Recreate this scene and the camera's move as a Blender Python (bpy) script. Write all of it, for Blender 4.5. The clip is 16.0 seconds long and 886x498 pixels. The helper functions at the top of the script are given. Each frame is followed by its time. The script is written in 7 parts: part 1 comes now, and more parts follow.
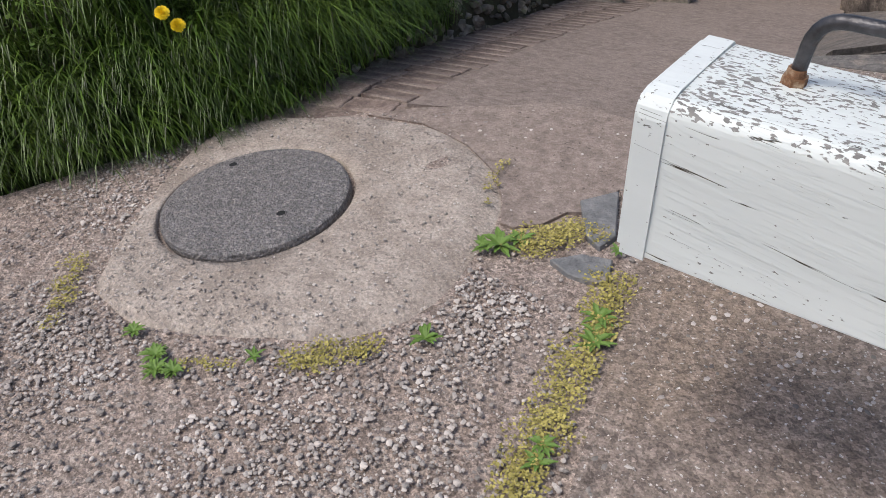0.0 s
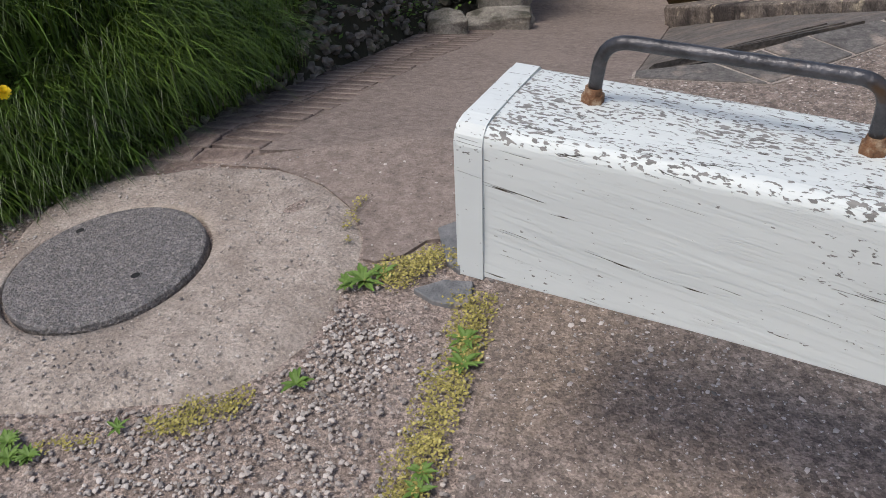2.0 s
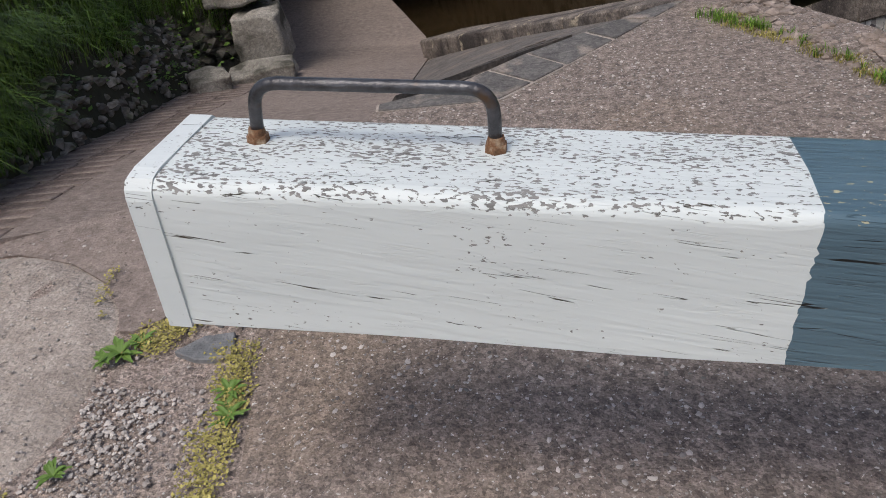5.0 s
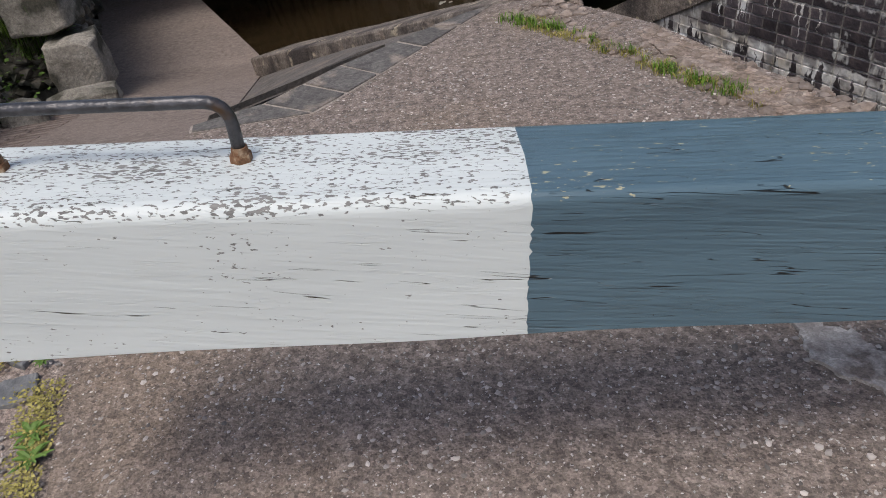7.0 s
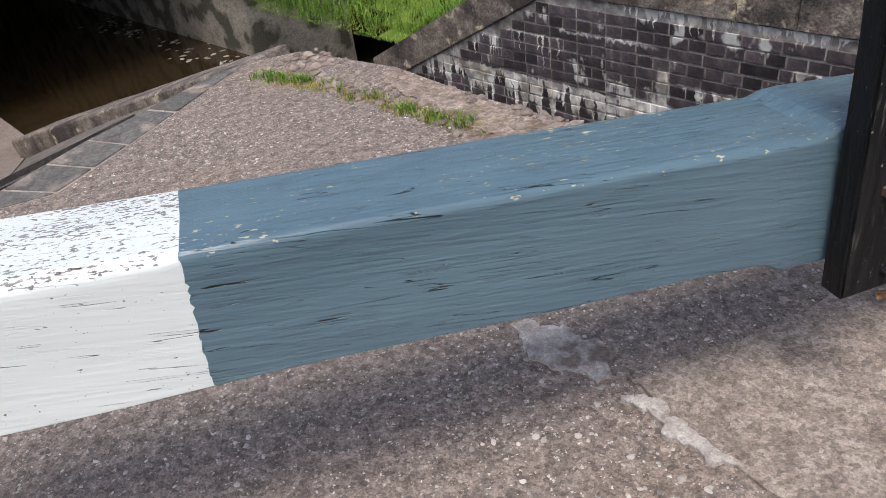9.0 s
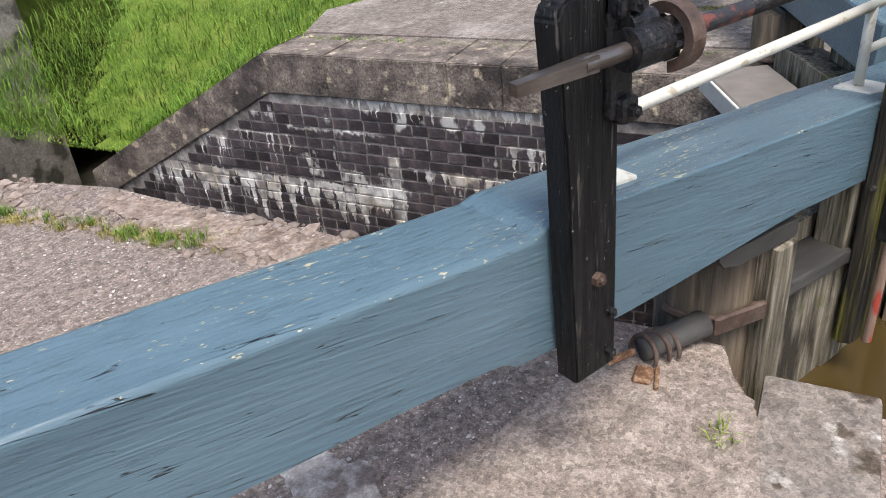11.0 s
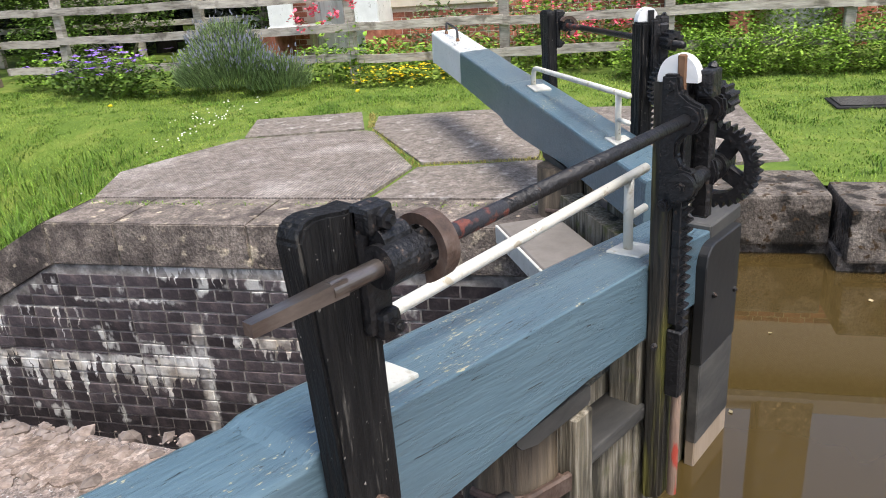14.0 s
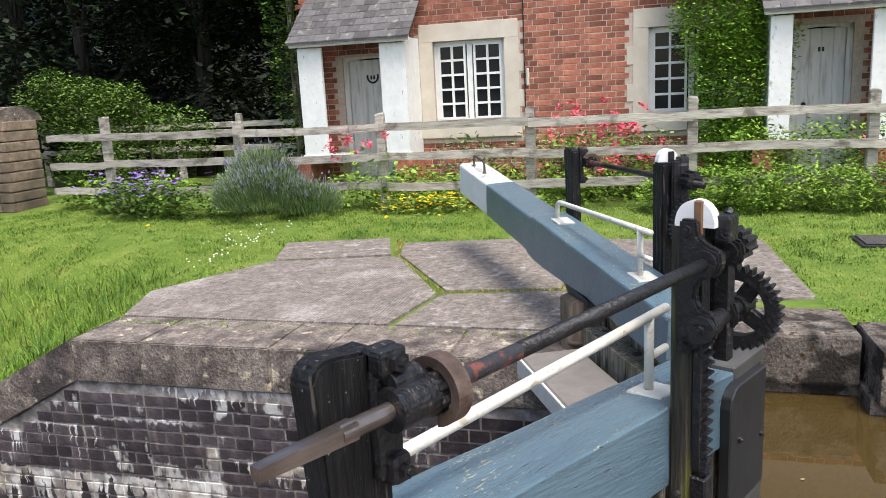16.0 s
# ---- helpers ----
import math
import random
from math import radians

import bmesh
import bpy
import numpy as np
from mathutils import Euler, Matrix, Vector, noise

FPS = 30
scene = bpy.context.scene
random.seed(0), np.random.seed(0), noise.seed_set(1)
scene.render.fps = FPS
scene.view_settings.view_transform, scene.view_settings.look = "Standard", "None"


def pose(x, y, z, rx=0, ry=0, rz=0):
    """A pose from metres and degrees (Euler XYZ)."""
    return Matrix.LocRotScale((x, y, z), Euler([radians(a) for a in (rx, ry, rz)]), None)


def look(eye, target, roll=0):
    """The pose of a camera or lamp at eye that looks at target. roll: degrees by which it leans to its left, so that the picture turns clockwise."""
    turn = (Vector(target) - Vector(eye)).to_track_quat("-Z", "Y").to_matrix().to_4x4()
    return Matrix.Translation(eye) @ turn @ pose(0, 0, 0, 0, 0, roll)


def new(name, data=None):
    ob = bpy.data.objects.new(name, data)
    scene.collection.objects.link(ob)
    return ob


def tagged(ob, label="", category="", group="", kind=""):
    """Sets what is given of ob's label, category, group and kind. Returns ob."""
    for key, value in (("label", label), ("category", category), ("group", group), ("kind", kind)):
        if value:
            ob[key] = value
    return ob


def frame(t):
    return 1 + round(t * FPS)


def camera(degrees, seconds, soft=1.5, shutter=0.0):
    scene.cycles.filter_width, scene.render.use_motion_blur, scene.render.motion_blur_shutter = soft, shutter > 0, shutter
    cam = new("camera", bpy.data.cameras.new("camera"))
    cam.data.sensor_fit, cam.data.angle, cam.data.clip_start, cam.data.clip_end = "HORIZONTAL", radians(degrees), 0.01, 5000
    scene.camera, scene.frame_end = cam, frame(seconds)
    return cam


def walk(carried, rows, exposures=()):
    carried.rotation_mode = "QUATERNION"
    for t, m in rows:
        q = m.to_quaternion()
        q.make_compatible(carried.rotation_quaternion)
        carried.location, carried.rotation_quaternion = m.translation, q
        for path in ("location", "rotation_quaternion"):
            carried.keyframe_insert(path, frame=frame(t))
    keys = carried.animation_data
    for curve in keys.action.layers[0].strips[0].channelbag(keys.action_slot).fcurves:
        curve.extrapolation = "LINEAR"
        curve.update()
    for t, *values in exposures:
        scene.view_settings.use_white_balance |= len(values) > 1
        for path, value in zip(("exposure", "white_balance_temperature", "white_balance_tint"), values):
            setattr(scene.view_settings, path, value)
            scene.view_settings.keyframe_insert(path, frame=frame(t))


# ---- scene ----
cam = camera(60.6, 16.0, soft=0.9)
PATH = [
    (0, (-0.43, -0.78, 1.179), (-1.511, 0.398, -0.023), -8.0),
    (0.5, (-0.415, -0.773, 1.181), (-1.447, 0.459, -0.01), -8.1),
    (1, (-0.396, -0.769, 1.186), (-1.37, 0.52, 0.007), -8.0),
    (1.5, (-0.379, -0.766, 1.188), (-1.291, 0.576, 0.019), -8.0),
    (2, (-0.37, -0.763, 1.186), (-1.218, 0.624, 0.021), -8.3),
    (2.5, (-0.363, -0.763, 1.185), (-1.147, 0.668, 0.028), -8.5),
    (3, (-0.337, -0.758, 1.19), (-1.059, 0.71, 0.04), -8.7),
    (3.5, (-0.296, -0.753, 1.19), (-0.954, 0.75, 0.045), -8.9),
    (3.7, (-0.279, -0.759, 1.186), (-0.907, 0.761, 0.049), -8.9),
    (5.8, (-0.112, -0.763, 1.18), (-0.41, 0.851, 0.037), -9.0),
    (6, (-0.094, -0.767, 1.179), (-0.359, 0.852, 0.035), -8.8),
    (6.5, (-0.048, -0.781, 1.176), (-0.227, 0.846, 0.026), -8.5),
    (7, (-0.015, -0.798, 1.175), (-0.105, 0.835, 0.023), -8.3),
    (7.5, (0.032, -0.816, 1.179), (0.03, 0.824, 0.035), -8.3),
    (8, (0.098, -0.839, 1.179), (0.192, 0.807, 0.046), -8.4),
    (8.5, (0.159, -0.874, 1.179), (0.376, 0.77, 0.061), -8.4),
    (9, (0.213, -0.895, 1.187), (0.569, 0.731, 0.078), -8.4),
    (9.5, (0.251, -0.897, 1.185), (0.759, 0.701, 0.096), -8.0),
    (9.7, (0.265, -0.891, 1.189), (0.836, 0.692, 0.11), -7.8),
    (11.8, (0.335, -0.782, 1.237), (1.507, 0.536, 0.295), -5.3),
    (12, (0.344, -0.771, 1.239), (1.562, 0.516, 0.312), -5.2),
    (12.5, (0.371, -0.756, 1.246), (1.692, 0.457, 0.362), -5.0),
    (13, (0.404, -0.754, 1.255), (1.788, 0.422, 0.418), -4.9),
    (13.5, (0.447, -0.773, 1.267), (1.85, 0.42, 0.488), -4.6),
    (14, (0.493, -0.792, 1.286), (1.9, 0.435, 0.568), -4.1),
    (14.5, (0.516, -0.796, 1.294), (1.926, 0.465, 0.645), -3.6),
    (15, (0.516, -0.8, 1.306), (1.933, 0.49, 0.731), -3.4),
    (15.5, (0.506, -0.805, 1.313), (1.935, 0.506, 0.823), -3.1),
    (16, (0.498, -0.812, 1.319), (1.941, 0.512, 0.915), -2.9),
]
walk(cam, [(t, look(eye, target, roll)) for t, eye, target, roll in PATH], ((0, 0.24), (1.5, 0.2), (2.0, 0.06), (3.5, 0.0), (7.0, -0.02), (8.0, 0.03), (8.5, 0.32), (9.0, 0.47), (9.5, 0.6), (12.0, 0.95), (14.0, 1.0), (16.0, 1.02)))

# ---- world, sun ----
world = bpy.data.worlds.new("sky")
scene.world = world
world.use_nodes = True
_wn = world.node_tree.nodes
_sky = _wn.new("ShaderNodeTexSky")
_sky.sky_type = "NISHITA"
_sky.sun_disc = False
_sky.sun_elevation = radians(58)
_sky.sun_rotation = radians(200)
_sky.air_density, _sky.dust_density, _sky.ozone_density = 1.0, 3.0, 1.0
world.node_tree.links.new(_sky.outputs[0], _wn["Background"].inputs[0])
_wn["Background"].inputs[1].default_value = 0.15
sun_data = bpy.data.lights.new("sun", "SUN")
sun_data.energy, sun_data.angle, sun_data.color = 1.9, radians(18), (1.0, 0.96, 0.9)
sun = new("sun", sun_data)
sun.matrix_world = look((-2.0, -5.0, 14.0), (0, 0, 0))
scene.view_settings.exposure = 0.0

# ---- lock frame: s runs along the chamber (downstream positive), n across it ----
U, N = Vector((-0.45, 0.893, 0)), Vector((0.893, 0.45, 0))
YAW = math.degrees(math.atan2(N.y, N.x))


def L(s, n, z=0.0):
    v = U * s + N * n
    return Vector((v.x, v.y, z))


def sn(x, y):
    return (U.x * x + U.y * y, N.x * x + N.y * y)


# ---- materials ----
def material(name, colours, scale=8.0, detail=6.0, rough=0.8, metal=0.0, bump=0.3, bump_scale=None, stain=None, stain_scale=1.5,
             stain_cut=(0.5, 0.7), island=0.0, obj=0.0, stretch=(1, 1, 1), spec=0.4, speck=None, speck_scale=60, speck_cut=(0.62, 0.68), trans=0.0, agg=None, speck_det=2.0, stain_stretch=None, bump_dist=0.01):
    m = bpy.data.materials.new(name)
    m.use_nodes = True
    nt = m.node_tree
    b = nt.nodes["Principled BSDF"]
    ln = nt.links.new
    tc = nt.nodes.new("ShaderNodeTexCoord")
    mp = nt.nodes.new("ShaderNodeMapping")
    mp.inputs["Scale"].default_value = stretch
    ln(tc.outputs["Object"], mp.inputs[0])
    nz = nt.nodes.new("ShaderNodeTexNoise")
    nz.inputs["Scale"].default_value, nz.inputs["Detail"].default_value = scale, detail
    nz.inputs["Roughness"].default_value = 0.65
    ln(mp.outputs[0], nz.inputs[0])
    rp = nt.nodes.new("ShaderNodeValToRGB")
    els = rp.color_ramp.elements
    while len(els) < len(colours):
        els.new(0.5)
    for i, c in enumerate(colours):
        els[i].position = 0.3 + 0.4 * i / max(1, len(colours) - 1)
        els[i].color = (*c, 1)
    ln(nz.outputs[0], rp.inputs[0])
    col = rp.outputs[0]

    def mixed(a, fac, colour):
        mx = nt.nodes.new("ShaderNodeMixRGB")
        ln(fac, mx.inputs[0])
        ln(a, mx.inputs[1])
        mx.inputs[2].default_value = (*colour, 1)
        return mx.outputs[0]

    def mask(sc, cut, det=5.0, src=None):
        t = nt.nodes.new("ShaderNodeTexNoise")
        t.inputs["Scale"].default_value, t.inputs["Detail"].default_value = sc, det
        ln(src or tc.outputs["Object"], t.inputs[0])
        r = nt.nodes.new("ShaderNodeMapRange")
        r.inputs[1].default_value, r.inputs[2].default_value = cut
        ln(t.outputs[0], r.inputs[0])
        return r.outputs[0]
    if stain:
        src = None
        if stain_stretch:
            ms = nt.nodes.new("ShaderNodeMapping")
            ms.inputs["Scale"].default_value = stain_stretch
            ln(tc.outputs["Object"], ms.inputs[0])
            src = ms.outputs[0]
        col = mixed(col, mask(stain_scale, stain_cut, 5.0, src), stain)
    if speck:
        col = mixed(col, mask(speck_scale, speck_cut, speck_det), speck)
    if agg:
        # grains of stone, each with a tone of its own, at two sizes
        for sc, k in ((agg[0], agg[1]), (agg[0] * 2.7, agg[1] * 0.8)):
            vo = nt.nodes.new("ShaderNodeTexVoronoi")
            vo.inputs["Scale"].default_value = sc
            ln(tc.outputs["Object"], vo.inputs["Vector"])
            sp = nt.nodes.new("ShaderNodeSeparateColor")
            ln(vo.outputs["Color"], sp.inputs[0])
            pw = nt.nodes.new("ShaderNodeMapRange")
            pw.inputs[3].default_value, pw.inputs[4].default_value = 1 - k, 1 + k
            ln(sp.outputs[0], pw.inputs[0])
            hv = nt.nodes.new("ShaderNodeHueSaturation")
            ln(pw.outputs[0], hv.inputs["Value"])
            ln(col, hv.inputs["Color"])
            col = hv.outputs[0]
    if island or obj:
        hs = nt.nodes.new("ShaderNodeHueSaturation")
        rr = nt.nodes.new("ShaderNodeMapRange")
        if island:
            g = nt.nodes.new("ShaderNodeNewGeometry")
            ln(g.outputs["Random Per Island"], rr.inputs[0])
        else:
            g = nt.nodes.new("ShaderNodeObjectInfo")
            ln(g.outputs["Random"], rr.inputs[0])
        k = island or obj
        rr.inputs[3].default_value, rr.inputs[4].default_value = 1 - k, 1 + k
        ln(rr.outputs[0], hs.inputs["Value"])
        ln(col, hs.inputs["Color"])
        col = hs.outputs[0]
    ln(col, b.inputs["Base Color"])
    b.inputs["Roughness"].default_value, b.inputs["Metallic"].default_value = rough, metal
    b.inputs["Specular IOR Level"].default_value = spec
    if trans:
        b.inputs["Transmission Weight"].default_value = trans
    if bump:
        bn = nt.nodes.new("ShaderNodeTexNoise")
        bn.inputs["Scale"].default_value, bn.inputs["Detail"].default_value = bump_scale or scale * 3, 8.0
        ln(mp.outputs[0], bn.inputs[0])
        bp = nt.nodes.new("ShaderNodeBump")
        bp.inputs["Strength"].default_value, bp.inputs["Distance"].default_value = bump, bump_dist
        ln(bn.outputs[0], bp.inputs["Height"])
        ln(bp.outputs[0], b.inputs["Normal"])
    return m


M = {}
M["apron"] = material("apron_concrete", [(0.115, 0.09, 0.076), (0.205, 0.164, 0.14), (0.3, 0.245, 0.21)], 26, 12, 0.9, bump=0.8, bump_scale=120, stain=(0.24, 0.18, 0.13), stain_scale=1.1, stain_cut=(0.5, 0.75), speck=(0.46, 0.43, 0.4), speck_scale=95, speck_cut=(0.65, 0.68), agg=(95, 0.34))
M["dirt"] = material("gravel_dirt", [(0.16, 0.12, 0.10), (0.27, 0.215, 0.185), (0.38, 0.32, 0.28)], 40, 12, 0.95, bump=1.0, bump_scale=110, stain=(0.27, 0.22, 0.19), stain_scale=2, agg=(120, 0.4))
M["mortar_disc"] = material("mortar_disc", [(0.24, 0.2, 0.172), (0.335, 0.285, 0.245), (0.41, 0.355, 0.31)], 14, 12, 0.92, bump=0.7, bump_scale=90, stain=(0.22, 0.18, 0.15), stain_scale=2.5, speck=(0.18, 0.15, 0.13), speck_scale=45, speck_cut=(0.68, 0.71), agg=(150, 0.2))
M["iron_cover"] = material("iron_cover", [(0.10, 0.096, 0.1), (0.18, 0.168, 0.165), (0.28, 0.25, 0.225)], 95, 6, 0.55, 0.2, bump=1.0, bump_scale=130, agg=(110, 0.32))
M["path"] = material("path_concrete", [(0.15, 0.117, 0.1), (0.22, 0.175, 0.151), (0.29, 0.238, 0.206)], 22, 12, 0.92, bump=0.45, bump_scale=130, agg=(110, 0.16), speck=(0.12, 0.095, 0.08), speck_scale=55, speck_cut=(0.68, 0.71), stain=(0.26, 0.21, 0.18), stain_scale=2.5, stain_cut=(0.5, 0.75))
M["pale_stone"] = material("pale_abutment_stone", [(0.16, 0.145, 0.12), (0.27, 0.245, 0.21), (0.36, 0.33, 0.29)], 7, 12, 0.92, bump=1.0, bump_scale=40, stain=(0.07, 0.065, 0.05), stain_scale=3.5, stain_cut=(0.48, 0.58), agg=(70, 0.2))
M["path_brick"] = material("path_brick", [(0.105, 0.076, 0.064), (0.165, 0.124, 0.106), (0.225, 0.178, 0.155)], 14, 10, 0.92, bump=0.7, bump_scale=60, obj=0.12, stain=(0.25, 0.2, 0.17), stain_scale=5, stain_cut=(0.45, 0.6), agg=(90, 0.2))
M["stone"] = material("coping_stone", [(0.075, 0.062, 0.052), (0.17, 0.14, 0.118), (0.32, 0.27, 0.225)], 9, 14, 0.92, bump=1.0, bump_scale=55, stain=(0.055, 0.045, 0.04), stain_scale=3.2, stain_cut=(0.5, 0.64), speck=(0.44, 0.37, 0.27), speck_scale=10, speck_cut=(0.61, 0.68), speck_det=12.0, agg=(80, 0.3))
M["wet_stone"] = material("wet_coping_stone", [(0.05, 0.042, 0.035), (0.125, 0.105, 0.088), (0.26, 0.225, 0.19)], 9, 14, 0.9, bump=1.0, bump_scale=55, stain=(0.022, 0.018, 0.014), stain_scale=6, stain_cut=(0.48, 0.56), agg=(80, 0.3), speck=(0.05, 0.03, 0.014), speck_scale=18, speck_cut=(0.58, 0.64), speck_det=9.0)
M["flag"] = material("flag_stone", [(0.075, 0.066, 0.058), (0.125, 0.11, 0.098), (0.17, 0.15, 0.135)], 14, 10, 0.9, bump=0.6, bump_scale=60, obj=0.4, stain=(0.2, 0.16, 0.13), stain_scale=4, agg=(60, 0.2))
M["slate_stone"] = material("slate_paving", [(0.07, 0.064, 0.06), (0.11, 0.101, 0.094), (0.16, 0.146, 0.135)], 16, 9, 0.88, bump=0.6, bump_scale=60, obj=0.12, stain=(0.24, 0.2, 0.17), stain_scale=6, stain_cut=(0.55, 0.65), agg=(80, 0.2))

M["slate_grey"] = material("slate_piece", [(0.1, 0.1, 0.102), (0.16, 0.16, 0.162), (0.23, 0.225, 0.222)], 22, 9, 0.75, bump=0.7, bump_scale=70, stain=(0.26, 0.22, 0.19), stain_scale=14, stain_cut=(0.56, 0.64))


def paint(name, colours, chip, chip_top, chip_side, rough, crack=(0.06, 0.05, 0.035), flake=None, grainy=0.16, tilt=0.0, hair=0.6, gap=0.555):
    """Weathered paint on timber: chipped most on upward faces, cracked along the grain (x)."""
    m = material(name, colours, 5, 6, rough, bump=0, stretch=(0.15, 1, 1))
    nt = m.node_tree
    ln, nn = nt.links.new, nt.nodes.new
    b = nt.nodes["Principled BSDF"]
    col = b.inputs["Base Color"].links[0].from_socket
    tc = nn("ShaderNodeTexCoord")

    def tex(stretch, scale, detail, dist=0.0, off=(0, 0, 0)):
        mp = nn("ShaderNodeMapping")
        mp.inputs["Scale"].default_value, mp.inputs["Location"].default_value = stretch, off
        vr = nn("ShaderNodeVectorRotate")
        vr.rotation_type = "Y_AXIS"
        vr.inputs["Angle"].default_value = tilt
        ln(tc.outputs["Object"], vr.inputs["Vector"])
        ln(vr.outputs[0], mp.inputs[0])
        t = nn("ShaderNodeTexNoise")
        t.inputs["Scale"].default_value, t.inputs["Detail"].default_value, t.inputs["Distortion"].default_value = scale, detail, dist
        ln(mp.outputs[0], t.inputs[0])
        return t.outputs[0]

    def ramp(v, lo, hi):
        r = nn("ShaderNodeMapRange")
        r.inputs[1].default_value, r.inputs[2].default_value = lo, hi
        ln(v, r.inputs[0])
        return r.outputs[0]

    def op(kind, a, c):
        q = nn("ShaderNodeMath")
        q.operation = kind
        for i, v in enumerate((a, c)):
            if isinstance(v, (int, float)):
                q.inputs[i].default_value = v
            else:
                ln(v, q.inputs[i])
        return q.outputs[0]
    geo = nn("ShaderNodeNewGeometry")
    sep = nn("ShaderNodeSeparateXYZ")
    ln(geo.outputs["Normal"], sep.inputs[0])
    up = ramp(sep.outputs[2], 0.12, 0.5)
    # chips
    spots = tex((0.45, 1, 1), 215, 5, 0.2)
    area = tex((0.6, 1, 1), 11, 4, 0.0, (3, 1, 2))
    lift = op("ADD", op("MULTIPLY", up, chip_top - chip_side), chip_side)
    chipv = op("ADD", op("ADD", spots, op("MULTIPLY", op("SUBTRACT", area, 0.5), 0.38)), lift)
    chips = ramp(chipv, 0.66, 0.675)
    # long cracks along the grain
    line = tex((0.03, 1, 1), 84, 1.5, 0.0, (1, 5, 3))
    gate = tex((0.15, 1, 1), 52, 2, 0.0, (7, 2, 9))
    crackv = op("MULTIPLY", ramp(op("ABSOLUTE", op("SUBTRACT", line, 0.5), 0.0), 0.009, 0.003), ramp(gate, gap, gap + 0.02))
    fine = tex((0.025, 1, 1), 170, 1, 0.0, (2, 3, 8))
    finev = op("MULTIPLY", ramp(op("ABSOLUTE", op("SUBTRACT", fine, 0.5), 0.0), 0.012, 0.003), ramp(tex((0.4, 1, 1), 22, 3, 0.0, (5, 1, 4)), 0.52, 0.56))
    crackv = op("MAXIMUM", crackv, op("MULTIPLY", finev, hair))

    def mix(fac, a, c):
        mx = nn("ShaderNodeMixRGB")
        ln(fac, mx.inputs[0])
        ln(a, mx.inputs[1])
        if isinstance(c, tuple):
            mx.inputs[2].default_value = (*c, 1)
        else:
            ln(c, mx.inputs[2])
        return mx.outputs[0]
    wood = nn("ShaderNodeValToRGB")
    wood.color_ramp.elements[0].color, wood.color_ramp.elements[1].color = (*[c * 0.6 for c in chip], 1), (*chip, 1)
    wood.color_ramp.elements[0].position, wood.color_ramp.elements[1].position = 0.35, 0.6
    ln(tex((0.1, 1, 1), 90, 3), wood.inputs[0])
    col = mix(chips, col, wood.outputs[0])
    if flake:
        fl = ramp(op("ADD", tex((0.4, 1, 1), 150, 3, 0.0, (9, 9, 1)), op("MULTIPLY", op("SUBTRACT", tex((0.5, 1, 1), 6, 2, 0, (2, 8, 4)), 0.5), 0.45)), 0.682, 0.692)
        col = mix(op("MULTIPLY", fl, up), col, flake)
    col = mix(crackv, col, crack)
    ln(col, b.inputs["Base Color"])
    grain = op("ADD", tex((0.07, 1, 1), 110, 5, 0.4), op("MULTIPLY", tex((0.16, 1, 1), 34, 4, 0.6, (4, 4, 1)), 0.8))
    h = op("SUBTRACT", op("MULTIPLY", grain, grainy), op("ADD", op("MULTIPLY", chips, 0.22), op("MULTIPLY", crackv, 1.1)))
    bp = nn("ShaderNodeBump")
    bp.inputs["Strength"].default_value, bp.inputs["Distance"].default_value = 0.7, 0.007
    ln(h, bp.inputs["Height"])
    ln(bp.outputs[0], b.inputs["Normal"])
    ln(op("ADD", op("MULTIPLY", chips, 0.35), rough), b.inputs["Roughness"])
    return m


M["white"] = paint("white_paint", [(0.6, 0.63, 0.615), (0.68, 0.71, 0.69)], (0.27, 0.26, 0.245), 0.1, -0.045, 0.5, grainy=0.2, tilt=-0.2, hair=0.05, gap=0.59)
M["white_cap"] = paint("white_cap_paint", [(0.58, 0.61, 0.6), (0.66, 0.69, 0.675)], (0.22, 0.212, 0.2), -0.02, -0.05, 0.5, grainy=0.1, tilt=-0.2, hair=0.0, gap=0.62)
M["blue"] = paint("blue_paint", [(0.073, 0.122, 0.155), (0.112, 0.175, 0.212)], (0.05, 0.06, 0.065), -0.075, -0.10, 0.28, (0.012, 0.014, 0.015), (0.42, 0.39, 0.26), 0.5, hair=0.3, tilt=-0.15)
M["black"] = material("black_tar_timber", [(0.004, 0.004, 0.0045), (0.008, 0.008, 0.0085), (0.018, 0.017, 0.0165)], 60, 9, 0.55, bump=1.0, bump_scale=90, stretch=(1, 1, 0.1), stain=(0.06, 0.056, 0.05), stain_scale=70, stain_cut=(0.62, 0.67), stain_stretch=(1, 1, 0.12), spec=0.22, speck=(0.2, 0.19, 0.175), speck_scale=120, speck_cut=(0.72, 0.74))
M["iron"] = material("black_iron", [(0.007, 0.007, 0.008), (0.022, 0.021, 0.022)], 45, 8, 0.4, 0.2, bump=0.5, bump_scale=90, speck=(0.07, 0.05, 0.04), speck_scale=60, speck_cut=(0.66, 0.7))
M["steel"] = material("dull_steel", [(0.035, 0.034, 0.037), (0.11, 0.108, 0.115)], 30, 7, 0.36, 0.6, bump=0.3, bump_scale=80, stain=(0.1, 0.06, 0.035), stain_scale=14, stain_cut=(0.6, 0.68))
M["rust"] = material("rusty_iron", [(0.08, 0.04, 0.022), (0.2, 0.1, 0.05), (0.42, 0.32, 0.22)], 60, 6, 0.8, 0.1, bump=0.4)
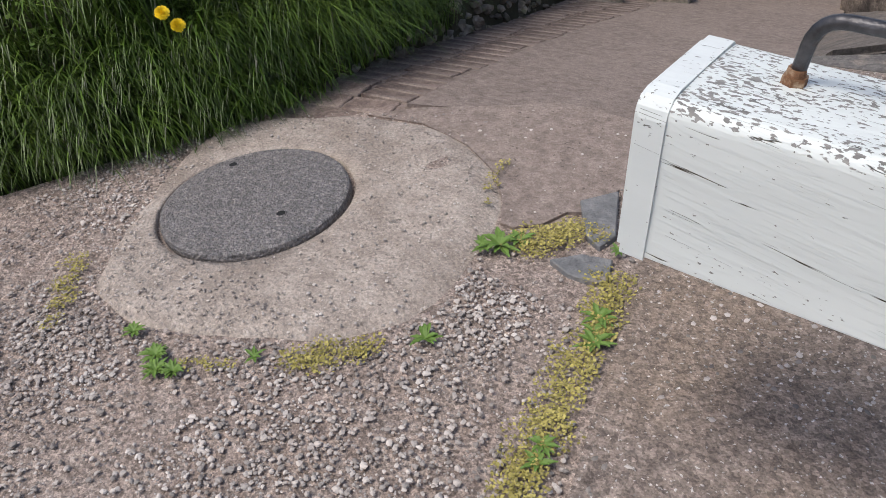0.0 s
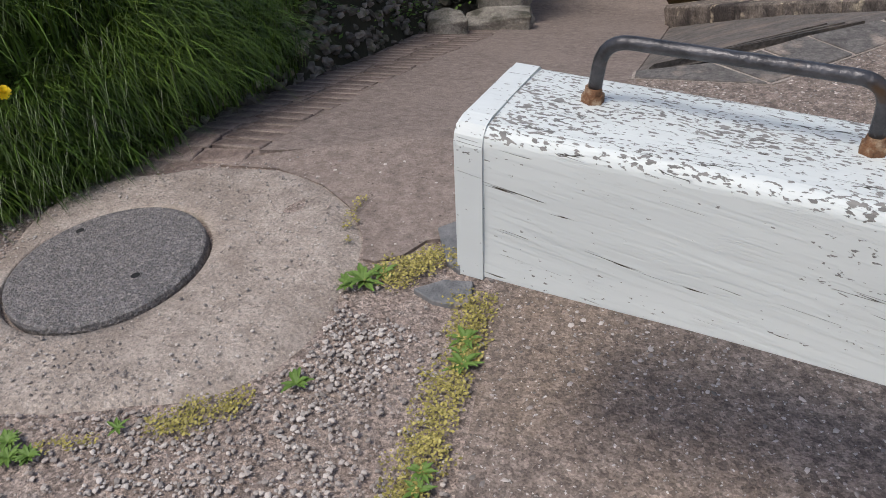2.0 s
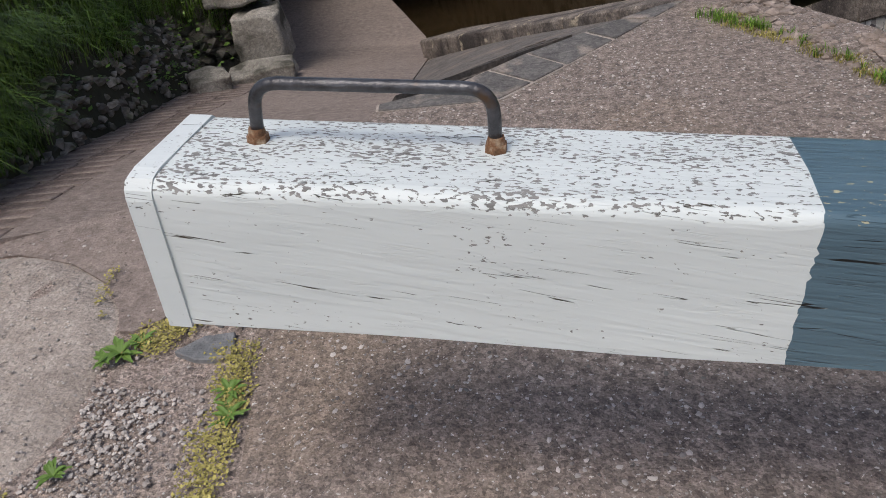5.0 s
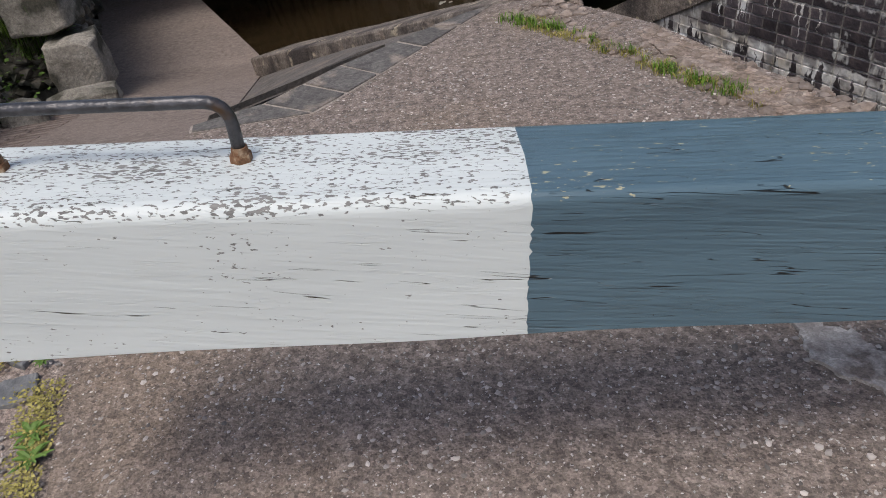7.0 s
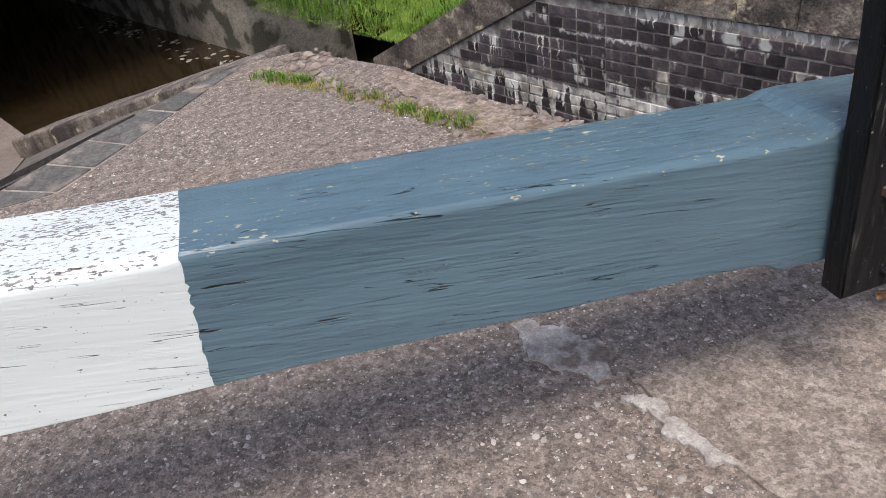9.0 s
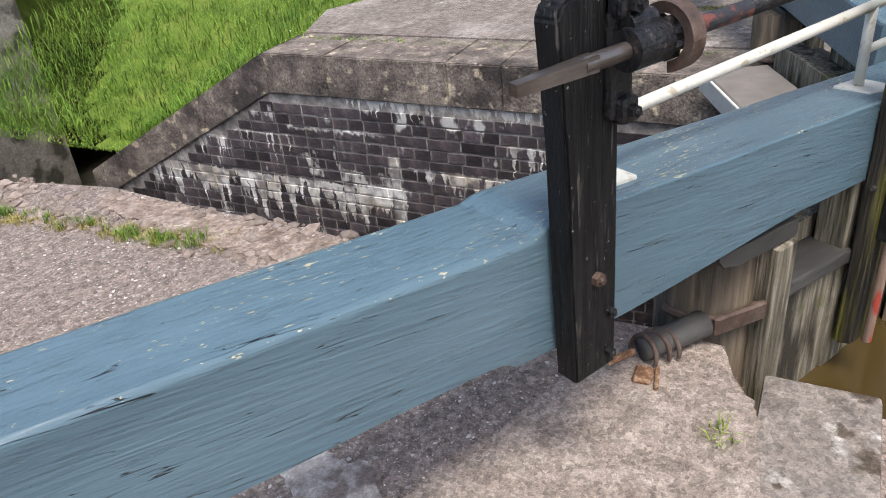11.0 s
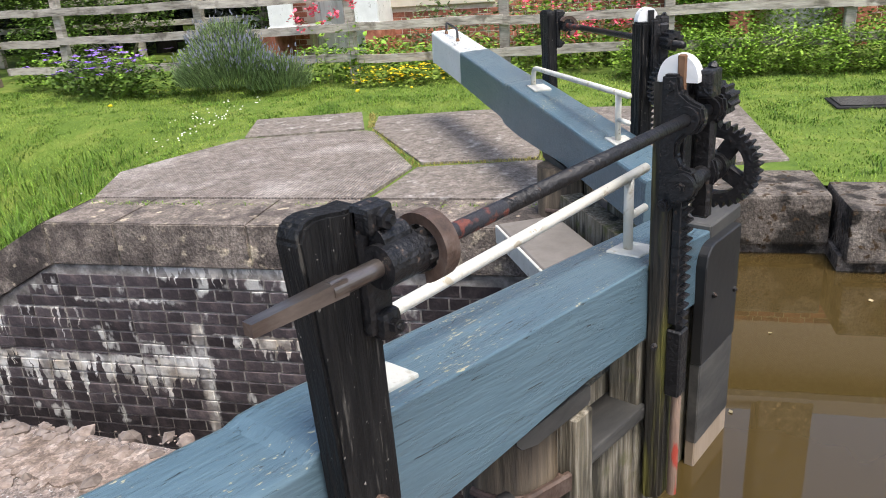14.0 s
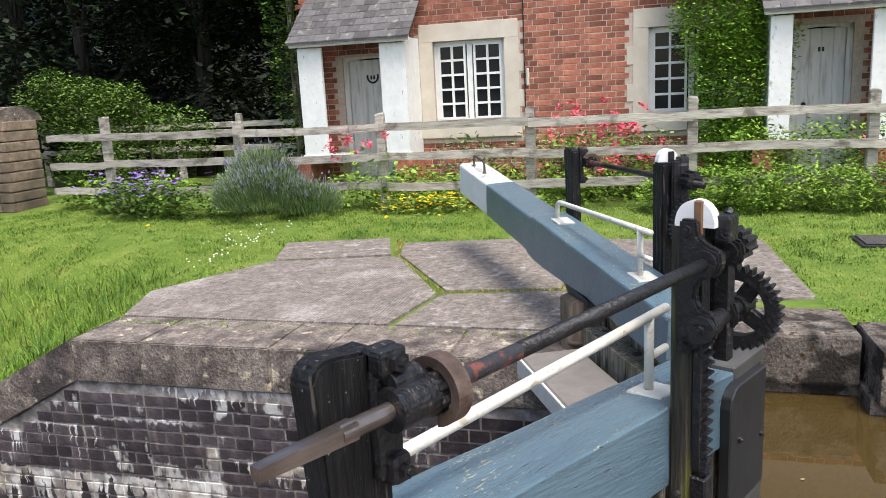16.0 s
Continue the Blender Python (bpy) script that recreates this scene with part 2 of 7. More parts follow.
M["timber"] = material("weathered_timber", [(0.05, 0.042, 0.03), (0.18, 0.155, 0.11), (0.38, 0.34, 0.28)], 60, 9, 0.88, bump=1.0, bump_scale=110, stretch=(1, 1, 0.05), stain=(0.035, 0.03, 0.02), stain_scale=16, stain_cut=(0.48, 0.62), stain_stretch=(1, 1, 0.22), speck=(0.1, 0.1, 0.03), speck_scale=9, speck_cut=(0.58, 0.72), speck_det=8.0)
M["heel"] = material("wet_brown_timber", [(0.03, 0.022, 0.014), (0.075, 0.056, 0.036), (0.14, 0.108, 0.07)], 40, 9, 0.7, bump=0.8, bump_scale=90, stretch=(1, 1, 0.06), stain=(0.02, 0.016, 0.01), stain_scale=9, stain_cut=(0.5, 0.64), stain_stretch=(1, 1, 0.3))
M["rod_paint"] = material("flaking_rod", [(0.2, 0.13, 0.095), (0.32, 0.22, 0.165)], 24, 8, 0.7, bump=0.4, stretch=(1, 1, 0.2), stain=(0.36, 0.05, 0.03), stain_scale=14, stain_cut=(0.58, 0.62), stain_stretch=(1, 1, 0.35))
M["fence"] = material("fence_timber", [(0.12, 0.105, 0.085), (0.36, 0.33, 0.28), (0.48, 0.45, 0.39)], 22, 9, 0.9, bump=0.7, stretch=(0.3, 0.12, 1), obj=0.14, stain=(0.14, 0.125, 0.10), stain_scale=5, stain_cut=(0.58, 0.68))
M["lockbrick"] = material("engineering_brick", [(0.028, 0.023, 0.026), (0.062, 0.052, 0.056), (0.13, 0.102, 0.1)], 14, 9, 0.42, bump=0.5, obj=0.55)


def limed(m, strength=0.0):
    """Lime that has run down the wall: streaks set out in the wall's own place, so that they cross from brick to brick."""
    nt = m.node_tree
    ln, nn = nt.links.new, nt.nodes.new
    b = nt.nodes["Principled BSDF"]
    col = b.inputs["Base Color"].links[0].from_socket
    g = nn("ShaderNodeNewGeometry")
    vals = []
    for st, sc, off in (((5.5, 5.5, 1.1), 1.5, (0, 0, 0)), ((1.0, 1.0, 3.2), 1.6, (4, 2, 7)), ((9, 9, 6), 2.2, (1, 3, 5))):
        mp = nn("ShaderNodeMapping")
        mp.inputs["Scale"].default_value, mp.inputs["Location"].default_value = st, off
        ln(g.outputs["Position"], mp.inputs[0])
        t = nn("ShaderNodeTexNoise")
        t.inputs["Scale"].default_value, t.inputs["Detail"].default_value = sc, 4
        ln(mp.outputs[0], t.inputs[0])
        vals.append(t.outputs[0])
    q = nn("ShaderNodeMath")
    q.operation = "ADD"
    ln(vals[0], q.inputs[0])
    ln(vals[1], q.inputs[1])
    q2 = nn("ShaderNodeMath")
    q2.operation = "MULTIPLY_ADD"
    ln(vals[2], q2.inputs[0])
    q2.inputs[1].default_value = 0.35
    ln(q.outputs[0], q2.inputs[2])
    r = nn("ShaderNodeMapRange")
    r.inputs[1].default_value, r.inputs[2].default_value = 1.265 - strength, 1.35 - strength
    ln(q2.outputs[0], r.inputs[0])
    mx = nn("ShaderNodeMixRGB")
    ln(r.outputs[0], mx.inputs[0])
    ln(col, mx.inputs[1])
    mx.inputs[2].default_value = (0.5, 0.49, 0.46, 1)
    ln(mx.outputs[0], b.inputs["Base Color"])


limed(M["lockbrick"], -0.03)
M["limewash"] = material("lime_mortar", [(0.08, 0.072, 0.065), (0.24, 0.22, 0.2), (0.5, 0.475, 0.44)], 9, 10, 0.9, bump=0.4)


def drips(m, fade):
    """Lime that has run out of a few joints: white ledges with uneven drips below them."""
    nt = m.node_tree
    ln, nn = nt.links.new, nt.nodes.new
    b = nt.nodes["Principled BSDF"]
    col = b.inputs["Base Color"].links[0].from_socket

    def op(kind, a, c=0.0, d=0.0):
        q = nn("ShaderNodeMath")
        q.operation = kind
        for i, v in enumerate((a, c, d)):
            if isinstance(v, (int, float)):
                q.inputs[i].default_value = v
            else:
                ln(v, q.inputs[i])
        return q.outputs[0]

    def step(v, lo, hi):
        r = nn("ShaderNodeMapRange")
        r.inputs[1].default_value, r.inputs[2].default_value = lo, hi
        ln(v, r.inputs[0])
        return r.outputs[0]

    def noisy(vec, sc, det):
        t = nn("ShaderNodeTexNoise")
        t.inputs["Scale"].default_value, t.inputs["Detail"].default_value = sc, det
        ln(vec, t.inputs[0])
        return t.outputs[0]
    g = nn("ShaderNodeNewGeometry")
    dot = nn("ShaderNodeVectorMath")
    dot.operation = "DOT_PRODUCT"
    ln(g.outputs["Position"], dot.inputs[0])
    dot.inputs[1].default_value = U
    sep = nn("ShaderNodeSeparateXYZ")
    ln(g.outputs["Position"], sep.inputs[0])
    wob = op("SUBTRACT", noisy(g.outputs["Position"], 26, 6), 0.5)
    s = op("MULTIPLY_ADD", wob, 0.05, dot.outputs["Value"])
    z = op("MULTIPLY_ADD", wob, 0.05, sep.outputs[2])
    total = 0.0
    for k, (zt, s0, s1, length, freq, cut) in enumerate(((-0.268, 0.3, 1.85, 0.13, 34, 0.46), (-0.49, 1.54, 2.3, 0.03, 26, 0.45), (-0.555, 2.28, 2.78, 0.4, 30, 0.55), (-0.695, 0.45, 1.43, 0.2, 22, 0.42),
                                                         (-0.875, 1.6, 3.7, 0.46, 15, 0.4), (-0.85, 1.42, 1.75, 0.3, 16, 0.36), (-0.625, 1.45, 1.55, 1.0, 3, 0.1), (-0.48, 0.2, 0.74, 0.3, 30, 0.48), (-1.13, 0.2, 1.1, 0.25, 28, 0.5), (-0.62, 2.85, 3.4, 0.35, 30, 0.54), (-0.5, 1.86, 1.89, 0.25, 3, 0.3))):
        cb = nn("ShaderNodeCombineXYZ")
        ln(op("MULTIPLY", s, freq), cb.inputs[0])
        cb.inputs[1].default_value = 3.7 * k + 1.3
        fall = op("SUBTRACT", zt, z)
        run = op("MULTIPLY_ADD", step(noisy(cb.outputs[0], 1.0, 5.0), cut, 0.74), length, 0.009)
        on = op("MULTIPLY", op("MULTIPLY", step(op("SUBTRACT", run, fall), 0.0, 0.016), step(fall, -0.012, 0.0)), op("MULTIPLY", step(s, s0, s0 + 0.03), step(s, s1, s1 - 0.03)))
        total = op("MAXIMUM", on, total)
    veil = step(noisy(g.outputs["Position"], 11, 9), 0.42, 0.58)
    mx = nn("ShaderNodeMixRGB")
    ln(op("MULTIPLY", total, op("MULTIPLY_ADD", veil, 0.62, fade)), mx.inputs[0])
    ln(col, mx.inputs[1])
    rp = nn("ShaderNodeValToRGB")
    rp.color_ramp.elements[0].position, rp.color_ramp.elements[1].position = 0.35, 0.6
    rp.color_ramp.elements[0].color, rp.color_ramp.elements[1].color = (0.5, 0.44, 0.36, 1), (0.82, 0.81, 0.78, 1)
    ln(noisy(g.outputs["Position"], 5, 5), rp.inputs[0])
    ln(rp.outputs[0], mx.inputs[2])
    ln(mx.outputs[0], b.inputs["Base Color"])


drips(M["lockbrick"], 0.34)
drips(M["limewash"], 0.45)
M["brick"] = material("red_brick", [(0.16, 0.05, 0.031), (0.29, 0.102, 0.063), (0.4, 0.172, 0.115)], 9, 6, 0.88, bump=0.3, obj=0.42)
M["brick_rest"] = material("red_brick_wall", [(0.16, 0.05, 0.031), (0.29, 0.102, 0.063), (0.4, 0.172, 0.115)], 9, 6, 0.88, bump=0.3, island=0.38)
M["sandstone"] = material("sandstone", [(0.12, 0.088, 0.06), (0.21, 0.155, 0.11), (0.29, 0.225, 0.165)], 12, 10, 0.9, bump=0.8, obj=0.25, stain=(0.08, 0.07, 0.055), stain_scale=3)
M["brick_mortar"] = material("pale_mortar", [(0.42, 0.33, 0.27), (0.56, 0.47, 0.4)], 20, 6, 0.95, bump=0.3)
M["dressing"] = material("stone_dressing", [(0.5, 0.44, 0.36), (0.62, 0.56, 0.47)], 4, 6, 0.85, bump=0.2)
M["grey_paint"] = material("grey_door_paint", [(0.52, 0.505, 0.49), (0.7, 0.685, 0.66)], 9, 8, 0.55, bump=0.3, stretch=(1, 1, 0.1), stain=(0.42, 0.4, 0.37), stain_scale=14, stain_cut=(0.54, 0.66), stain_stretch=(1, 1, 0.15))
M["peeling"] = material("peeling_white_paint", [(0.66, 0.66, 0.64), (0.78, 0.78, 0.76)], 8, 6, 0.6, bump=0.3, stain=(0.42, 0.4, 0.37), stain_scale=30, stain_cut=(0.66, 0.7), stain_stretch=(1, 1, 0.4))
M["roof_slate"] = material("roof_slate", [(0.07, 0.067, 0.068), (0.125, 0.118, 0.117)], 12, 8, 0.7, bump=0.5, obj=0.35, stain=(0.2, 0.19, 0.16), stain_scale=9, stain_cut=(0.6, 0.68))
M["lawn"] = material("lawn_soil", [(0.055, 0.105, 0.009), (0.105, 0.165, 0.018), (0.19, 0.22, 0.045)], 3, 14, 0.95, bump=0.6, bump_scale=50)
M["soil"] = material("bank_soil", [(0.02, 0.02, 0.01), (0.045, 0.04, 0.022)], 6, 8, 0.95, bump=0.6)
M["rubble"] = material("rubble_stone", [(0.05, 0.045, 0.036), (0.12, 0.105, 0.085), (0.25, 0.225, 0.19)], 9, 9, 0.92, bump=0.7, stain=(0.03, 0.035, 0.02), stain_scale=5)
M["bank_stone"] = material("bank_rubble", [(0.07, 0.058, 0.046), (0.17, 0.145, 0.12), (0.3, 0.265, 0.225)], 14, 9, 0.92, bump=0.7, island=0.5, stain=(0.05, 0.055, 0.025), stain_scale=9)
# near-black fill that stands in for shade inside hollows and rooms
M["shade_fill"] = material("painted_dark", [(0.012, 0.012, 0.013), (0.02, 0.02, 0.02)], 2, 2, 0.9, bump=0)


def blade_material(name, base, tip, var=0.35, rough=0.55):
    m = material(name, [base, tip], 1.2, 4, rough, bump=0, island=var, spec=0.3)
    m.node_tree.nodes["Principled BSDF"].inputs["Subsurface Weight"].default_value = 0.0
    return m


M["grass_long"] = blade_material("long_grass", (0.02, 0.047, 0.0055), (0.098, 0.152, 0.023), 0.9, 0.4)
M["grass_lawn"] = blade_material("lawn_grass", (0.1, 0.19, 0.015), (0.27, 0.34, 0.06), 0.4)
M["leaf"] = blade_material("leaf", (0.06, 0.12, 0.014), (0.13, 0.21, 0.035), 0.5)
# nearly black: the wood's deep shade is put into leaf and bark colour
M["leaf_shaded"] = blade_material("leaf_shaded", (0.004, 0.008, 0.0025), (0.013, 0.025, 0.007), 0.7)
M["bark"] = material("dark_bark", [(0.01, 0.009, 0.007), (0.03, 0.026, 0.02)], 8, 6, 0.95, bump=0.5, stretch=(1, 1, 0.2))
M["leaf_grey"] = blade_material("leaf_grey", (0.085, 0.145, 0.05), (0.19, 0.255, 0.11), 0.6)
M["leaf_bright"] = blade_material("leaf_bright", (0.1, 0.2, 0.014), (0.22, 0.34, 0.045), 0.65)
M["leaf_climber"] = blade_material("leaf_climber", (0.12, 0.25, 0.022), (0.27, 0.43, 0.06), 0.6)
M["window_white"] = material("window_white_paint", [(0.7, 0.7, 0.68), (0.78, 0.78, 0.76)], 9, 6, 0.45, bump=0.1)
M["dusty_leaf"] = blade_material("dry_leaf", (0.2, 0.16, 0.08), (0.34, 0.29, 0.18), 0.4)
M["foam"] = blade_material("water_scum", (0.2, 0.185, 0.16), (0.34, 0.32, 0.29), 0.4)
M["moss"] = blade_material("moss_tuft", (0.22, 0.19, 0.045), (0.36, 0.31, 0.1), 0.45)
M["petal_yellow"] = blade_material("petal_yellow", (0.8, 0.55, 0.01), (0.85, 0.65, 0.03), 0.15)
M["petal_red"] = blade_material("petal_red", (0.7, 0.06, 0.12), (0.8, 0.14, 0.2), 0.3)
M["petal_purple"] = blade_material("petal_purple", (0.22, 0.12, 0.5), (0.33, 0.2, 0.62), 0.3)


def water_material(name, colour, rough, scale, strength):
    m = material(name, [colour, tuple(c * 1.25 for c in colour)], 0.8, 4, rough, bump=strength, bump_scale=scale, spec=0.5)
    return m


M["water_upper"] = water_material("silty_water", (0.05246, 0.03538, 0.01159), 0.01, 3.5, 0.02)
M["water_upper"].node_tree.nodes["Principled BSDF"].inputs["Specular IOR Level"].default_value = 0.75
M["near_stone"] = material("trodden_coping", [(0.12, 0.1, 0.083), (0.205, 0.175, 0.15), (0.29, 0.252, 0.22)], 9, 14, 0.93, bump=1.0, bump_scale=55, stain=(0.08, 0.062, 0.045), stain_scale=9, stain_cut=(0.56, 0.62), speck=(0.38, 0.35, 0.31), speck_scale=16, speck_cut=(0.58, 0.68), speck_det=10.0, agg=(80, 0.25))
M["reed"] = blade_material("reed", (0.06, 0.135, 0.011), (0.16, 0.26, 0.035), 0.6)
# lower water: its shade is put into the colour, darker than the chamber's
M["water_lower_shaded"] = water_material("shaded_brown_water", (0.024, 0.016, 0.008), 0.04, 3.0, 0.05)

# ---- mesh helpers ----


XF = [None]  # a matrix that all new meshes go through, for the mirrored far gate


def origin(ob):
    return ob.location + origin(ob.parent) if ob.parent else ob.location.copy()


def obj_from(name, bm, mat, parent=None, label="", smooth=False):
    me = bpy.data.meshes.new(name)
    if XF[0] is not None:
        bmesh.ops.transform(bm, matrix=XF[0], verts=bm.verts[:])
        if XF[0].determinant() < 0:
            bmesh.ops.reverse_faces(bm, faces=bm.faces[:])
    if parent is not None:
        bmesh.ops.translate(bm, verts=bm.verts[:], vec=-origin(parent))
    bm.normal_update()
    bm.to_mesh(me)
    bm.free()
    me.materials.append(mat)
    if smooth:
        for p in me.polygons:
            p.use_smooth = True
    ob = new(name, me)
    if parent is not None:
        ob.parent = parent
    if label:
        ob["label"] = label
    return ob


def part(name, bm, mat, parent, label="", smooth=False):
    return obj_from(name, bm, mat, parent, label, smooth)


def thing(name, label, category, group="", kind="", at=(0, 0, 0)):
    ob = new(name)
    ob.location = at
    ob.empty_display_size = 0.05
    return tagged(ob, label, category, group, kind)


def box(bm, c, size, m=None, bevel=0.0, seg=1):
    """A box with centre c and size, turned by m about its centre."""
    g = bmesh.ops.create_cube(bm, size=1)
    vs = g["verts"]
    mat = Matrix.Translation(c) @ (m.to_4x4() if m else Matrix.Identity(4)) @ Matrix.Diagonal((*size, 1))
    bmesh.ops.transform(bm, matrix=mat, verts=vs)
    if bevel:
        es = {e for v in vs for e in v.link_edges}
        bmesh.ops.bevel(bm, geom=list(es), offset=bevel, segments=seg, affect="EDGES", profile=0.6)
    return bm


def new_box(c, size, m=None, bevel=0.0, seg=1):
    return box(bmesh.new(), c, size, m, bevel, seg)


def rod(bm, a, b, r, r2=None, seg=16):
    a, b = Vector(a), Vector(b)
    d = b - a
    g = bmesh.ops.create_cone(bm, cap_ends=True, segments=seg, radius1=r, radius2=r if r2 is None else r2, depth=d.length)
    m = Matrix.Translation((a + b) / 2) @ d.to_track_quat("Z", "Y").to_matrix().to_4x4()
    bmesh.ops.transform(bm, matrix=m, verts=g["verts"])
    return bm


def tube(bm, pts, r, seg=12):
    """A round tube through the points."""
    pts = [Vector(p) for p in pts]
    rings = []
    up = None
    for i, p in enumerate(pts):
        d = (pts[min(i + 1, len(pts) - 1)] - pts[max(i - 1, 0)]).normalized()
        if up is None:
            up = d.orthogonal().normalized()
        up = (up - d * up.dot(d)).normalized()
        side = d.cross(up)
        rr = r[i] if isinstance(r, (list, tuple)) else r
        rings.append([bm.verts.new(p + (up * math.cos(a) + side * math.sin(a)) * rr) for a in (2 * math.pi * k / seg for k in range(seg))])
    for a, b in zip(rings, rings[1:]):
        for k in range(seg):
            bm.faces.new((a[k], a[(k + 1) % seg], b[(k + 1) % seg], b[k]))
    bm.faces.new(rings[0][::-1])
    bm.faces.new(rings[-1])
    return bm


def arc_corner(a, corner, b, r, k=6):
    """Points that round a corner between a and b."""
    a, c, b = Vector(a), Vector(corner), Vector(b)
    p, q = c + (a - c).normalized() * r, c + (b - c).normalized() * r
    return [(p * (1 - t) + c * t) * (1 - t) + (c * (1 - t) + q * t) * t for t in (i / k for i in range(k + 1))]


def prism(bm, outline, lo, hi, axis="z", m=None):
    """Extrudes a 2D outline; lo and hi may be numbers or functions of the two coordinates."""
    def at(p, v):
        v = v(*p) if callable(v) else v
        q = Vector((p[0], p[1], v)) if axis == "z" else Vector((p[0], v, p[1])) if axis == "y" else Vector((v, p[0], p[1]))
        return m @ q if m else q
    a = [bm.verts.new(at(p, lo)) for p in outline]
    b = [bm.verts.new(at(p, hi)) for p in outline]
    k = len(outline)
    bm.faces.new(a[::-1])
    bm.faces.new(b)
    for i in range(k):
        bm.faces.new((a[i], a[(i + 1) % k], b[(i + 1) % k], b[i]))
    bmesh.ops.recalc_face_normals(bm, faces=bm.faces[:])
    return bm


def sheet(name, outline, z, mat, thick=0.5, cell=0.0, kind="structure", label="", category="", rough=0.0):
    """A slab with a top given by the function z(x, y); the top is cut into cells when cell is given."""
    bm = bmesh.new()
    prism(bm, outline, lambda x, y: z(x, y) - thick, z)
    if cell:
        xs, ys = [p[0] for p in outline], [p[1] for p in outline]
        for lo, hi, ax in ((min(xs), max(xs), 0), (min(ys), max(ys), 1)):
            k = int((hi - lo) / cell)
            for i in range(1, k):
                no = (1, 0, 0) if ax == 0 else (0, 1, 0)
                co = [0, 0, 0]
                co[ax] = lo + (hi - lo) * i / k
                bmesh.ops.bisect_plane(bm, geom=bm.verts[:] + bm.edges[:] + bm.faces[:], plane_co=co, plane_no=no)
        for v in bm.verts:
            top = z(v.co.x, v.co.y)
            if v.co.z > top - thick * 0.5:
                v.co.z = top + (noise.noise(v.co * 2.3) * rough if rough else 0)
    ob = obj_from(name, bm, mat)
    return tagged(ob, label, category, "", kind)


def raw(name, verts, faces, mat, parent=None, kind="", label="", category=""):
    me = bpy.data.meshes.new(name)
    me.from_pydata(verts, [], faces)
    me.materials.append(mat)
    me.update()
    ob = new(name, me)
    if parent is not None:
        ob.parent = parent
        ob.location = -origin(parent)
    return tagged(ob, label, category, "", kind)


def blades(rng, spots, height, width, bend, lean=None):
    """Grass blades as bent tapering strips at the spots (x, y, z). Returns vertices and faces."""
    vs, fs = [], []
    for x, y, z in spots:
        h = height * rng.uniform(0.5, 1.15)
        w = width * rng.uniform(0.6, 1.2)
        a = rng.uniform(0, 6.283)
        dx, dy = math.cos(a), math.sin(a)
        bx, by = dx * bend * h * rng.uniform(0.2, 1), dy * bend * h * rng.uniform(0.2, 1)
        if lean:
            bx, by = bx + lean[0] * h, by + lean[1] * h
        k = len(vs)
        px, py = -dy * w / 2, dx * w / 2
        vs += [(x - px, y - py, z), (x + px, y + py, z),
               (x + bx * 0.3 - px * 0.8, y + by * 0.3 - py * 0.8, z + h * 0.55), (x + bx * 0.3 + px * 0.8, y + by * 0.3 + py * 0.8, z + h * 0.55),
               (x + bx, y + by, z + h * (1 - 0.25 * bend))]
        fs += [(k, k + 1, k + 3, k + 2), (k + 2, k + 3, k + 4)]
    return vs, fs


def leaves(rng, spots, size, flat=0.5):
    """Small folded leaves at the spots, turned at random."""
    vs, fs = [], []
    for x, y, z in spots:
        s = size * rng.uniform(0.6, 1.3)
        a, e = rng.uniform(0, 6.283), rng.uniform(-0.9, 0.9) * (1 - flat) + 0.2
        d = Vector((math.cos(a) * math.cos(e), math.sin(a) * math.cos(e), math.sin(e)))
        w = d.cross(Vector((rng.uniform(-0.5, 0.5), rng.uniform(-0.5, 0.5), 1))).normalized() * s * 0.35
        p = Vector((x, y, z))
        k = len(vs)
        vs += [tuple(p), tuple(p + d * s * 0.5 + w), tuple(p + d * s), tuple(p + d * s * 0.5 - w)]
        fs += [(k, k + 1, k + 2, k + 3)]
    return vs, fs


def add_strips(acc, more):
    k = len(acc[0])
    acc[0].extend(more[0])
    acc[1].extend(tuple(i + k for i in f) for f in more[1])


def inside(x, y, poly):
    c = False
    j = len(poly) - 1
    for i in range(len(poly)):
        (xi, yi), (xj, yj) = poly[i], poly[j]
        if (yi > y) != (yj > y) and x < (xj - xi) * (y - yi) / (yj - yi) + xi:
            c = not c
        j = i
    return c

# ---- ground, canal and lock walls ----
RNG = random.Random(7)
WATER_UP, WATER_LOW = -0.33, -1.75


def xy(v):
    return (v.x, v.y)


def ramp_z(x, y):
    return -0.262 * (min(max(y, 1.0), 6.0) - 1.0)


bm = bmesh.new()
bmesh.ops.create_circle(bm, cap_ends=True, segments=64, radius=1500)
bmesh.ops.translate(bm, verts=bm.verts[:], vec=(0, 0, -2.6))
tagged(obj_from("ground", bm, M["soil"]), "low grassy ground that reaches the horizon", "ground", "", "structure")

APRON = [(0.35, -4.5), (-0.85, -0.09), (-0.96, 0.31), (-1.04, 0.54), (-1.12, 1.2), (-1.05, 1.8), (-0.57, 1.84), (-0.31, 2.16), (0.06, 2.66), (0.2, 2.86), (0.46, 2.86),
         (0.83, 2.33), (1.06, 1.78), (1.23, 1.43), (1.42, 0.9), (1.5, 0.45), (1.64, 0.2), (1.7, 0.03), (1.62, -0.05), (1.55, -0.16), (1.36, -0.24), (3.4, -4.6)]
apron = sheet("pavement", APRON, lambda x, y: 0.0, M["apron"], 2.4, 0.12, "structure", "worn brown concrete apron beside the lock gate", "pavement", 0.006)
DIRT = [(0.36, -4.5), (-0.845, -0.09), (-0.955, 0.31), (-1.035, 0.54), (-1.115, 1.2), (-1.6, 1.22), (-2.05, 0.98), (-2.66, 0.63), (-2.75, 0.3), (-2.95, -0.1), (-3.4, -0.6), (-5.0, -4.5)]
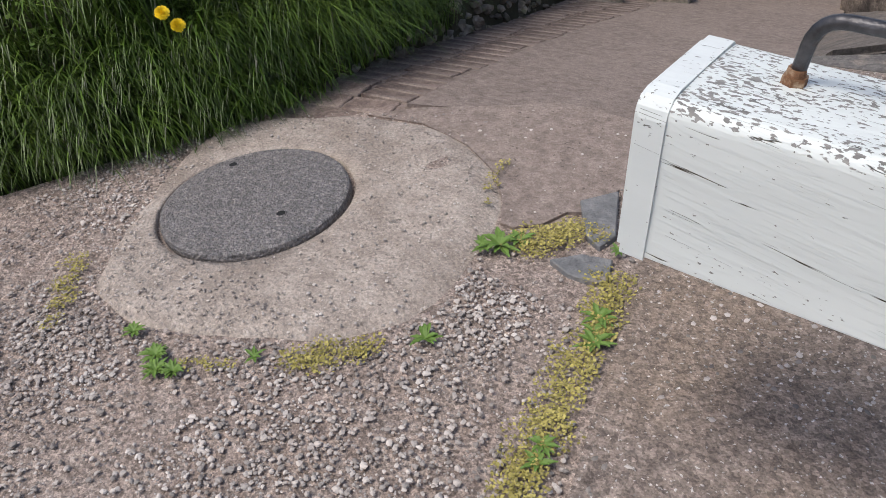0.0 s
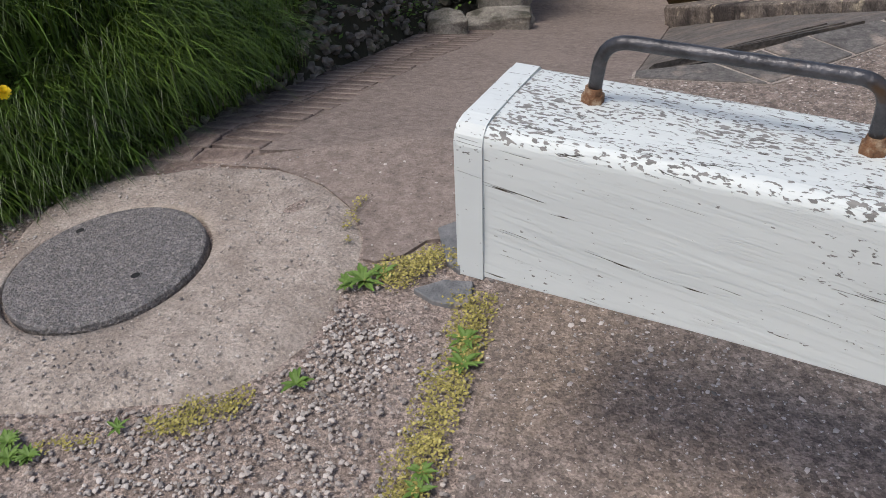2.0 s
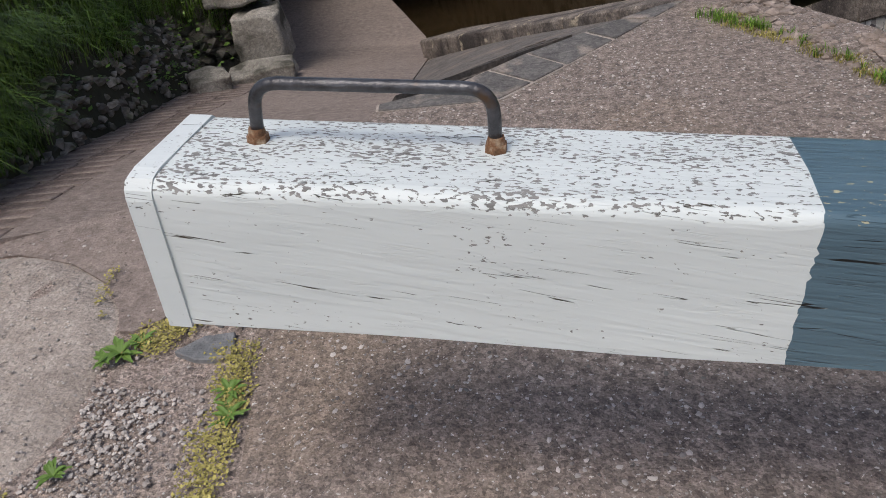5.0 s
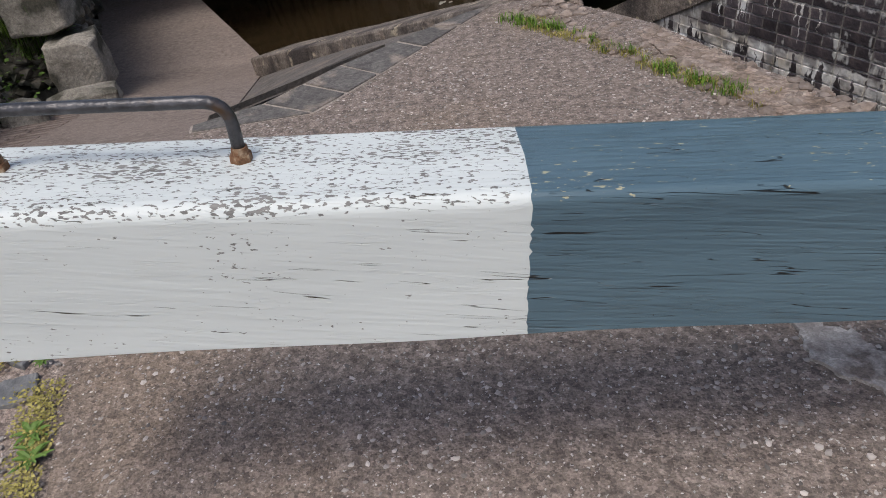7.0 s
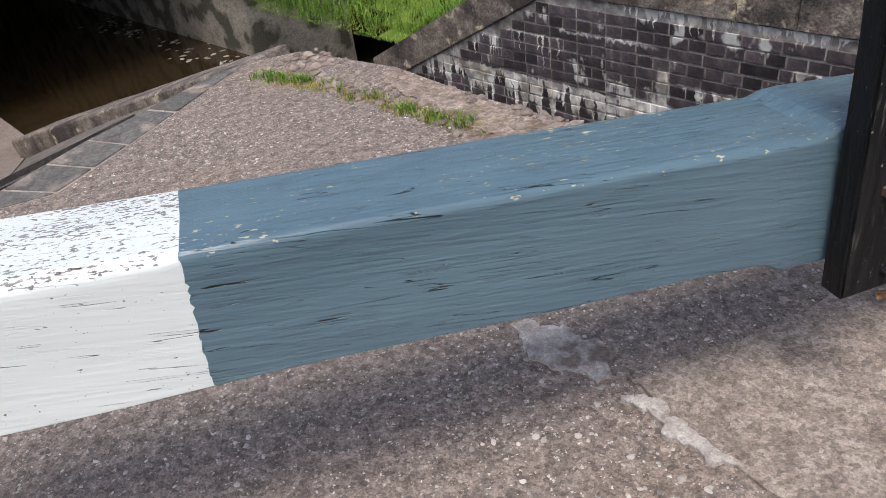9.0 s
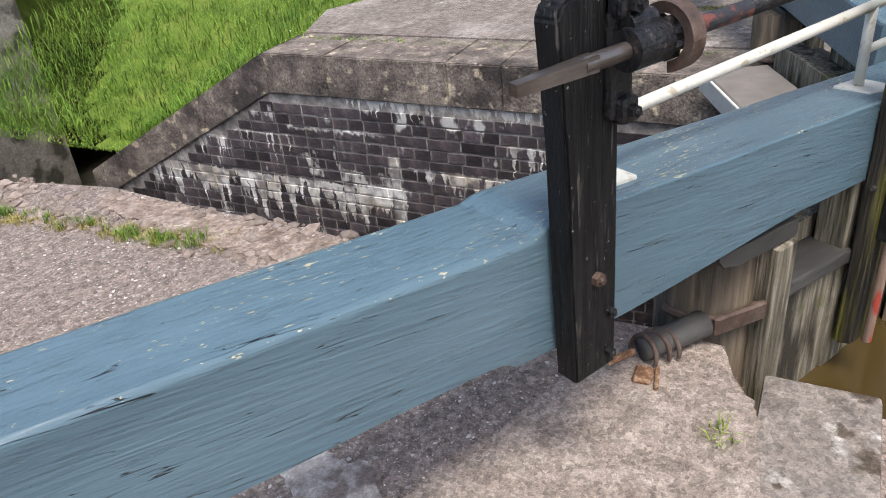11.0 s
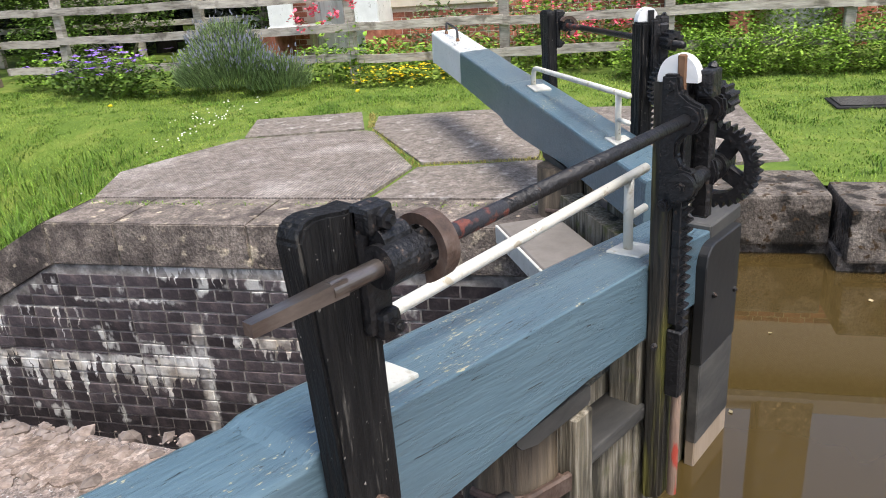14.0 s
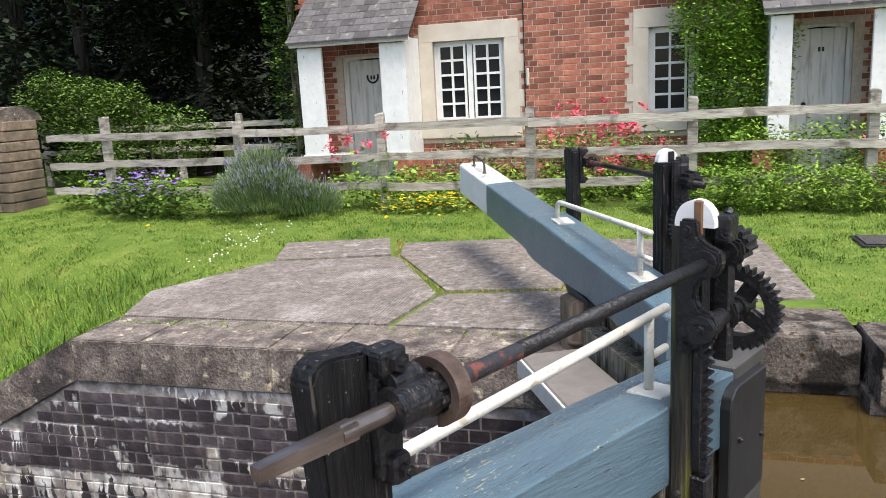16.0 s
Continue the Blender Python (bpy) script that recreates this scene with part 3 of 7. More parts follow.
sheet("gravel_ground", DIRT, lambda x, y: -0.012, M["dirt"], 0.6, 0.1, "structure", "brown dusty gravel ground beside the concrete", "ground", 0.012)
PATCH = [(-1.39, 0.55), (-1.33, 0.6), (-1.3, 0.68), (-1.24, 0.71), (-1.23, 0.84), (-1.13, 0.72), (-1.09, 0.78), (-1.122, 1.2), (-1.62, 1.222), (-2.06, 0.982), (-2.2, 0.86), (-1.976, 0.895), (-1.76, 0.85), (-1.59, 0.755), (-1.48, 0.635), (-1.43, 0.55)]
sheet("pavement_patch", PATCH, lambda x, y: -0.004, M["path"], 0.3, 0.1, "structure", "smooth pinkish concrete between mortar and apron", "pavement", 0.004)
bm = bmesh.new()
prism(bm, [(-60, -60), (8, -60), xy(L(-60, 1.0)), (3.4, -4.4), (-4.9, -4.4), (-3.4, -0.75), (-3.62, -0.7), (-4.72, -2.55), (-60, -2.55)], -2.6, -0.03)
tagged(obj_from("towpath", bm, M["dirt"]), "dirt towpath behind the viewpoint", "path", "", "structure")

# ramp beside the tail of the lock, and the level path under the bridge
RAMP = [(-1.6, 1.22), (-1.13, 1.2), (-1.06, 1.8), (-1.2, 2.05), (-1.71, 5.75), (-1.75, 5.8), xy(L(6.5, 1.15)), xy(L(30, 1.15)), xy(L(30, -0.2)), (-4.4, 8.8), (-2.95, 5.2), (-2.63, 4.0), (-2.53, 3.1), (-2.39, 2.23), (-2.22, 1.4), (-2.12, 0.98)]
sheet("ramp", RAMP, ramp_z, M["path"], 2.2, 0.3, "structure", "pinkish concrete ramp going down to the lower towpath", "ramp", 0.006)
BRICKED = [(-2.12, 0.98), (-2.22, 1.4), (-2.39, 2.23), (-2.53, 3.1), (-2.63, 4.0), (-2.95, 5.2), (-3.35, 4.7), (-3.3, 4.1), (-3.15, 3.4), (-2.8, 1.9), (-2.6, 1.3), (-2.68, 0.65), (-2.68, 0.5), (-2.0, 0.8), (-1.58, 1.12), (-1.6, 1.23)]
brick_strip = sheet("brick_gutter", BRICKED, lambda x, y: ramp_z(x, y) - 0.014, M["path_brick"], 1.0, 0.2, "structure", "worn reddish brick paving strip beside the ramp", "pavement")

# raking coping of the near tail wall
KA, KB = Vector((0.22, 2.82, -0.02)), Vector((-1.58, 5.32, -1.0))
kd = (KB - KA).normalized()
ks = Vector((kd.y, -kd.x, 0)).normalized()
near_tail = thing("tail_wall_near", "dark weathered stone tail wall with a sloping coping", "wall", "", "structure")
for i in range(6):
    a, b = KA.lerp(KB, i / 6 + 0.002), KA.lerp(KB, (i + 1) / 6 - 0.002)
    bm = bmesh.new()
    mid = (a + b) / 2 + ks * (0.14 - 0.07 * (i + 0.5) / 6)
    rot = Matrix((kd, -ks, kd.cross(-ks))).transposed()
    box(bm, mid + Vector((0, 0, -0.12)), ((b - a).length, 0.3 + 0.14 * (i + 0.5) / 6, 0.3), rot, 0.03, 3)
    for v in bm.verts:
        v.co += noise.noise_vector(v.co * 9) * 0.006
    part("stone", bm, M["stone"], near_tail)
bm = bmesh.new()
prism(bm, [xy(L(2.3, 1.1)), xy(L(2.3, 1.55)), xy(L(6.4, 1.45)), xy(L(6.4, 1.1))], -3.0, lambda x, y: -0.2 - 0.28 * max(0, sn(x, y)[0] - 2.5))
part("wall_face", bm, M["stone"], near_tail)
# slate flags along the apron edge, then narrow dark treads that go down to the ramp
def tread(t, o):
    c = Vector((-1.06, 1.86, 0.0)).lerp(Vector((0.0, 2.74, -0.01)), t)
    b = Vector((-1.22, 2.05, ramp_z(0, 2.05))).lerp(Vector((-1.72, 5.75, ramp_z(0, 5.75))), t)
    return c.lerp(b, min(1.0, o / (b - c).length))


bm = bmesh.new()
grid = [[bm.verts.new(tread(0.01 + 0.99 * i / 10, o) - Vector((0, 0, 0.014))) for o in (0.0, 0.4, 1.0, 2.0, 4.0)] for i in range(11)]
for a, b in zip(grid, grid[1:]):
    for k in range(4):
        if len({tuple(round(c, 4) for c in v.co) for v in (a[k], b[k], b[k + 1], a[k + 1])}) == 4:
            bm.faces.new((a[k], b[k], b[k + 1], a[k + 1]))
bmesh.ops.recalc_face_normals(bm, faces=bm.faces[:])
bmesh.ops.solidify(bm, geom=bm.faces[:], thickness=0.006)
bmesh.ops.recalc_face_normals(bm, faces=bm.faces[:])
part("slope", bm, M["flag"], apron)
for k in range(5):
    bm = bmesh.new()
    rows_ = []
    for i in range(7):
        t = (0.07, 0.13, 0.2, 0.32, 0.44, 0.56, 0.7)[i]
        up = Vector((0, 0, 0.012 - 0.006 * (k % 2)))
        p, q = tread(t, 0.004 + 0.072 * k), tread(t, 0.066 + 0.072 * k)
        rows_.append([bm.verts.new(p + up), bm.verts.new(q + up), bm.verts.new(q - up * 4), bm.verts.new(p - up * 4)])
    for a, b in zip(rows_, rows_[1:]):
        for j in range(4):
            bm.faces.new((a[j], b[j], b[(j + 1) % 4], a[(j + 1) % 4]))
    bm.faces.new(rows_[0])
    bm.faces.new(rows_[-1][::-1])
    bmesh.ops.recalc_face_normals(bm, faces=bm.faces[:])
    part("step_stone", bm, M["flag"], apron)
JOINTS = [((-1.04, 1.8), (-1.05, 1.86)), ((-0.57, 1.845), (-0.79, 1.99)), ((-0.45, 1.99), (-0.65, 2.14)), ((-0.33, 2.14), (-0.51, 2.295)), ((-0.14, 2.385), (-0.27, 2.5)), ((0.02, 2.6), (-0.12, 2.63)), ((0.19, 2.83), (0.05, 2.77))]
bed = bmesh.new()
prism(bed, [p for p, _ in JOINTS] + [q for _, q in JOINTS[::-1]], -0.2, 0.0005)
part("mortar_bed", bed, M["mortar_disc"], apron)
for (a, d), (b, c) in zip(JOINTS, JOINTS[1:]):
    q = [Vector(p) for p in (a, b, c, d)]
    mid = sum(q, Vector((0, 0))) / 4
    bm = bmesh.new()
    prism(bm, [tuple(p + (mid - p).normalized() * 0.012) for p in q], -0.05, 0.007 + RNG.uniform(-0.002, 0.002))
    bmesh.ops.bevel(bm, geom=bm.edges[:], offset=0.003, segments=1, affect="EDGES")
    part("flag", bm, M["slate_stone"], apron)

# near chamber coping blocks and wall
near_wall = thing("chamber_wall_near", "worn stone coping and wall of the lock chamber", "wall", "", "structure")
for s0, s1 in ((-0.84, -1.09), (-1.1, -1.75), (-1.76, -2.5), (-2.51, -3.3), (-3.31, -4.2), (-4.21, -5.1), (-5.11, -6.2), (-6.21, -7.4), (-7.41, -8.6)):
    bm = bmesh.new()
    c = L((s0 + s1) / 2, 1.22, -0.16)
    box(bm, c, (0.46, abs(s1 - s0) - 0.01, 0.34), Matrix.Rotation(radians(YAW), 3, "Z"), 0.012, 2)
    for v in bm.verts:
        v.co += noise.noise_vector(v.co * 5) * 0.012
    part("coping_stone", bm, M["near_stone"], near_wall)
bm = bmesh.new()
prism(bm, [xy(L(-0.86, 1.03)), xy(L(-0.86, 1.4)), xy(L(-8.6, 1.4)), xy(L(-8.6, 1.03))], -0.3, -0.012)
part("joint_filling", bm, M["dirt"], near_wall)
bm = bmesh.new()
prism(bm, [xy(L(-0.85, 1.1)), xy(L(-0.85, 1.42)), xy(L(-30, 1.42)), xy(L(-30, 1.1))], -3, -0.3)
part("wall_face", bm, M["stone"], near_wall)
bm = bmesh.new()
prism(bm, [xy(L(2.3, 1.35)), xy(L(2.3, 1.7)), xy(L(0.5, 1.7)), xy(L(-0.4, 1.6)), xy(L(-0.6, 1.35))], -3, -0.06)
part("wall_face", bm, M["rubble"], near_wall)

# water
bm = bmesh.new()
prism(bm, [xy(L(-0.66, 1.3)), xy(L(-1.30, 2.75)), xy(L(-0.66, 4.3)), xy(L(-40, 4.3)), xy(L(-40, 1.3))], WATER_UP - 0.3, WATER_UP)
tagged(obj_from("water", bm, M["water_upper"]), "silty brown water in the lock chamber", "water", "", "structure")
bm = bmesh.new()
prism(bm, [xy(L(-0.8, 1.3)), xy(L(-1.3, 2.75)), xy(L(-0.8, 4.3)), xy(L(8, 4.3)), xy(L(7.5, 9)), xy(L(40, 9)), xy(L(40, 1.0)), xy(L(6, 1.0))], WATER_LOW - 0.3, WATER_LOW)
tagged(obj_from("water", bm, M["water_lower_shaded"]), "brown canal water below the lock, colour darkened for shade", "water", "", "structure")


# far side: lawn, slabs, tail wall
def far_z(x, y):
    s, n = sn(x, y)
    z = 0.0
    if s > 2.4:
        k = max(0.0, 1 - max(0.0, n - 3.9) / 3.0)
        z -= 0.52 * min(s - 2.4, 2.0) * k * k * (3 - 2 * k)
    if n > 6.5:
        z += 0.05 * min((n - 6.5) / 2, 1)
    return z


LAWN = [(-60, 4.45), (-1.0, 4.45), (-0.95, 4.1), (2.35, 3.85), (4.4, 3.85), (5.5, 4.6), (7, 7.5), (60, 9), (60, 60), (-60, 60)]
bm = bmesh.new()
for gs0, gs1, gn0, gn1, st in ((-8, 8.4, 3.8, 12.2, 0.2),):
    grid = {}
    ks_, kn_ = int((gs1 - gs0) / st), int((gn1 - gn0) / st)
    for i in range(ks_ + 1):
        for j in range(kn_ + 1):
            p = L(gs0 + i * st, gn0 + j * st)
            grid[i, j] = bm.verts.new((p.x, p.y, far_z(p.x, p.y) - 0.012 + noise.noise(p * 1.1) * 0.02 * min(1, j / 14)))
    for i in range(ks_):
        for j in range(kn_):
            c = L(gs0 + (i + 0.5) * st, gn0 + (j + 0.5) * st)
            if inside(*sn(c.x, c.y), LAWN):
                bm.faces.new((grid[i, j], grid[i + 1, j], grid[i + 1, j + 1], grid[i, j + 1]))
lawn = tagged(obj_from("lawn", bm, M["lawn"], smooth=True), "mown green lawn beyond the lock", "lawn", "", "structure")
bm = bmesh.new()
prism(bm, [xy(L(s, n)) for s, n in ((-200, 4.1), (-8, 4.1), (-8, 12.1), (8.3, 12.1), (8.3, 9.5), (200, 9.5), (200, 200), (-200, 200))], -2.6, -0.02)
tagged(obj_from("far_field", bm, M["lawn"]), "grass field beyond the cottage", "field", "", "structure")

SLABS = [
    [(2.13, 5.72), (2.36, 6.43), (1.43, 6.68), (1.17, 5.97)],
    [(2.36, 4.085), (2.58, 4.67), (2.13, 5.65), (1.13, 5.9), (1.04, 5.84), (0.44, 4.78), (0.55, 4.085)],
    [(1.1, 5.98), (1.2, 6.45), (0.3, 6.65), (-0.3, 6.68), (-0.37, 4.98), (0.4, 4.87)],
    [(0.4, 4.76), (-0.4, 4.92), (-0.75, 4.085), (0.5, 4.085)],
    [(-0.34, 6.68), (-0.42, 4.92), (-0.8, 4.085), (-1.0, 4.085), (-1.0, 4.68), (-1.9, 4.9), (-1.82, 6.63)],
]
M["slab"] = material("tamped_concrete", [(0.11, 0.092, 0.078), (0.185, 0.158, 0.136), (0.25, 0.215, 0.185)], 13, 12, 0.93, bump=1.0, bump_scale=55, obj=0.12, stain=(0.12, 0.1, 0.085), stain_scale=4.5, stain_cut=(0.55, 0.75), agg=(42, 0.25), speck=(0.36, 0.33, 0.3), speck_scale=7, speck_cut=(0.58, 0.7), speck_det=9.0)
M["slab_ridged"] = material("ridged_concrete", [(0.14, 0.117, 0.1), (0.205, 0.173, 0.15), (0.265, 0.228, 0.2)], 13, 12, 0.93, bump=0, stain=(0.34, 0.3, 0.27), stain_scale=2.2, stain_cut=(0.52, 0.7), agg=(42, 0.25))
_nt = M["slab_ridged"].node_tree
_w, _tc, _mp, _bp = _nt.nodes.new("ShaderNodeTexWave"), _nt.nodes.new("ShaderNodeTexCoord"), _nt.nodes.new("ShaderNodeMapping"), _nt.nodes.new("ShaderNodeBump")
_mp.inputs["Rotation"].default_value = (0, 0, -radians(YAW))
_w.bands_direction, _w.inputs["Scale"].default_value, _w.inputs["Distortion"].default_value, _w.inputs["Detail"].default_value = "Y", 15.0, 2.5, 4.0
_nt.links.new(_tc.outputs["Object"], _mp.inputs[0])
_nt.links.new(_mp.outputs[0], _w.inputs[0])
_nt.links.new(_w.outputs[1], _bp.inputs["Height"])
_bp.inputs["Distance"].default_value, _bp.inputs["Strength"].default_value = 0.008, 0.75
_nt.links.new(_bp.outputs[0], _nt.nodes["Principled BSDF"].inputs["Normal"])
far_apron = thing("far_pavement", "tamped concrete slabs behind the far lock gate", "pavement", "", "structure")
for q in SLABS:
    bm = bmesh.new()
    cs, cn = sum(p[0] for p in q) / len(q), sum(p[1] for p in q) / len(q)
    prism(bm, [xy(L(cs + (s - cs) * 0.997, cn + (n - cn) * 0.997)) for s, n in q], -0.2, 0.008)
    part("slab", bm, M["slab_ridged"] if q is SLABS[1] else M["slab"], far_apron)

far_tail = thing("tail_wall_far", "dark brick tail wall with heavy stone coping and white lime streaks", "wall", "", "structure")
FN = 3.625
COPE_H = 0.262


def cope_top(s):
    return 0.0 if s < 2.37 else -0.52 * (s - 2.37)


cuts = [-0.7, 0.05, 0.735, 1.07, 1.905, 2.37, 3.0, 3.7, 4.4]
for a, b in zip(cuts, cuts[1:]):
    bm = bmesh.new()
    mtx = Matrix((U, N, Vector((0, 0, 1)))).transposed().to_4x4()
    prism(bm, [(a + 0.002, cope_top(a) - COPE_H), (b - 0.002, cope_top(b) - COPE_H), (b - 0.002, cope_top(b)), (a + 0.002, cope_top(a))], FN - 0.012, FN + 0.46, "y", mtx)
    bmesh.ops.bevel(bm, geom=bm.edges[:], offset=0.007, segments=2, affect="EDGES")
    part("coping_stone", bm, M["stone"], far_tail)
bm = bmesh.new()
mtx = Matrix((U, N, Vector((0, 0, 1)))).transposed().to_4x4()
prism(bm, [(-0.9, -3.0), (4.4, -3.0), (4.4, cope_top(4.3) - COPE_H), (2.37, cope_top(2.37) - COPE_H), (-0.9, cope_top(0) - COPE_H)], FN + 0.007, FN + 0.5, "y", mtx)
part("mortar_face", bm, M["limewash"], far_tail)
# far chamber wall upstream of the gate
far_wall = thing("chamber_wall_far", "worn stone coping of the far chamber wall", "wall", "", "structure")
for s0, s1, n0 in ((-1.0, -1.98, 4.16), (-2.0, -2.8, 3.92), (-2.81, -3.8, 3.92), (-3.81, -5.2, 3.92)):
    bm = bmesh.new()
    box(bm, L((s0 + s1) / 2, n0 + 0.24, -0.13), (0.5, abs(s1 - s0) - 0.01, 0.28), Matrix.Rotation(radians(YAW), 3, "Z"), 0.02, 2)
    for v in bm.verts:
        v.co += noise.noise_vector(v.co * 5) * 0.01
    part("coping_stone", bm, M["wet_stone"], far_wall)
bm = bmesh.new()
prism(bm, [xy(L(s, n)) for s, n in ((-0.7, 4.2), (-1.98, 4.2), (-1.98, 3.96), (-30, 3.96), (-30, 4.5), (-0.7, 4.5))], -3, -0.25)
part("wall_face", bm, M["wet_stone"], far_wall)



# leaves and bits of straw afloat on the chamber water
rng = random.Random(44)
pts = [tuple(L(rng.uniform(-6, -1.3), rng.uniform(1.8, 4.0), WATER_UP + 0.004)) for _ in range(60)]
vs, fs = leaves(rng, pts, 0.03, 1.0)
vs = [(x, y, WATER_UP + 0.004) for x, y, z in vs]
foam = [tuple(L(rng.uniform(7.6, 11.5), 3.75 + rng.gauss(0, 0.14), WATER_LOW + 0.004)) for _ in range(70)]
fv, ff = leaves(rng, foam, 0.09, 1.0)
raw("floating_debris", [(x, y, WATER_LOW + 0.004) for x, y, z in fv], ff, M["foam"], None, "stuff", "pale scum and leaves afloat on the dark water", "debris")
raw("floating_debris", vs, fs, M["dusty_leaf"], None, "stuff", "dry leaf bits afloat on the brown water", "debris")
# ---- balance beams, gates and paddle gear ----
def beam_h(x):
    return 0.232 + (0.0 if x < 1.0 else min(0.014, (x - 1.0) * 0.4))


def beam_lo(x):
    if x < 0:
        return 0.014 * x
    if x < 0.93:
        return 0.0
    return -0.022 * min(1, (x - 0.93) / 0.04) if x < 1.25 else -0.022 + min(0.05, (x - 1.25) * 0.08)


SLOPE = math.atan(0.088)
BEAM = Matrix.Translation((0.04, 0.0, 0.446)) @ Matrix.Rotation(SLOPE, 4, "Y")


def beam_point(x, y, z):
    return BEAM @ Vector((x, y, z))


def beam_mesh(x0, x1, mat, parent, name, label):
    bm = bmesh.new()
    k = max(2, int((x1 - x0) / 0.03))
    rings = []
    for i in range(k + 1):
        x = x0 + (x1 - x0) * i / k
        h, w, lo = beam_h(x), 0.215, beam_lo(x)
        r = 0.022 if x < 0.0 else 0.014 if x < 1.0 else 0.006
        prof = [(0, lo + 0.005 + (h - r - lo - 0.005) * j / 30) for j in range(31)] + [(r * (1 - math.cos(a)), h - r * (1 - math.sin(a))) for a in (0.25, 0.5, 0.75, 1.0, 1.25, math.pi / 2)] + [(w * 0.5, h - 0.001), (w - 0.014, h - 0.006), (w - 0.004, h - 0.01), (w, h - 0.02), (w, lo + 0.005), (w - 0.005, lo), (0.005, lo)]
        jag = 0.0045 if abs(x) < 0.001 else 0.0
        rings.append([bm.verts.new((x + jag * (noise.noise((y * 120, z * 140, 3)) + 0.3 * noise.noise((0, z * 20, 7))), y + noise.noise((x * 3, y * 9, z * 9)) * 0.003, z + noise.noise((x * 3 + 5, y * 9, z * 9)) * 0.003)) for y, z in prof])
    n = len(rings[0])
    for a, b in zip(rings, rings[1:]):
        for i in range(n):
            f = bm.faces.new((a[i], a[(i + 1) % n], b[(i + 1) % n], b[i]))
            f.smooth = 31 <= i < 35
    bm.faces.new([bm.verts.new(v.co) for v in rings[0]])
    bm.faces.new([bm.verts.new(v.co) for v in rings[-1][::-1]])
    bmesh.ops.recalc_face_normals(bm, faces=bm.faces[:])
    bm.transform(BEAM)
    return part(name, bm, mat, parent, label)


def nut(c, r, h, axis, mat, parent, label=""):
    bm = bmesh.new()
    rod(bm, Vector(c), Vector(c) + Vector(axis) * h, r, r * 0.95, 6)
    rod(bm, Vector(c) + Vector(axis) * h, Vector(c) + Vector(axis) * (h + r * 0.5), r * 0.5, r * 0.42, 8)
    return part("nut", bm, mat, parent, label)


def build_beam(label):
    root = thing("balance_beam", label, "balance beam", "balance beams", at=XF[0] @ Vector((0.04, 0.1, 0.446)) if XF[0] else (0.04, 0.1, 0.446))
    beam_mesh(-0.818, 0.0, M["white"], root, "white_end", "chipped white painted end")
    beam_mesh(0.0, 2.72, M["blue"], root, "blue_shaft", "grey-blue painted timber shaft")
    bm = bmesh.new()
    r, lo = 0.032, -0.012
    prof = [(-0.004, lo), (-0.004, 0.236 - r), (r * 0.12 - 0.004, 0.236 - r * 0.55), (r * 0.45 - 0.004, 0.236 - r * 0.14), (r, 0.236), (0.2, 0.231), (0.217, 0.216), (0.217, lo)]
    prism(bm, prof, -0.861, -0.817, "x")
    bmesh.ops.bevel(bm, geom=[e for e in bm.edges if all(abs(v.co.x + 0.861) < 0.001 for v in e.verts)], offset=0.008, segments=2, affect="EDGES")
    bm.transform(BEAM)
    part("end_cap", bm, M["white_cap"], root, "white painted end cap")
    bm = bmesh.new()
    h, xa, xb, y, z = 0.084, -0.716, -0.383, 0.127, 0.233
    pts = [(xa, y, z)] + arc_corner((xa, y, z), (xa + 0.008, y, z + h), (xb, y, z + h), 0.036) + arc_corner((xa, y, z + h), (xb - 0.004, y, z + h), (xb, y, z), 0.036) + [(xb, y, z)]
    tube(bm, pts, 0.0092)
    bm.transform(BEAM)
    ob = part("handle", bm, M["steel"], root, "bent dull steel grab handle", True)
    for x in (xa, xb):
        bm = bmesh.new()
        rod(bm, (x, y, z - 0.004), (x, y, z + 0.008), 0.016, 0.0155, 6)
        rod(bm, (x, y, z + 0.008), (x, y, z + 0.018), 0.0125, 0.011, 12)
        bm.transform(BEAM)
        part("nut", bm, M["rust"], ob, "rusty hexagon nut")
    return root


def build_rail():
    root = thing("hand_rail", "white painted tubular steel hand rail on the beam", "hand rail", "hand rails", at=XF[0] @ Vector((1.3, 0.1, 0.56)) if XF[0] else (1.3, 0.1, 0.56))
    y = 0.105
    xa, xb = 1.235, 2.3
    za, zb = beam_point(xa, y, beam_h(xa)).z, beam_point(xb, y, beam_h(xb)).z
    zt = 0.69
    bm = bmesh.new()
    tube(bm, [(xa, y, za)] + arc_corner((xa, y, za), (xa + 0.01, y, zt), (xb, y, zt + 0.015), 0.05) + [(xa + 0.08 + (xb + 0.02 - xa) * f, y, zt + 0.015 * (0.075 + 0.925 * f)) for f in (0.0, 0.02, 0.3, 0.6, 1.0)], 0.0135)
    part("rail", bm, M["rail_white"], root, "", True)
    bm = bmesh.new()
    rod(bm, (xb, y, zb), (xb, y, zt + 0.012), 0.0135)
    rod(bm, (xb, y, (zb + zt) / 2), (xb + 0.1, y, (zb + zt) / 2), 0.011)
    part("upright", bm, M["rail_white"], root, "", True)
    for x, z in ((xa + 0.045, za), (xb - 0.01, zb)):
        bm = new_box((x + 0.02, y - 0.01, z + 0.002), (0.125, 0.1, 0.012), Matrix.Rotation(SLOPE, 3, "Y"), 0.004, 2)
        part("foot_plate", bm, M["rail_white"], root)
    return root


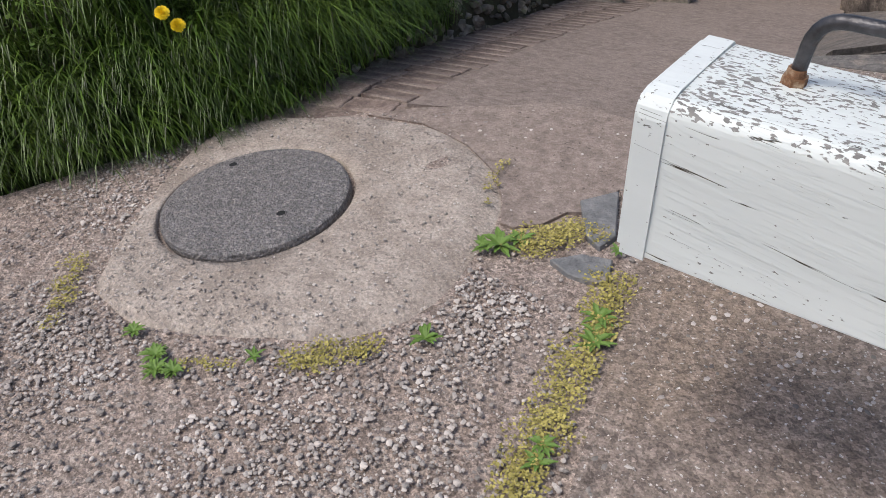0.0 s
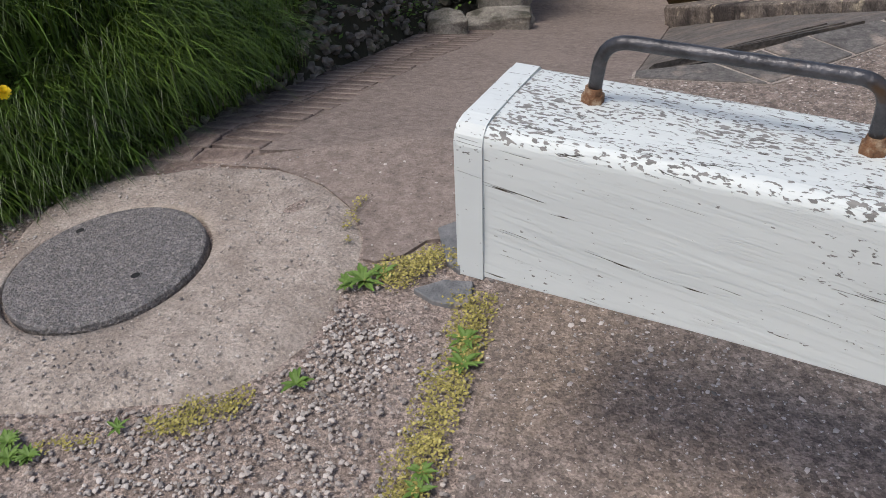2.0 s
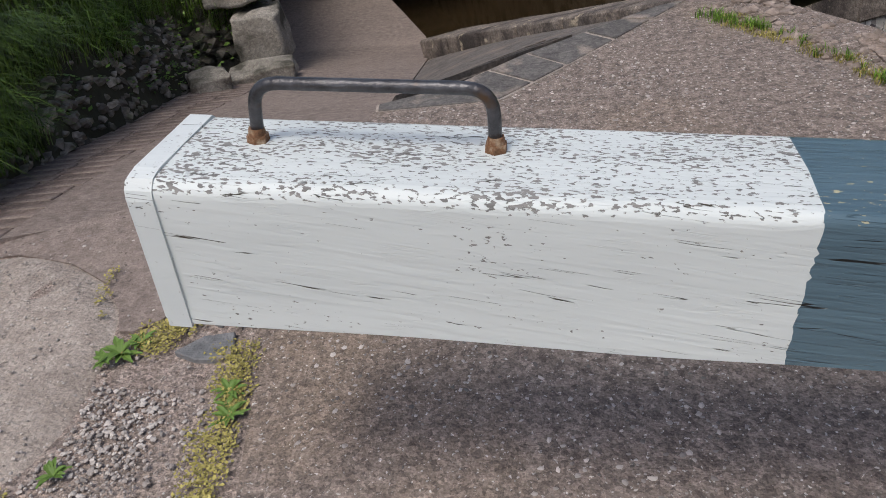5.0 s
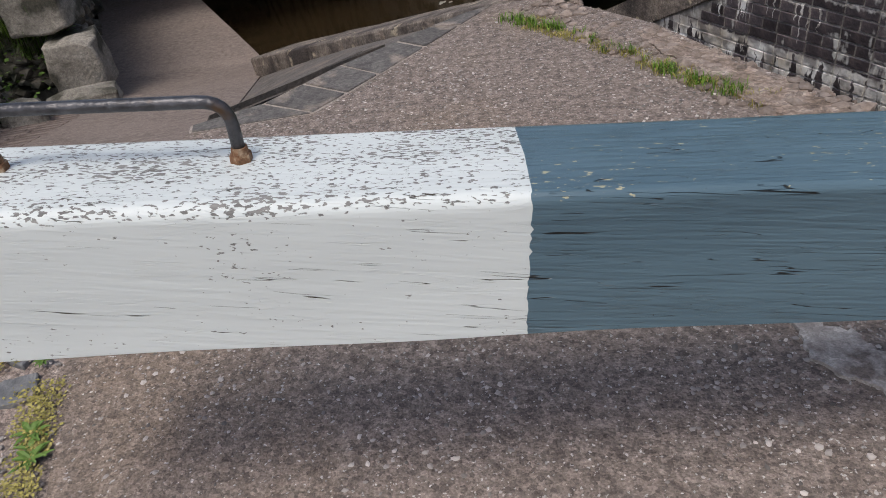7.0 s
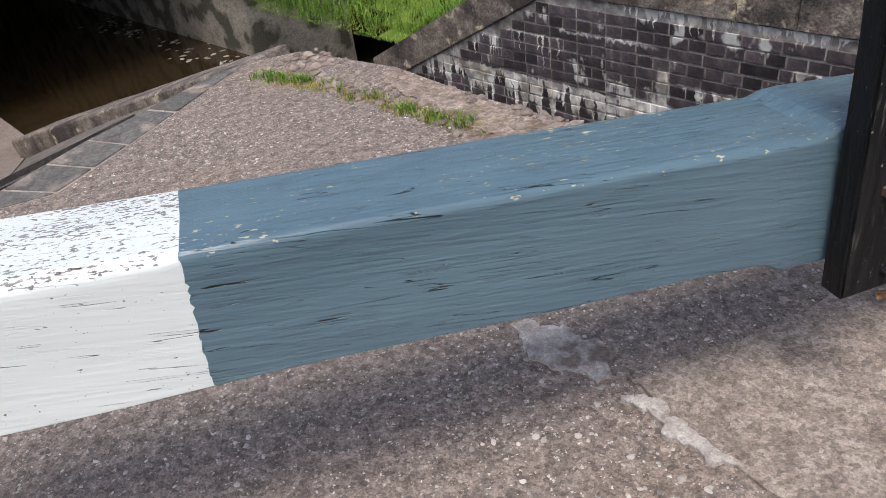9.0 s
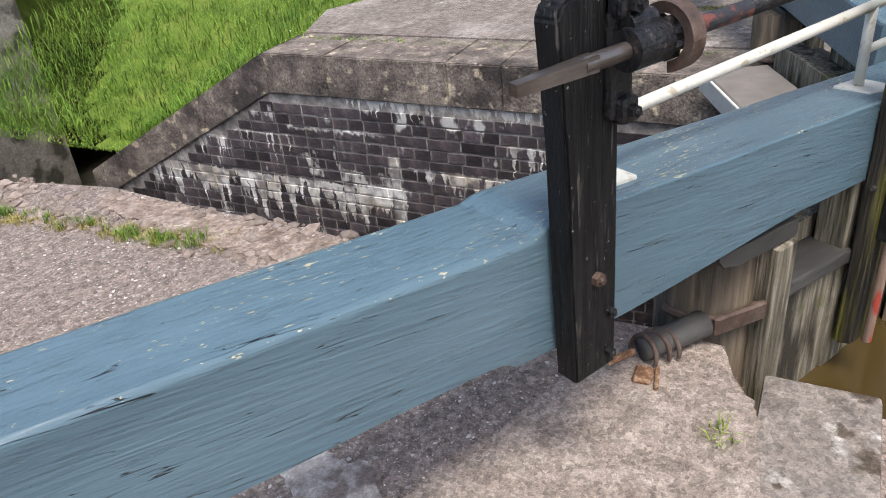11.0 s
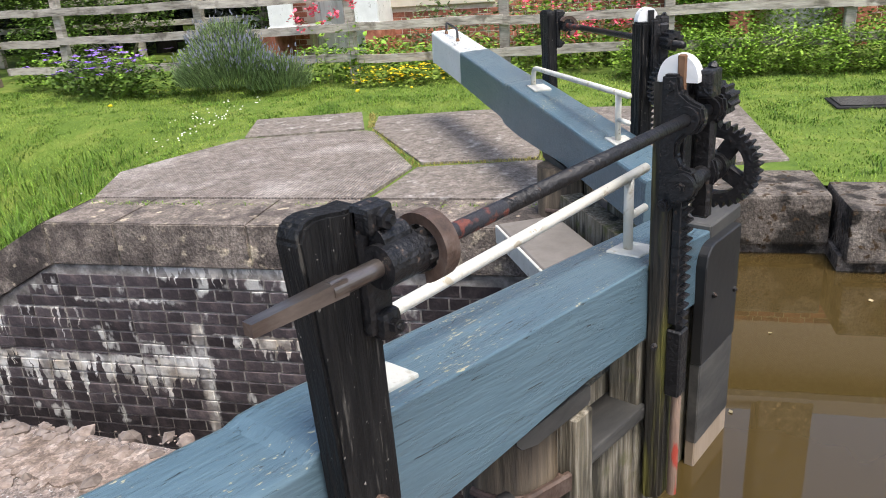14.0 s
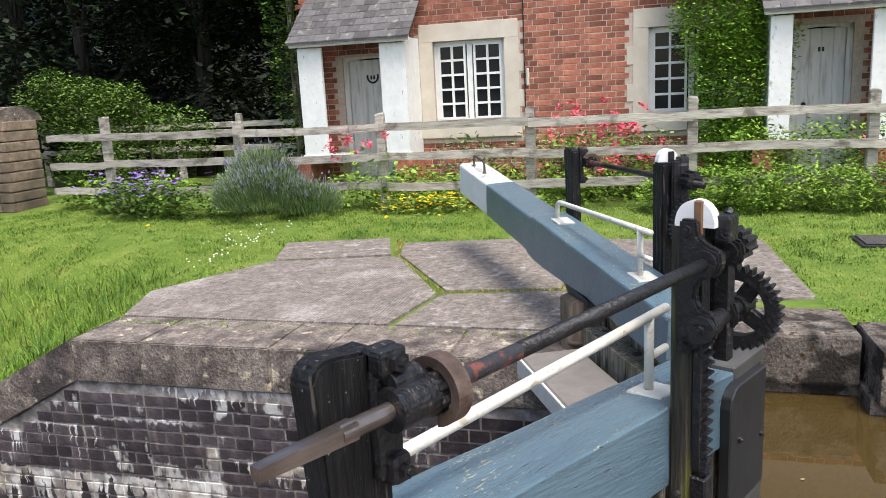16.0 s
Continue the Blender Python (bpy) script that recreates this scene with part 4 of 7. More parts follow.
def gear_wheel(c, r, teeth, thick, mat, parent, name, spokes=4, hub=0.03):
    """A toothed wheel with its axle along x."""
    c = Vector(c)
    bm = bmesh.new()

    def ring(r0, r1, k, x0, x1, toothed):
        a_in, a_out, b_in, b_out = [], [], [], []
        for i in range(k):
            t = 2 * math.pi * i / k
            ro = r1 - (min(0.014, r * 0.22) if toothed and i % 4 in (0, 3) else 0)
            for lst, rr, x in ((a_in, r0, x0), (a_out, ro, x0), (b_in, r0, x1), (b_out, ro, x1)):
                lst.append(bm.verts.new(c + Vector((x, math.cos(t) * rr, math.sin(t) * rr))))
        for i in range(k):
            j = (i + 1) % k
            bm.faces.new((a_out[i], a_out[j], b_out[j], b_out[i]))
            bm.faces.new((a_in[j], a_in[i], b_in[i], b_in[j]))
            bm.faces.new((a_in[i], a_in[j], a_out[j], a_out[i]))
            bm.faces.new((b_in[j], b_in[i], b_out[i], b_out[j]))
    ring(r * 0.66 if spokes else hub * 0.4, r, teeth * 4, -thick / 2, thick / 2, True)
    if spokes:
        ring(hub * 0.4, hub, 20, -thick * 0.9, thick * 0.9, False)
        for i in range(spokes):
            t = 2 * math.pi * (i + 0.35) / spokes
            d = Vector((0, math.cos(t), math.sin(t)))
            rot = Matrix((Vector((1, 0, 0)), d, Vector((1, 0, 0)).cross(d))).transposed()
            box(bm, c + d * (r * 0.36 + hub * 0.4), (thick * 0.6, r * 0.5, r * 0.4), rot, 0.006)
    bmesh.ops.recalc_face_normals(bm, faces=bm.faces[:])
    return part(name, bm, mat, parent)


def build_gear(post_paint):
    root = thing("paddle_gear", "black iron rack and pinion paddle gear on tarred timber posts", "paddle gear", "paddle gears", at=XF[0] @ Vector((1.12, -0.03, 0.25)) if XF[0] else (1.12, -0.03, 0.25))
    SY, SZ = -0.1, 0.9
    # ratchet post
    bm = bmesh.new()
    prism(bm, [(1.09, 0.285), (1.193, 0.288), (1.19, 0.5), (1.187, 0.75), (1.184, 0.962), (1.172, 0.978), (1.14, 0.976), (1.11, 0.98), (1.085, 0.982), (1.066, 0.975), (1.056, 0.955), (1.07, 0.75), (1.08, 0.5)], -0.06, -0.008, "y")
    bmesh.ops.bevel(bm, geom=bm.edges[:], offset=0.005, segments=2, affect="EDGES")
    for v in bm.verts:
        v.co += noise.noise_vector(v.co * 7) * 0.003
    p = part("ratchet_post", bm, M["black"], root, "tarred black timber post")
    for x, z in ((1.138, 0.50), (1.172, 0.415), (1.172, 0.325)):
        nut((x, -0.06, z), 0.014 if z > 0.45 else 0.01, 0.012, (0, -1, 0), M["rusty_dark"] if z > 0.45 else M["iron"], p)
    # bearing on the ratchet post
    bm = bmesh.new()
    box(bm, (1.172, -0.066, 0.885), (0.05, 0.024, 0.2), None, 0.01, 2)
    box(bm, (1.172, -0.074, 0.962), (0.05, 0.04, 0.04), None, 0.008, 2)
    box(bm, (1.178, -0.074, 0.80), (0.04, 0.036, 0.046), None, 0.012, 2)
    rod(bm, (1.15, SY, SZ), (1.225, SY, SZ), 0.032, None, 24)
    rod(bm, (1.16, SY + 0.012, SZ + 0.03), (1.215, SY + 0.012, SZ + 0.03), 0.02, None, 16)
    part("bearing", bm, M["iron"], root)
    nut((1.175, -0.093, 0.963), 0.016, 0.012, (0, -1, 0), M["iron"], root)
    nut((1.178, -0.091, 0.80), 0.012, 0.012, (0, -1, 0), M["iron"], root)
    gear_wheel((1.235, SY, SZ), 0.034, 8, 0.028, M["iron"], root, "ratchet", 0, 0.025)
    # curved guard over the ratchet
    bm = bmesh.new()
    k = 22
    vs = []
    for i in range(k + 1):
        t = radians(-80 + 225 * i / k)
        for rr, x in ((0.036, 1.236), (0.053, 1.234), (0.053, 1.264), (0.036, 1.26)):
            vs.append(bm.verts.new((x, SY - math.cos(t) * rr, SZ + math.sin(t) * rr)))
    for i in range(k):
        for j in range(4):
            bm.faces.new((vs[i * 4 + j], vs[i * 4 + (j + 1) % 4], vs[i * 4 + 4 + (j + 1) % 4], vs[i * 4 + 4 + j]))
    bm.faces.new(vs[:4])
    bm.faces.new(vs[-4:])
    bmesh.ops.recalc_face_normals(bm, faces=bm.faces[:])
    part("guard", bm, M["rusty_dark"], root, "curved iron guard, worn brown")
    # shaft with its squared end
    bm = bmesh.new()
    rod(bm, (1.06, SY, SZ), (1.42, SY, SZ), 0.0135, None, 24)
    ends = []
    for x, h in ((0.935, 0.0088), (1.03, 0.0108), (1.085, 0.0118)):
        ends.append([bm.verts.new((x, SY + a * h, SZ + c * h)) for a, c in ((-1, -1), (1, -1), (1, 1), (-1, 1))])
    for p0, p1 in zip(ends, ends[1:]):
        for k in range(4):
            bm.faces.new((p0[k], p0[(k + 1) % 4], p1[(k + 1) % 4], p1[k]))
    bm.faces.new(ends[0][::-1])
    bm.faces.new(ends[-1])
    bmesh.ops.recalc_face_normals(bm, faces=bm.faces[:])
    sh = part("spindle", bm, M["worn_steel"], root, "worn steel spindle with a squared end")
    bm = bmesh.new()
    rod(bm, (1.25, SY, SZ), (1.44, SY, SZ), 0.0145, None, 20)
    part("sleeve", bm, M["red_flake"], sh, "flaking red and black paint")
    bm = bmesh.new()
    rod(bm, (1.44, SY, SZ), (2.46, SY, SZ), 0.0145, None, 20)
    part("shaft", bm, M["iron"], sh, "black painted shaft", True)
    # rack post: a thick cheek, a short one beyond the rack, and a white half-round head with a slot
    bm = bmesh.new()
    prism(bm, [(-0.001, -0.235), (-0.001, 0.985), (-0.058, 0.985), (-0.058, -0.215)], 2.2, 2.29, "x")
    bmesh.ops.bevel(bm, geom=bm.edges[:], offset=0.008, segments=2, affect="EDGES")
    for v in bm.verts:
        v.co += noise.noise_vector(v.co * 5) * 0.004
    part("rack_post", bm, M[post_paint], root, "tarred timber post, green with moss low down" if post_paint == "mossy_post" else "tarred black timber post")
    bm = bmesh.new()
    arc = [(-0.012 - 0.098 * i / 16, 0.984 + 0.058 * math.sqrt(max(0.0, 1 - ((-0.012 - 0.098 * i / 16 + 0.061) / 0.0495) ** 2))) for i in range(17)]
    prism(bm, [(-0.012, 0.978)] + arc + [(-0.11, 0.978)], 2.198, 2.232, "x")
    part("post_cap", bm, M["peeling"], root, "white painted rounded top")
    nut((2.2, -0.03, 0.278), 0.009, 0.014, (-1, 0, 0), M["steel"], root)
    # bracket of the wheel
    bm = bmesh.new()
    prof = [(-0.036, 1.0), (-0.075, 1.0), (-0.082, 0.96), (-0.105, 0.942), (-0.135, 0.93), (-0.142, 0.895), (-0.128, 0.868), (-0.097, 0.862), (-0.08, 0.842), (-0.077, 0.81), (-0.09, 0.786), (-0.12, 0.778), (-0.132, 0.745), (-0.125, 0.712), (-0.1, 0.7), (-0.076, 0.69), (-0.06, 0.665), (-0.036, 0.67)]
    prism(bm, prof, 2.168, 2.196, "x")
    prism(bm, prof, 2.3, 2.322, "x")
    bmesh.ops.bevel(bm, geom=bm.edges[:], offset=0.006, segments=2, affect="EDGES")
    box(bm, (2.31, -0.09, 0.8), (0.03, 0.05, 0.36), None, 0.008)
    part("bracket", bm, M["iron"], root)
    bm = new_box((2.25, -0.116, 0.972), (0.062, 0.04, 0.066), None, 0.008, 2)
    part("bearing_cap", bm, M["iron"], root)
    nut((2.265, -0.116, 1.002), 0.012, 0.012, (0.6, 0, 0.8), M["iron"], root)
    for y, z in ((-0.058, 0.975), (-0.1, 0.742), (-0.052, 0.69)):
        nut((2.168 if y != -0.1 else 2.15, y, z), 0.013, 0.01, (-1, 0, 0), M["iron"], root)
    bm = bmesh.new()
    rod(bm, (2.16, SY, SZ), (2.21, SY, SZ), 0.031, 0.034, 20)
    part("bearing", bm, M["iron"], root)
    bm = bmesh.new()
    rod(bm, (2.29, SY, SZ), (2.38, SY, SZ), 0.03, 0.028, 20)
    part("bearing", bm, M["iron"], root)
    bm = bmesh.new()
    rod(bm, (2.15, -0.1, 0.742), (2.23, -0.096, 0.74), 0.032, 0.03, 24)
    rod(bm, (2.23, -0.096, 0.74), (2.5, -0.083, 0.732), 0.022, 0.022, 20)
    part("axle", bm, M["iron"], root)
    gear_wheel((2.365, SY, SZ + 0.012), 0.042, 10, 0.062, M["iron"], root, "pinion", 0, 0.03)
    gear_wheel((2.425, -0.083, 0.73), 0.114, 34, 0.036, M["iron"], root, "gear_wheel", 4, 0.036)
    # rack bar with its teeth, and the rod below it
    bm = bmesh.new()
    box(bm, (2.225, -0.0715, 0.69), (0.042, 0.025, 0.68), None, 0.003)
    for i in range(16):
        z = 0.335 + i * 0.026
        prism(bm, [(-0.082, z), (-0.099, z + 0.012), (-0.099, z + 0.017), (-0.082, z + 0.02)], 2.206, 2.246, "x")
    box(bm, (2.225, -0.079, 0.235), (0.05, 0.042, 0.2), None, 0.005)
    part("rack", bm, M["iron"], root, "toothed iron rack bar")
    bm = bmesh.new()
    rod(bm, (2.232, -0.082, -0.2), (2.232, -0.082, 0.14), 0.0135, None, 14)
    part("paddle_rod", bm, M["rod_paint"], root, "rod with flaking red paint")
    bm = new_box((2.2, -0.0715, 1.0), (0.012, 0.022, 0.085), None, 0.004)
    part("slot_board", bm, M["rust_wood"], root)
    return root


def build_gate(full=True):
    root = thing("lock_gate", "weathered timber lock gate standing in brown water", "lock gate", "lock gates", at=XF[0] @ Vector((2.3, 0.1, -2.0)) if XF[0] else (2.3, 0.1, -2.0))
    bm = bmesh.new()
    rod(bm, (1.79, 0.165, -2.0), (1.79, 0.165, 0.27), 0.125, None, 28)
    part("heel_post", bm, M["heel"], root, "rounded wet timber heel post", True)
    bm = bmesh.new()
    tube(bm, [(1.79 + math.cos(t) * 0.13, 0.165 + math.sin(t) * 0.13, 0.06) for t in (radians(-190 + 250 * i / 18) for i in range(19))], 0.012, 8)
    box(bm, (1.755, 0.032, 0.06), (0.16, 0.02, 0.055), Matrix.Rotation(-0.25, 3, "Z"), 0.006)
    part("collar_strap", bm, M["rusty_dark"], root, "rusty iron collar strap")
    bm = bmesh.new()
    prism(bm, [(1.6, 0.302), (1.62, 0.278), (1.68, 0.258), (1.9, 0.243), (1.915, 0.25), (1.915, 0.288), (1.6, 0.315)], 0.004, 0.2, "y")
    part("beam_seat", bm, M["blackened"], root)
    # planks of the gate's front, wet and grey
    x = 1.825
    rng = random.Random(3)
    while x < 2.75:
        w = 0.085 if x < 1.83 else rng.uniform(0.11, 0.16)
        top = 0.24 if x < 1.83 else 0.06 if x < 2.16 else 0.36
        bm = new_box((x + w / 2, (0.04 if x < 1.83 else 0.062) + rng.uniform(-0.006, 0.006), (top - 2.0) / 2), (w - 0.006, 0.09, top + 2.0), None, 0.005)
        part("plank", bm, M["timber"], root)
        x += w
    bm = new_box((2.06, 0.075, 0.072), (0.31, 0.16, 0.042), Matrix.Rotation(SLOPE, 3, "Y"), 0.008, 2)
    part("ledge", bm, M["blackened"], root, "blackened worn timber ledge")
    bm = bmesh.new()
    prism(bm, [(2.535, 0.05), (2.535, 0.38), (2.545, 0.415), (2.57, 0.436), (2.6, 0.442), (2.812, 0.438), (2.812, 0.05)], -0.032, 0.003, "y")
    bmesh.ops.bevel(bm, geom=bm.edges[:], offset=0.004, segments=1, affect="EDGES")
    part("paddle_board", bm, M["black_board"], root, "smooth black painted board")
    for bx, bz in ((2.6, 0.27), (2.78, 0.22)):
        nut((bx, -0.032, bz), 0.01, 0.008, (0, -1, 0), M["iron"], root)
    # walkway on the downstream side
    bm = new_box((2.45, 0.43, 0.055), (0.92, 0.3, 0.04), None, 0.006)
    part("walkway", bm, M["walk_top"], root, "grey worn walkway board")
    bm = new_box((2.45, 0.587, 0.025), (0.92, 0.014, 0.09), None, 0.003)
    part("walkway_edge", bm, M["rail_white"], root, "white painted walkway edge")
    bm = new_box((2.36, 0.17, -0.85), (0.88, 0.11, 2.0), None, 0.0)
    part("gate_back", bm, M["timber"], root)
    if not full:
        return root
    bm = new_box((2.675, -0.011, -0.095), (0.272, 0.036, 0.29), None, 0.004)
    part("lower_board", bm, M["blackened"], root)
    bm = new_box((2.68, -0.008, -0.56), (0.275, 0.034, 0.88), None, 0.004)
    part("pale_board", bm, M["pale_wood"], root, "pale waterlogged board")
    bm = new_box((2.75, 0.065, 0.457), (0.25, 0.14, 0.05), None, 0.006)
    part("mitre_cap", bm, M["blackened"], root)
    bm = new_box((2.75, 0.065, 0.385), (0.23, 0.12, 0.09), None, 0.004)
    part("mitre_post_top", bm, M["timber"], root)
    return root


M["rail_white"] = material("rail_white", [(0.53, 0.515, 0.45), (0.63, 0.615, 0.55)], 14, 8, 0.45, bump=0.25, bump_scale=90, stain=(0.4, 0.35, 0.26), stain_scale=26, stain_cut=(0.62, 0.68), speck=(0.12, 0.1, 0.08), speck_scale=70, speck_cut=(0.73, 0.75))
M["rusty_dark"] = material("brown_iron", [(0.05, 0.035, 0.028), (0.10, 0.065, 0.05), (0.16, 0.12, 0.10)], 25, 6, 0.6, 0.3, bump=0.3)
M["worn_steel"] = material("worn_spindle", [(0.06, 0.045, 0.042), (0.16, 0.13, 0.115), (0.3, 0.26, 0.23)], 16, 6, 0.3, 0.85, bump=0.1, stretch=(0.3, 1, 1))
M["red_flake"] = material("flaking_red", [(0.10, 0.028, 0.02), (0.19, 0.06, 0.042)], 30, 8, 0.6, bump=0.4, stain=(0.022, 0.022, 0.026), stain_scale=34, stain_cut=(0.42, 0.5))
M["mossy_post"] = material("mossy_tar", [(0.012, 0.011, 0.009), (0.03, 0.026, 0.019), (0.075, 0.062, 0.042)], 40, 9, 0.7, bump=1.0, bump_scale=90, stretch=(1, 1, 0.06), stain=(0.14, 0.13, 0.032), stain_scale=20, stain_cut=(0.48, 0.64), stain_stretch=(1, 1, 0.12))
M["rust_wood"] = material("rust_wood", [(0.12, 0.06, 0.03), (0.2, 0.11, 0.06)], 14, 6, 0.8, bump=0.3)
M["blackened"] = material("blackened_timber", [(0.02, 0.02, 0.02), (0.05, 0.048, 0.045), (0.10, 0.095, 0.085)], 8, 8, 0.6, bump=0.4, stretch=(0.3, 1, 1))
M["black_board"] = material("black_board", [(0.012, 0.012, 0.013), (0.022, 0.022, 0.022)], 6, 5, 0.45, bump=0.15)
M["pale_wood"] = material("pale_wood", [(0.24, 0.18, 0.12), (0.34, 0.27, 0.2)], 10, 8, 0.7, bump=0.3, stretch=(1, 1, 0.2))
M["walk_top"] = material("walkway", [(0.14, 0.125, 0.11), (0.2, 0.18, 0.16)], 9, 7, 0.85, bump=0.3)

near_beam = build_beam("white-tipped grey-blue timber balance beam over the concrete apron")
build_rail()
build_gear("mossy_post")
near_gate = build_gate()
# the far gate is the near one's mirror image across the chamber
MID = 2.78
refl = Matrix.Identity(4)
for i in range(2):
    for j in range(2):
        refl[i][j] -= 2 * N[i] * N[j]
off = N * (2 * MID) + U * 0.045 + Vector((0, 0, -0.016))
XF[0] = Matrix.Translation(off) @ refl
far_beam = build_beam("cracked grey-blue balance beam with a white tip, over the far slabs")
build_rail()
build_gear("black")
build_gate(False)
XF[0] = None


# ---- near ground: cover, mortar, slate pieces, gravel, weeds ----
def blob(rng, c, rx, ry, k=40, wob=0.12):
    ph = [rng.uniform(0, 6.28) for _ in range(4)]
    return [(c[0] + rx * (1 + wob * (math.sin(2 * t + ph[0]) * 0.5 + math.sin(3 * t + ph[1]) * 0.4 + math.sin(7 * t + ph[2]) * 0.2)) * math.cos(t),
             c[1] + ry * (1 + wob * (math.sin(2 * t + ph[0]) * 0.5 + math.sin(3 * t + ph[1]) * 0.4 + math.sin(7 * t + ph[2]) * 0.2)) * math.sin(t)) for t in (2 * math.pi * i / k for i in range(k))]


COVER = Vector((-2.115, 0.28, 0))
MORTAR = [(-2.22, -0.22), (-2.0, -0.25), (-1.8, -0.18), (-1.63, -0.1), (-1.49, -0.03), (-1.4, 0.06), (-1.362, 0.2), (-1.387, 0.36), (-1.43, 0.53), (-1.48, 0.65), (-1.59, 0.77), (-1.76, 0.865), (-1.975, 0.91), (-2.23, 0.845), (-2.47, 0.71), (-2.62, 0.58), (-2.58, 0.38), (-2.44, 0.15), (-2.3, -0.1)]


def mound(x, y):
    d = math.hypot(x - COVER.x, y - COVER.y)
    return 0.003 + 0.009 * max(0, 1 - max(0, d - 0.3) / 0.42)


bm = bmesh.new()
ring0 = [bm.verts.new((COVER.x + 0.296 * math.cos(t), COVER.y + 0.296 * math.sin(t), 0.01)) for t in (2 * math.pi * i / 56 for i in range(56))]
rings = [ring0]
for f in (0.12, 0.3, 0.5, 0.7, 0.85, 1.0):
    rr = []
    for i in range(56):
        t = 2 * math.pi * i / 56
        d = Vector((math.cos(t), math.sin(t)))
        far = 0.35
        while far < 1.2 and inside(COVER.x + d.x * far, COVER.y + d.y * far, MORTAR):
            far += 0.012
        rad = 0.296 + (far - 0.296) * f * (1 + 0.03 * noise.noise((d.x * 4, d.y * 4, f)))
        x, y = COVER.x + d.x * rad, COVER.y + d.y * rad
        rr.append(bm.verts.new((x, y, mound(x, y) + noise.noise((x * 6, y * 6, 0)) * 0.006 if f < 1 else -0.02)))
    rings.append(rr)
for a, b in zip(rings, rings[1:]):
    for i in range(56):
        bm.faces.new((a[i], b[i], b[(i + 1) % 56], a[(i + 1) % 56]))
inner = [bm.verts.new((v.co.x, v.co.y, -0.08)) for v in ring0]
for i in range(56):
    bm.faces.new((ring0[i], ring0[(i + 1) % 56], inner[(i + 1) % 56], inner[i]))
bmesh.ops.recalc_face_normals(bm, faces=bm.faces[:])
tagged(obj_from("mortar_surround", bm, M["mortar_disc"], smooth=True), "pale mortar bed round the cover", "mortar", "", "structure")

cover = thing("manhole_cover", "round grey iron manhole cover set in pale mortar", "manhole cover", at=COVER)
bm = bmesh.new()
for r0, z0, r1, z1 in ((0.0, 0.024, 0.272, 0.024), (0.272, 0.024, 0.279, 0.021), (0.279, 0.021, 0.282, 0.008), (0.282, 0.008, 0.282, -0.06)):
    k = 64
    a = [bm.verts.new((COVER.x + r0 * math.cos(2 * math.pi * i / k), COVER.y + r0 * math.sin(2 * math.pi * i / k), z0)) for i in range(k)] if r0 else [bm.verts.new((COVER.x, COVER.y, z0))]
    b = [bm.verts.new((COVER.x + r1 * math.cos(2 * math.pi * i / k), COVER.y + r1 * math.sin(2 * math.pi * i / k), z1)) for i in range(k)]
    for i in range(k):
        if r0:
            bm.faces.new((a[i], b[i], b[(i + 1) % k], a[(i + 1) % k]))
        else:
            bm.faces.new((a[0], b[i], b[(i + 1) % k]))
bmesh.ops.remove_doubles(bm, verts=bm.verts[:], dist=0.0005)
bmesh.ops.recalc_face_normals(bm, faces=bm.faces[:])
lid = part("lid", bm, M["iron_cover"], cover)
# lifting holes are solid discs, their inner shade painted as near-black
for hx, hy in ((-2.325, 0.37), (-1.975, 0.255)):
    bm = bmesh.new()
    rod(bm, (hx, hy, 0.018), (hx, hy, 0.0252), 0.0135, None, 18)
    part("key_hole", bm, M["shade_fill"], lid, "near-black disc painted in for a shaded lifting hole")
    bm = bmesh.new()
    tube(bm, [(hx + 0.0145 * math.cos(t), hy + 0.0145 * math.sin(t), 0.0245) for t in (2 * math.pi * i / 18 for i in range(19))], 0.002, 6)
    part("hole_rim", bm, M["iron_cover"], lid)
bm = bmesh.new()
prism(bm, blob(RNG, (-1.79, 0.705), 0.055, 0.05, 30, 0.1), 0.0, mound)
tagged(obj_from("round_patch", bm, M["dirt"]), "small round gravelly patch in the mortar", "patch", "", "structure")

for q in ([(-1.228, 0.468), (-1.17, 0.527), (-1.094, 0.544), (-1.067, 0.466), (-1.093, 0.444), (-1.16, 0.442)], [(-1.29, 0.73), (-1.22, 0.82), (-1.133, 0.633), (-1.147, 0.572), (-1.2, 0.6)]):
    bm = bmesh.new()
    prism(bm, q, -0.03, 0.006)
    bmesh.ops.bevel(bm, geom=bm.edges[:], offset=0.003, segments=1, affect="EDGES")
    tagged(obj_from("slate_piece", bm, M["slate_grey"]), "broken grey slate piece set in the ground", "slate", "slate pieces")

ICO_V, ICO_F = [], []
_b = bmesh.new()
bmesh.ops.create_icosphere(_b, subdivisions=1, radius=1)
ICO_V = np.array([v.co[:] for v in _b.verts])
ICO_F = np.array([[v.index for v in f.verts] for f in _b.faces])
_b.free()


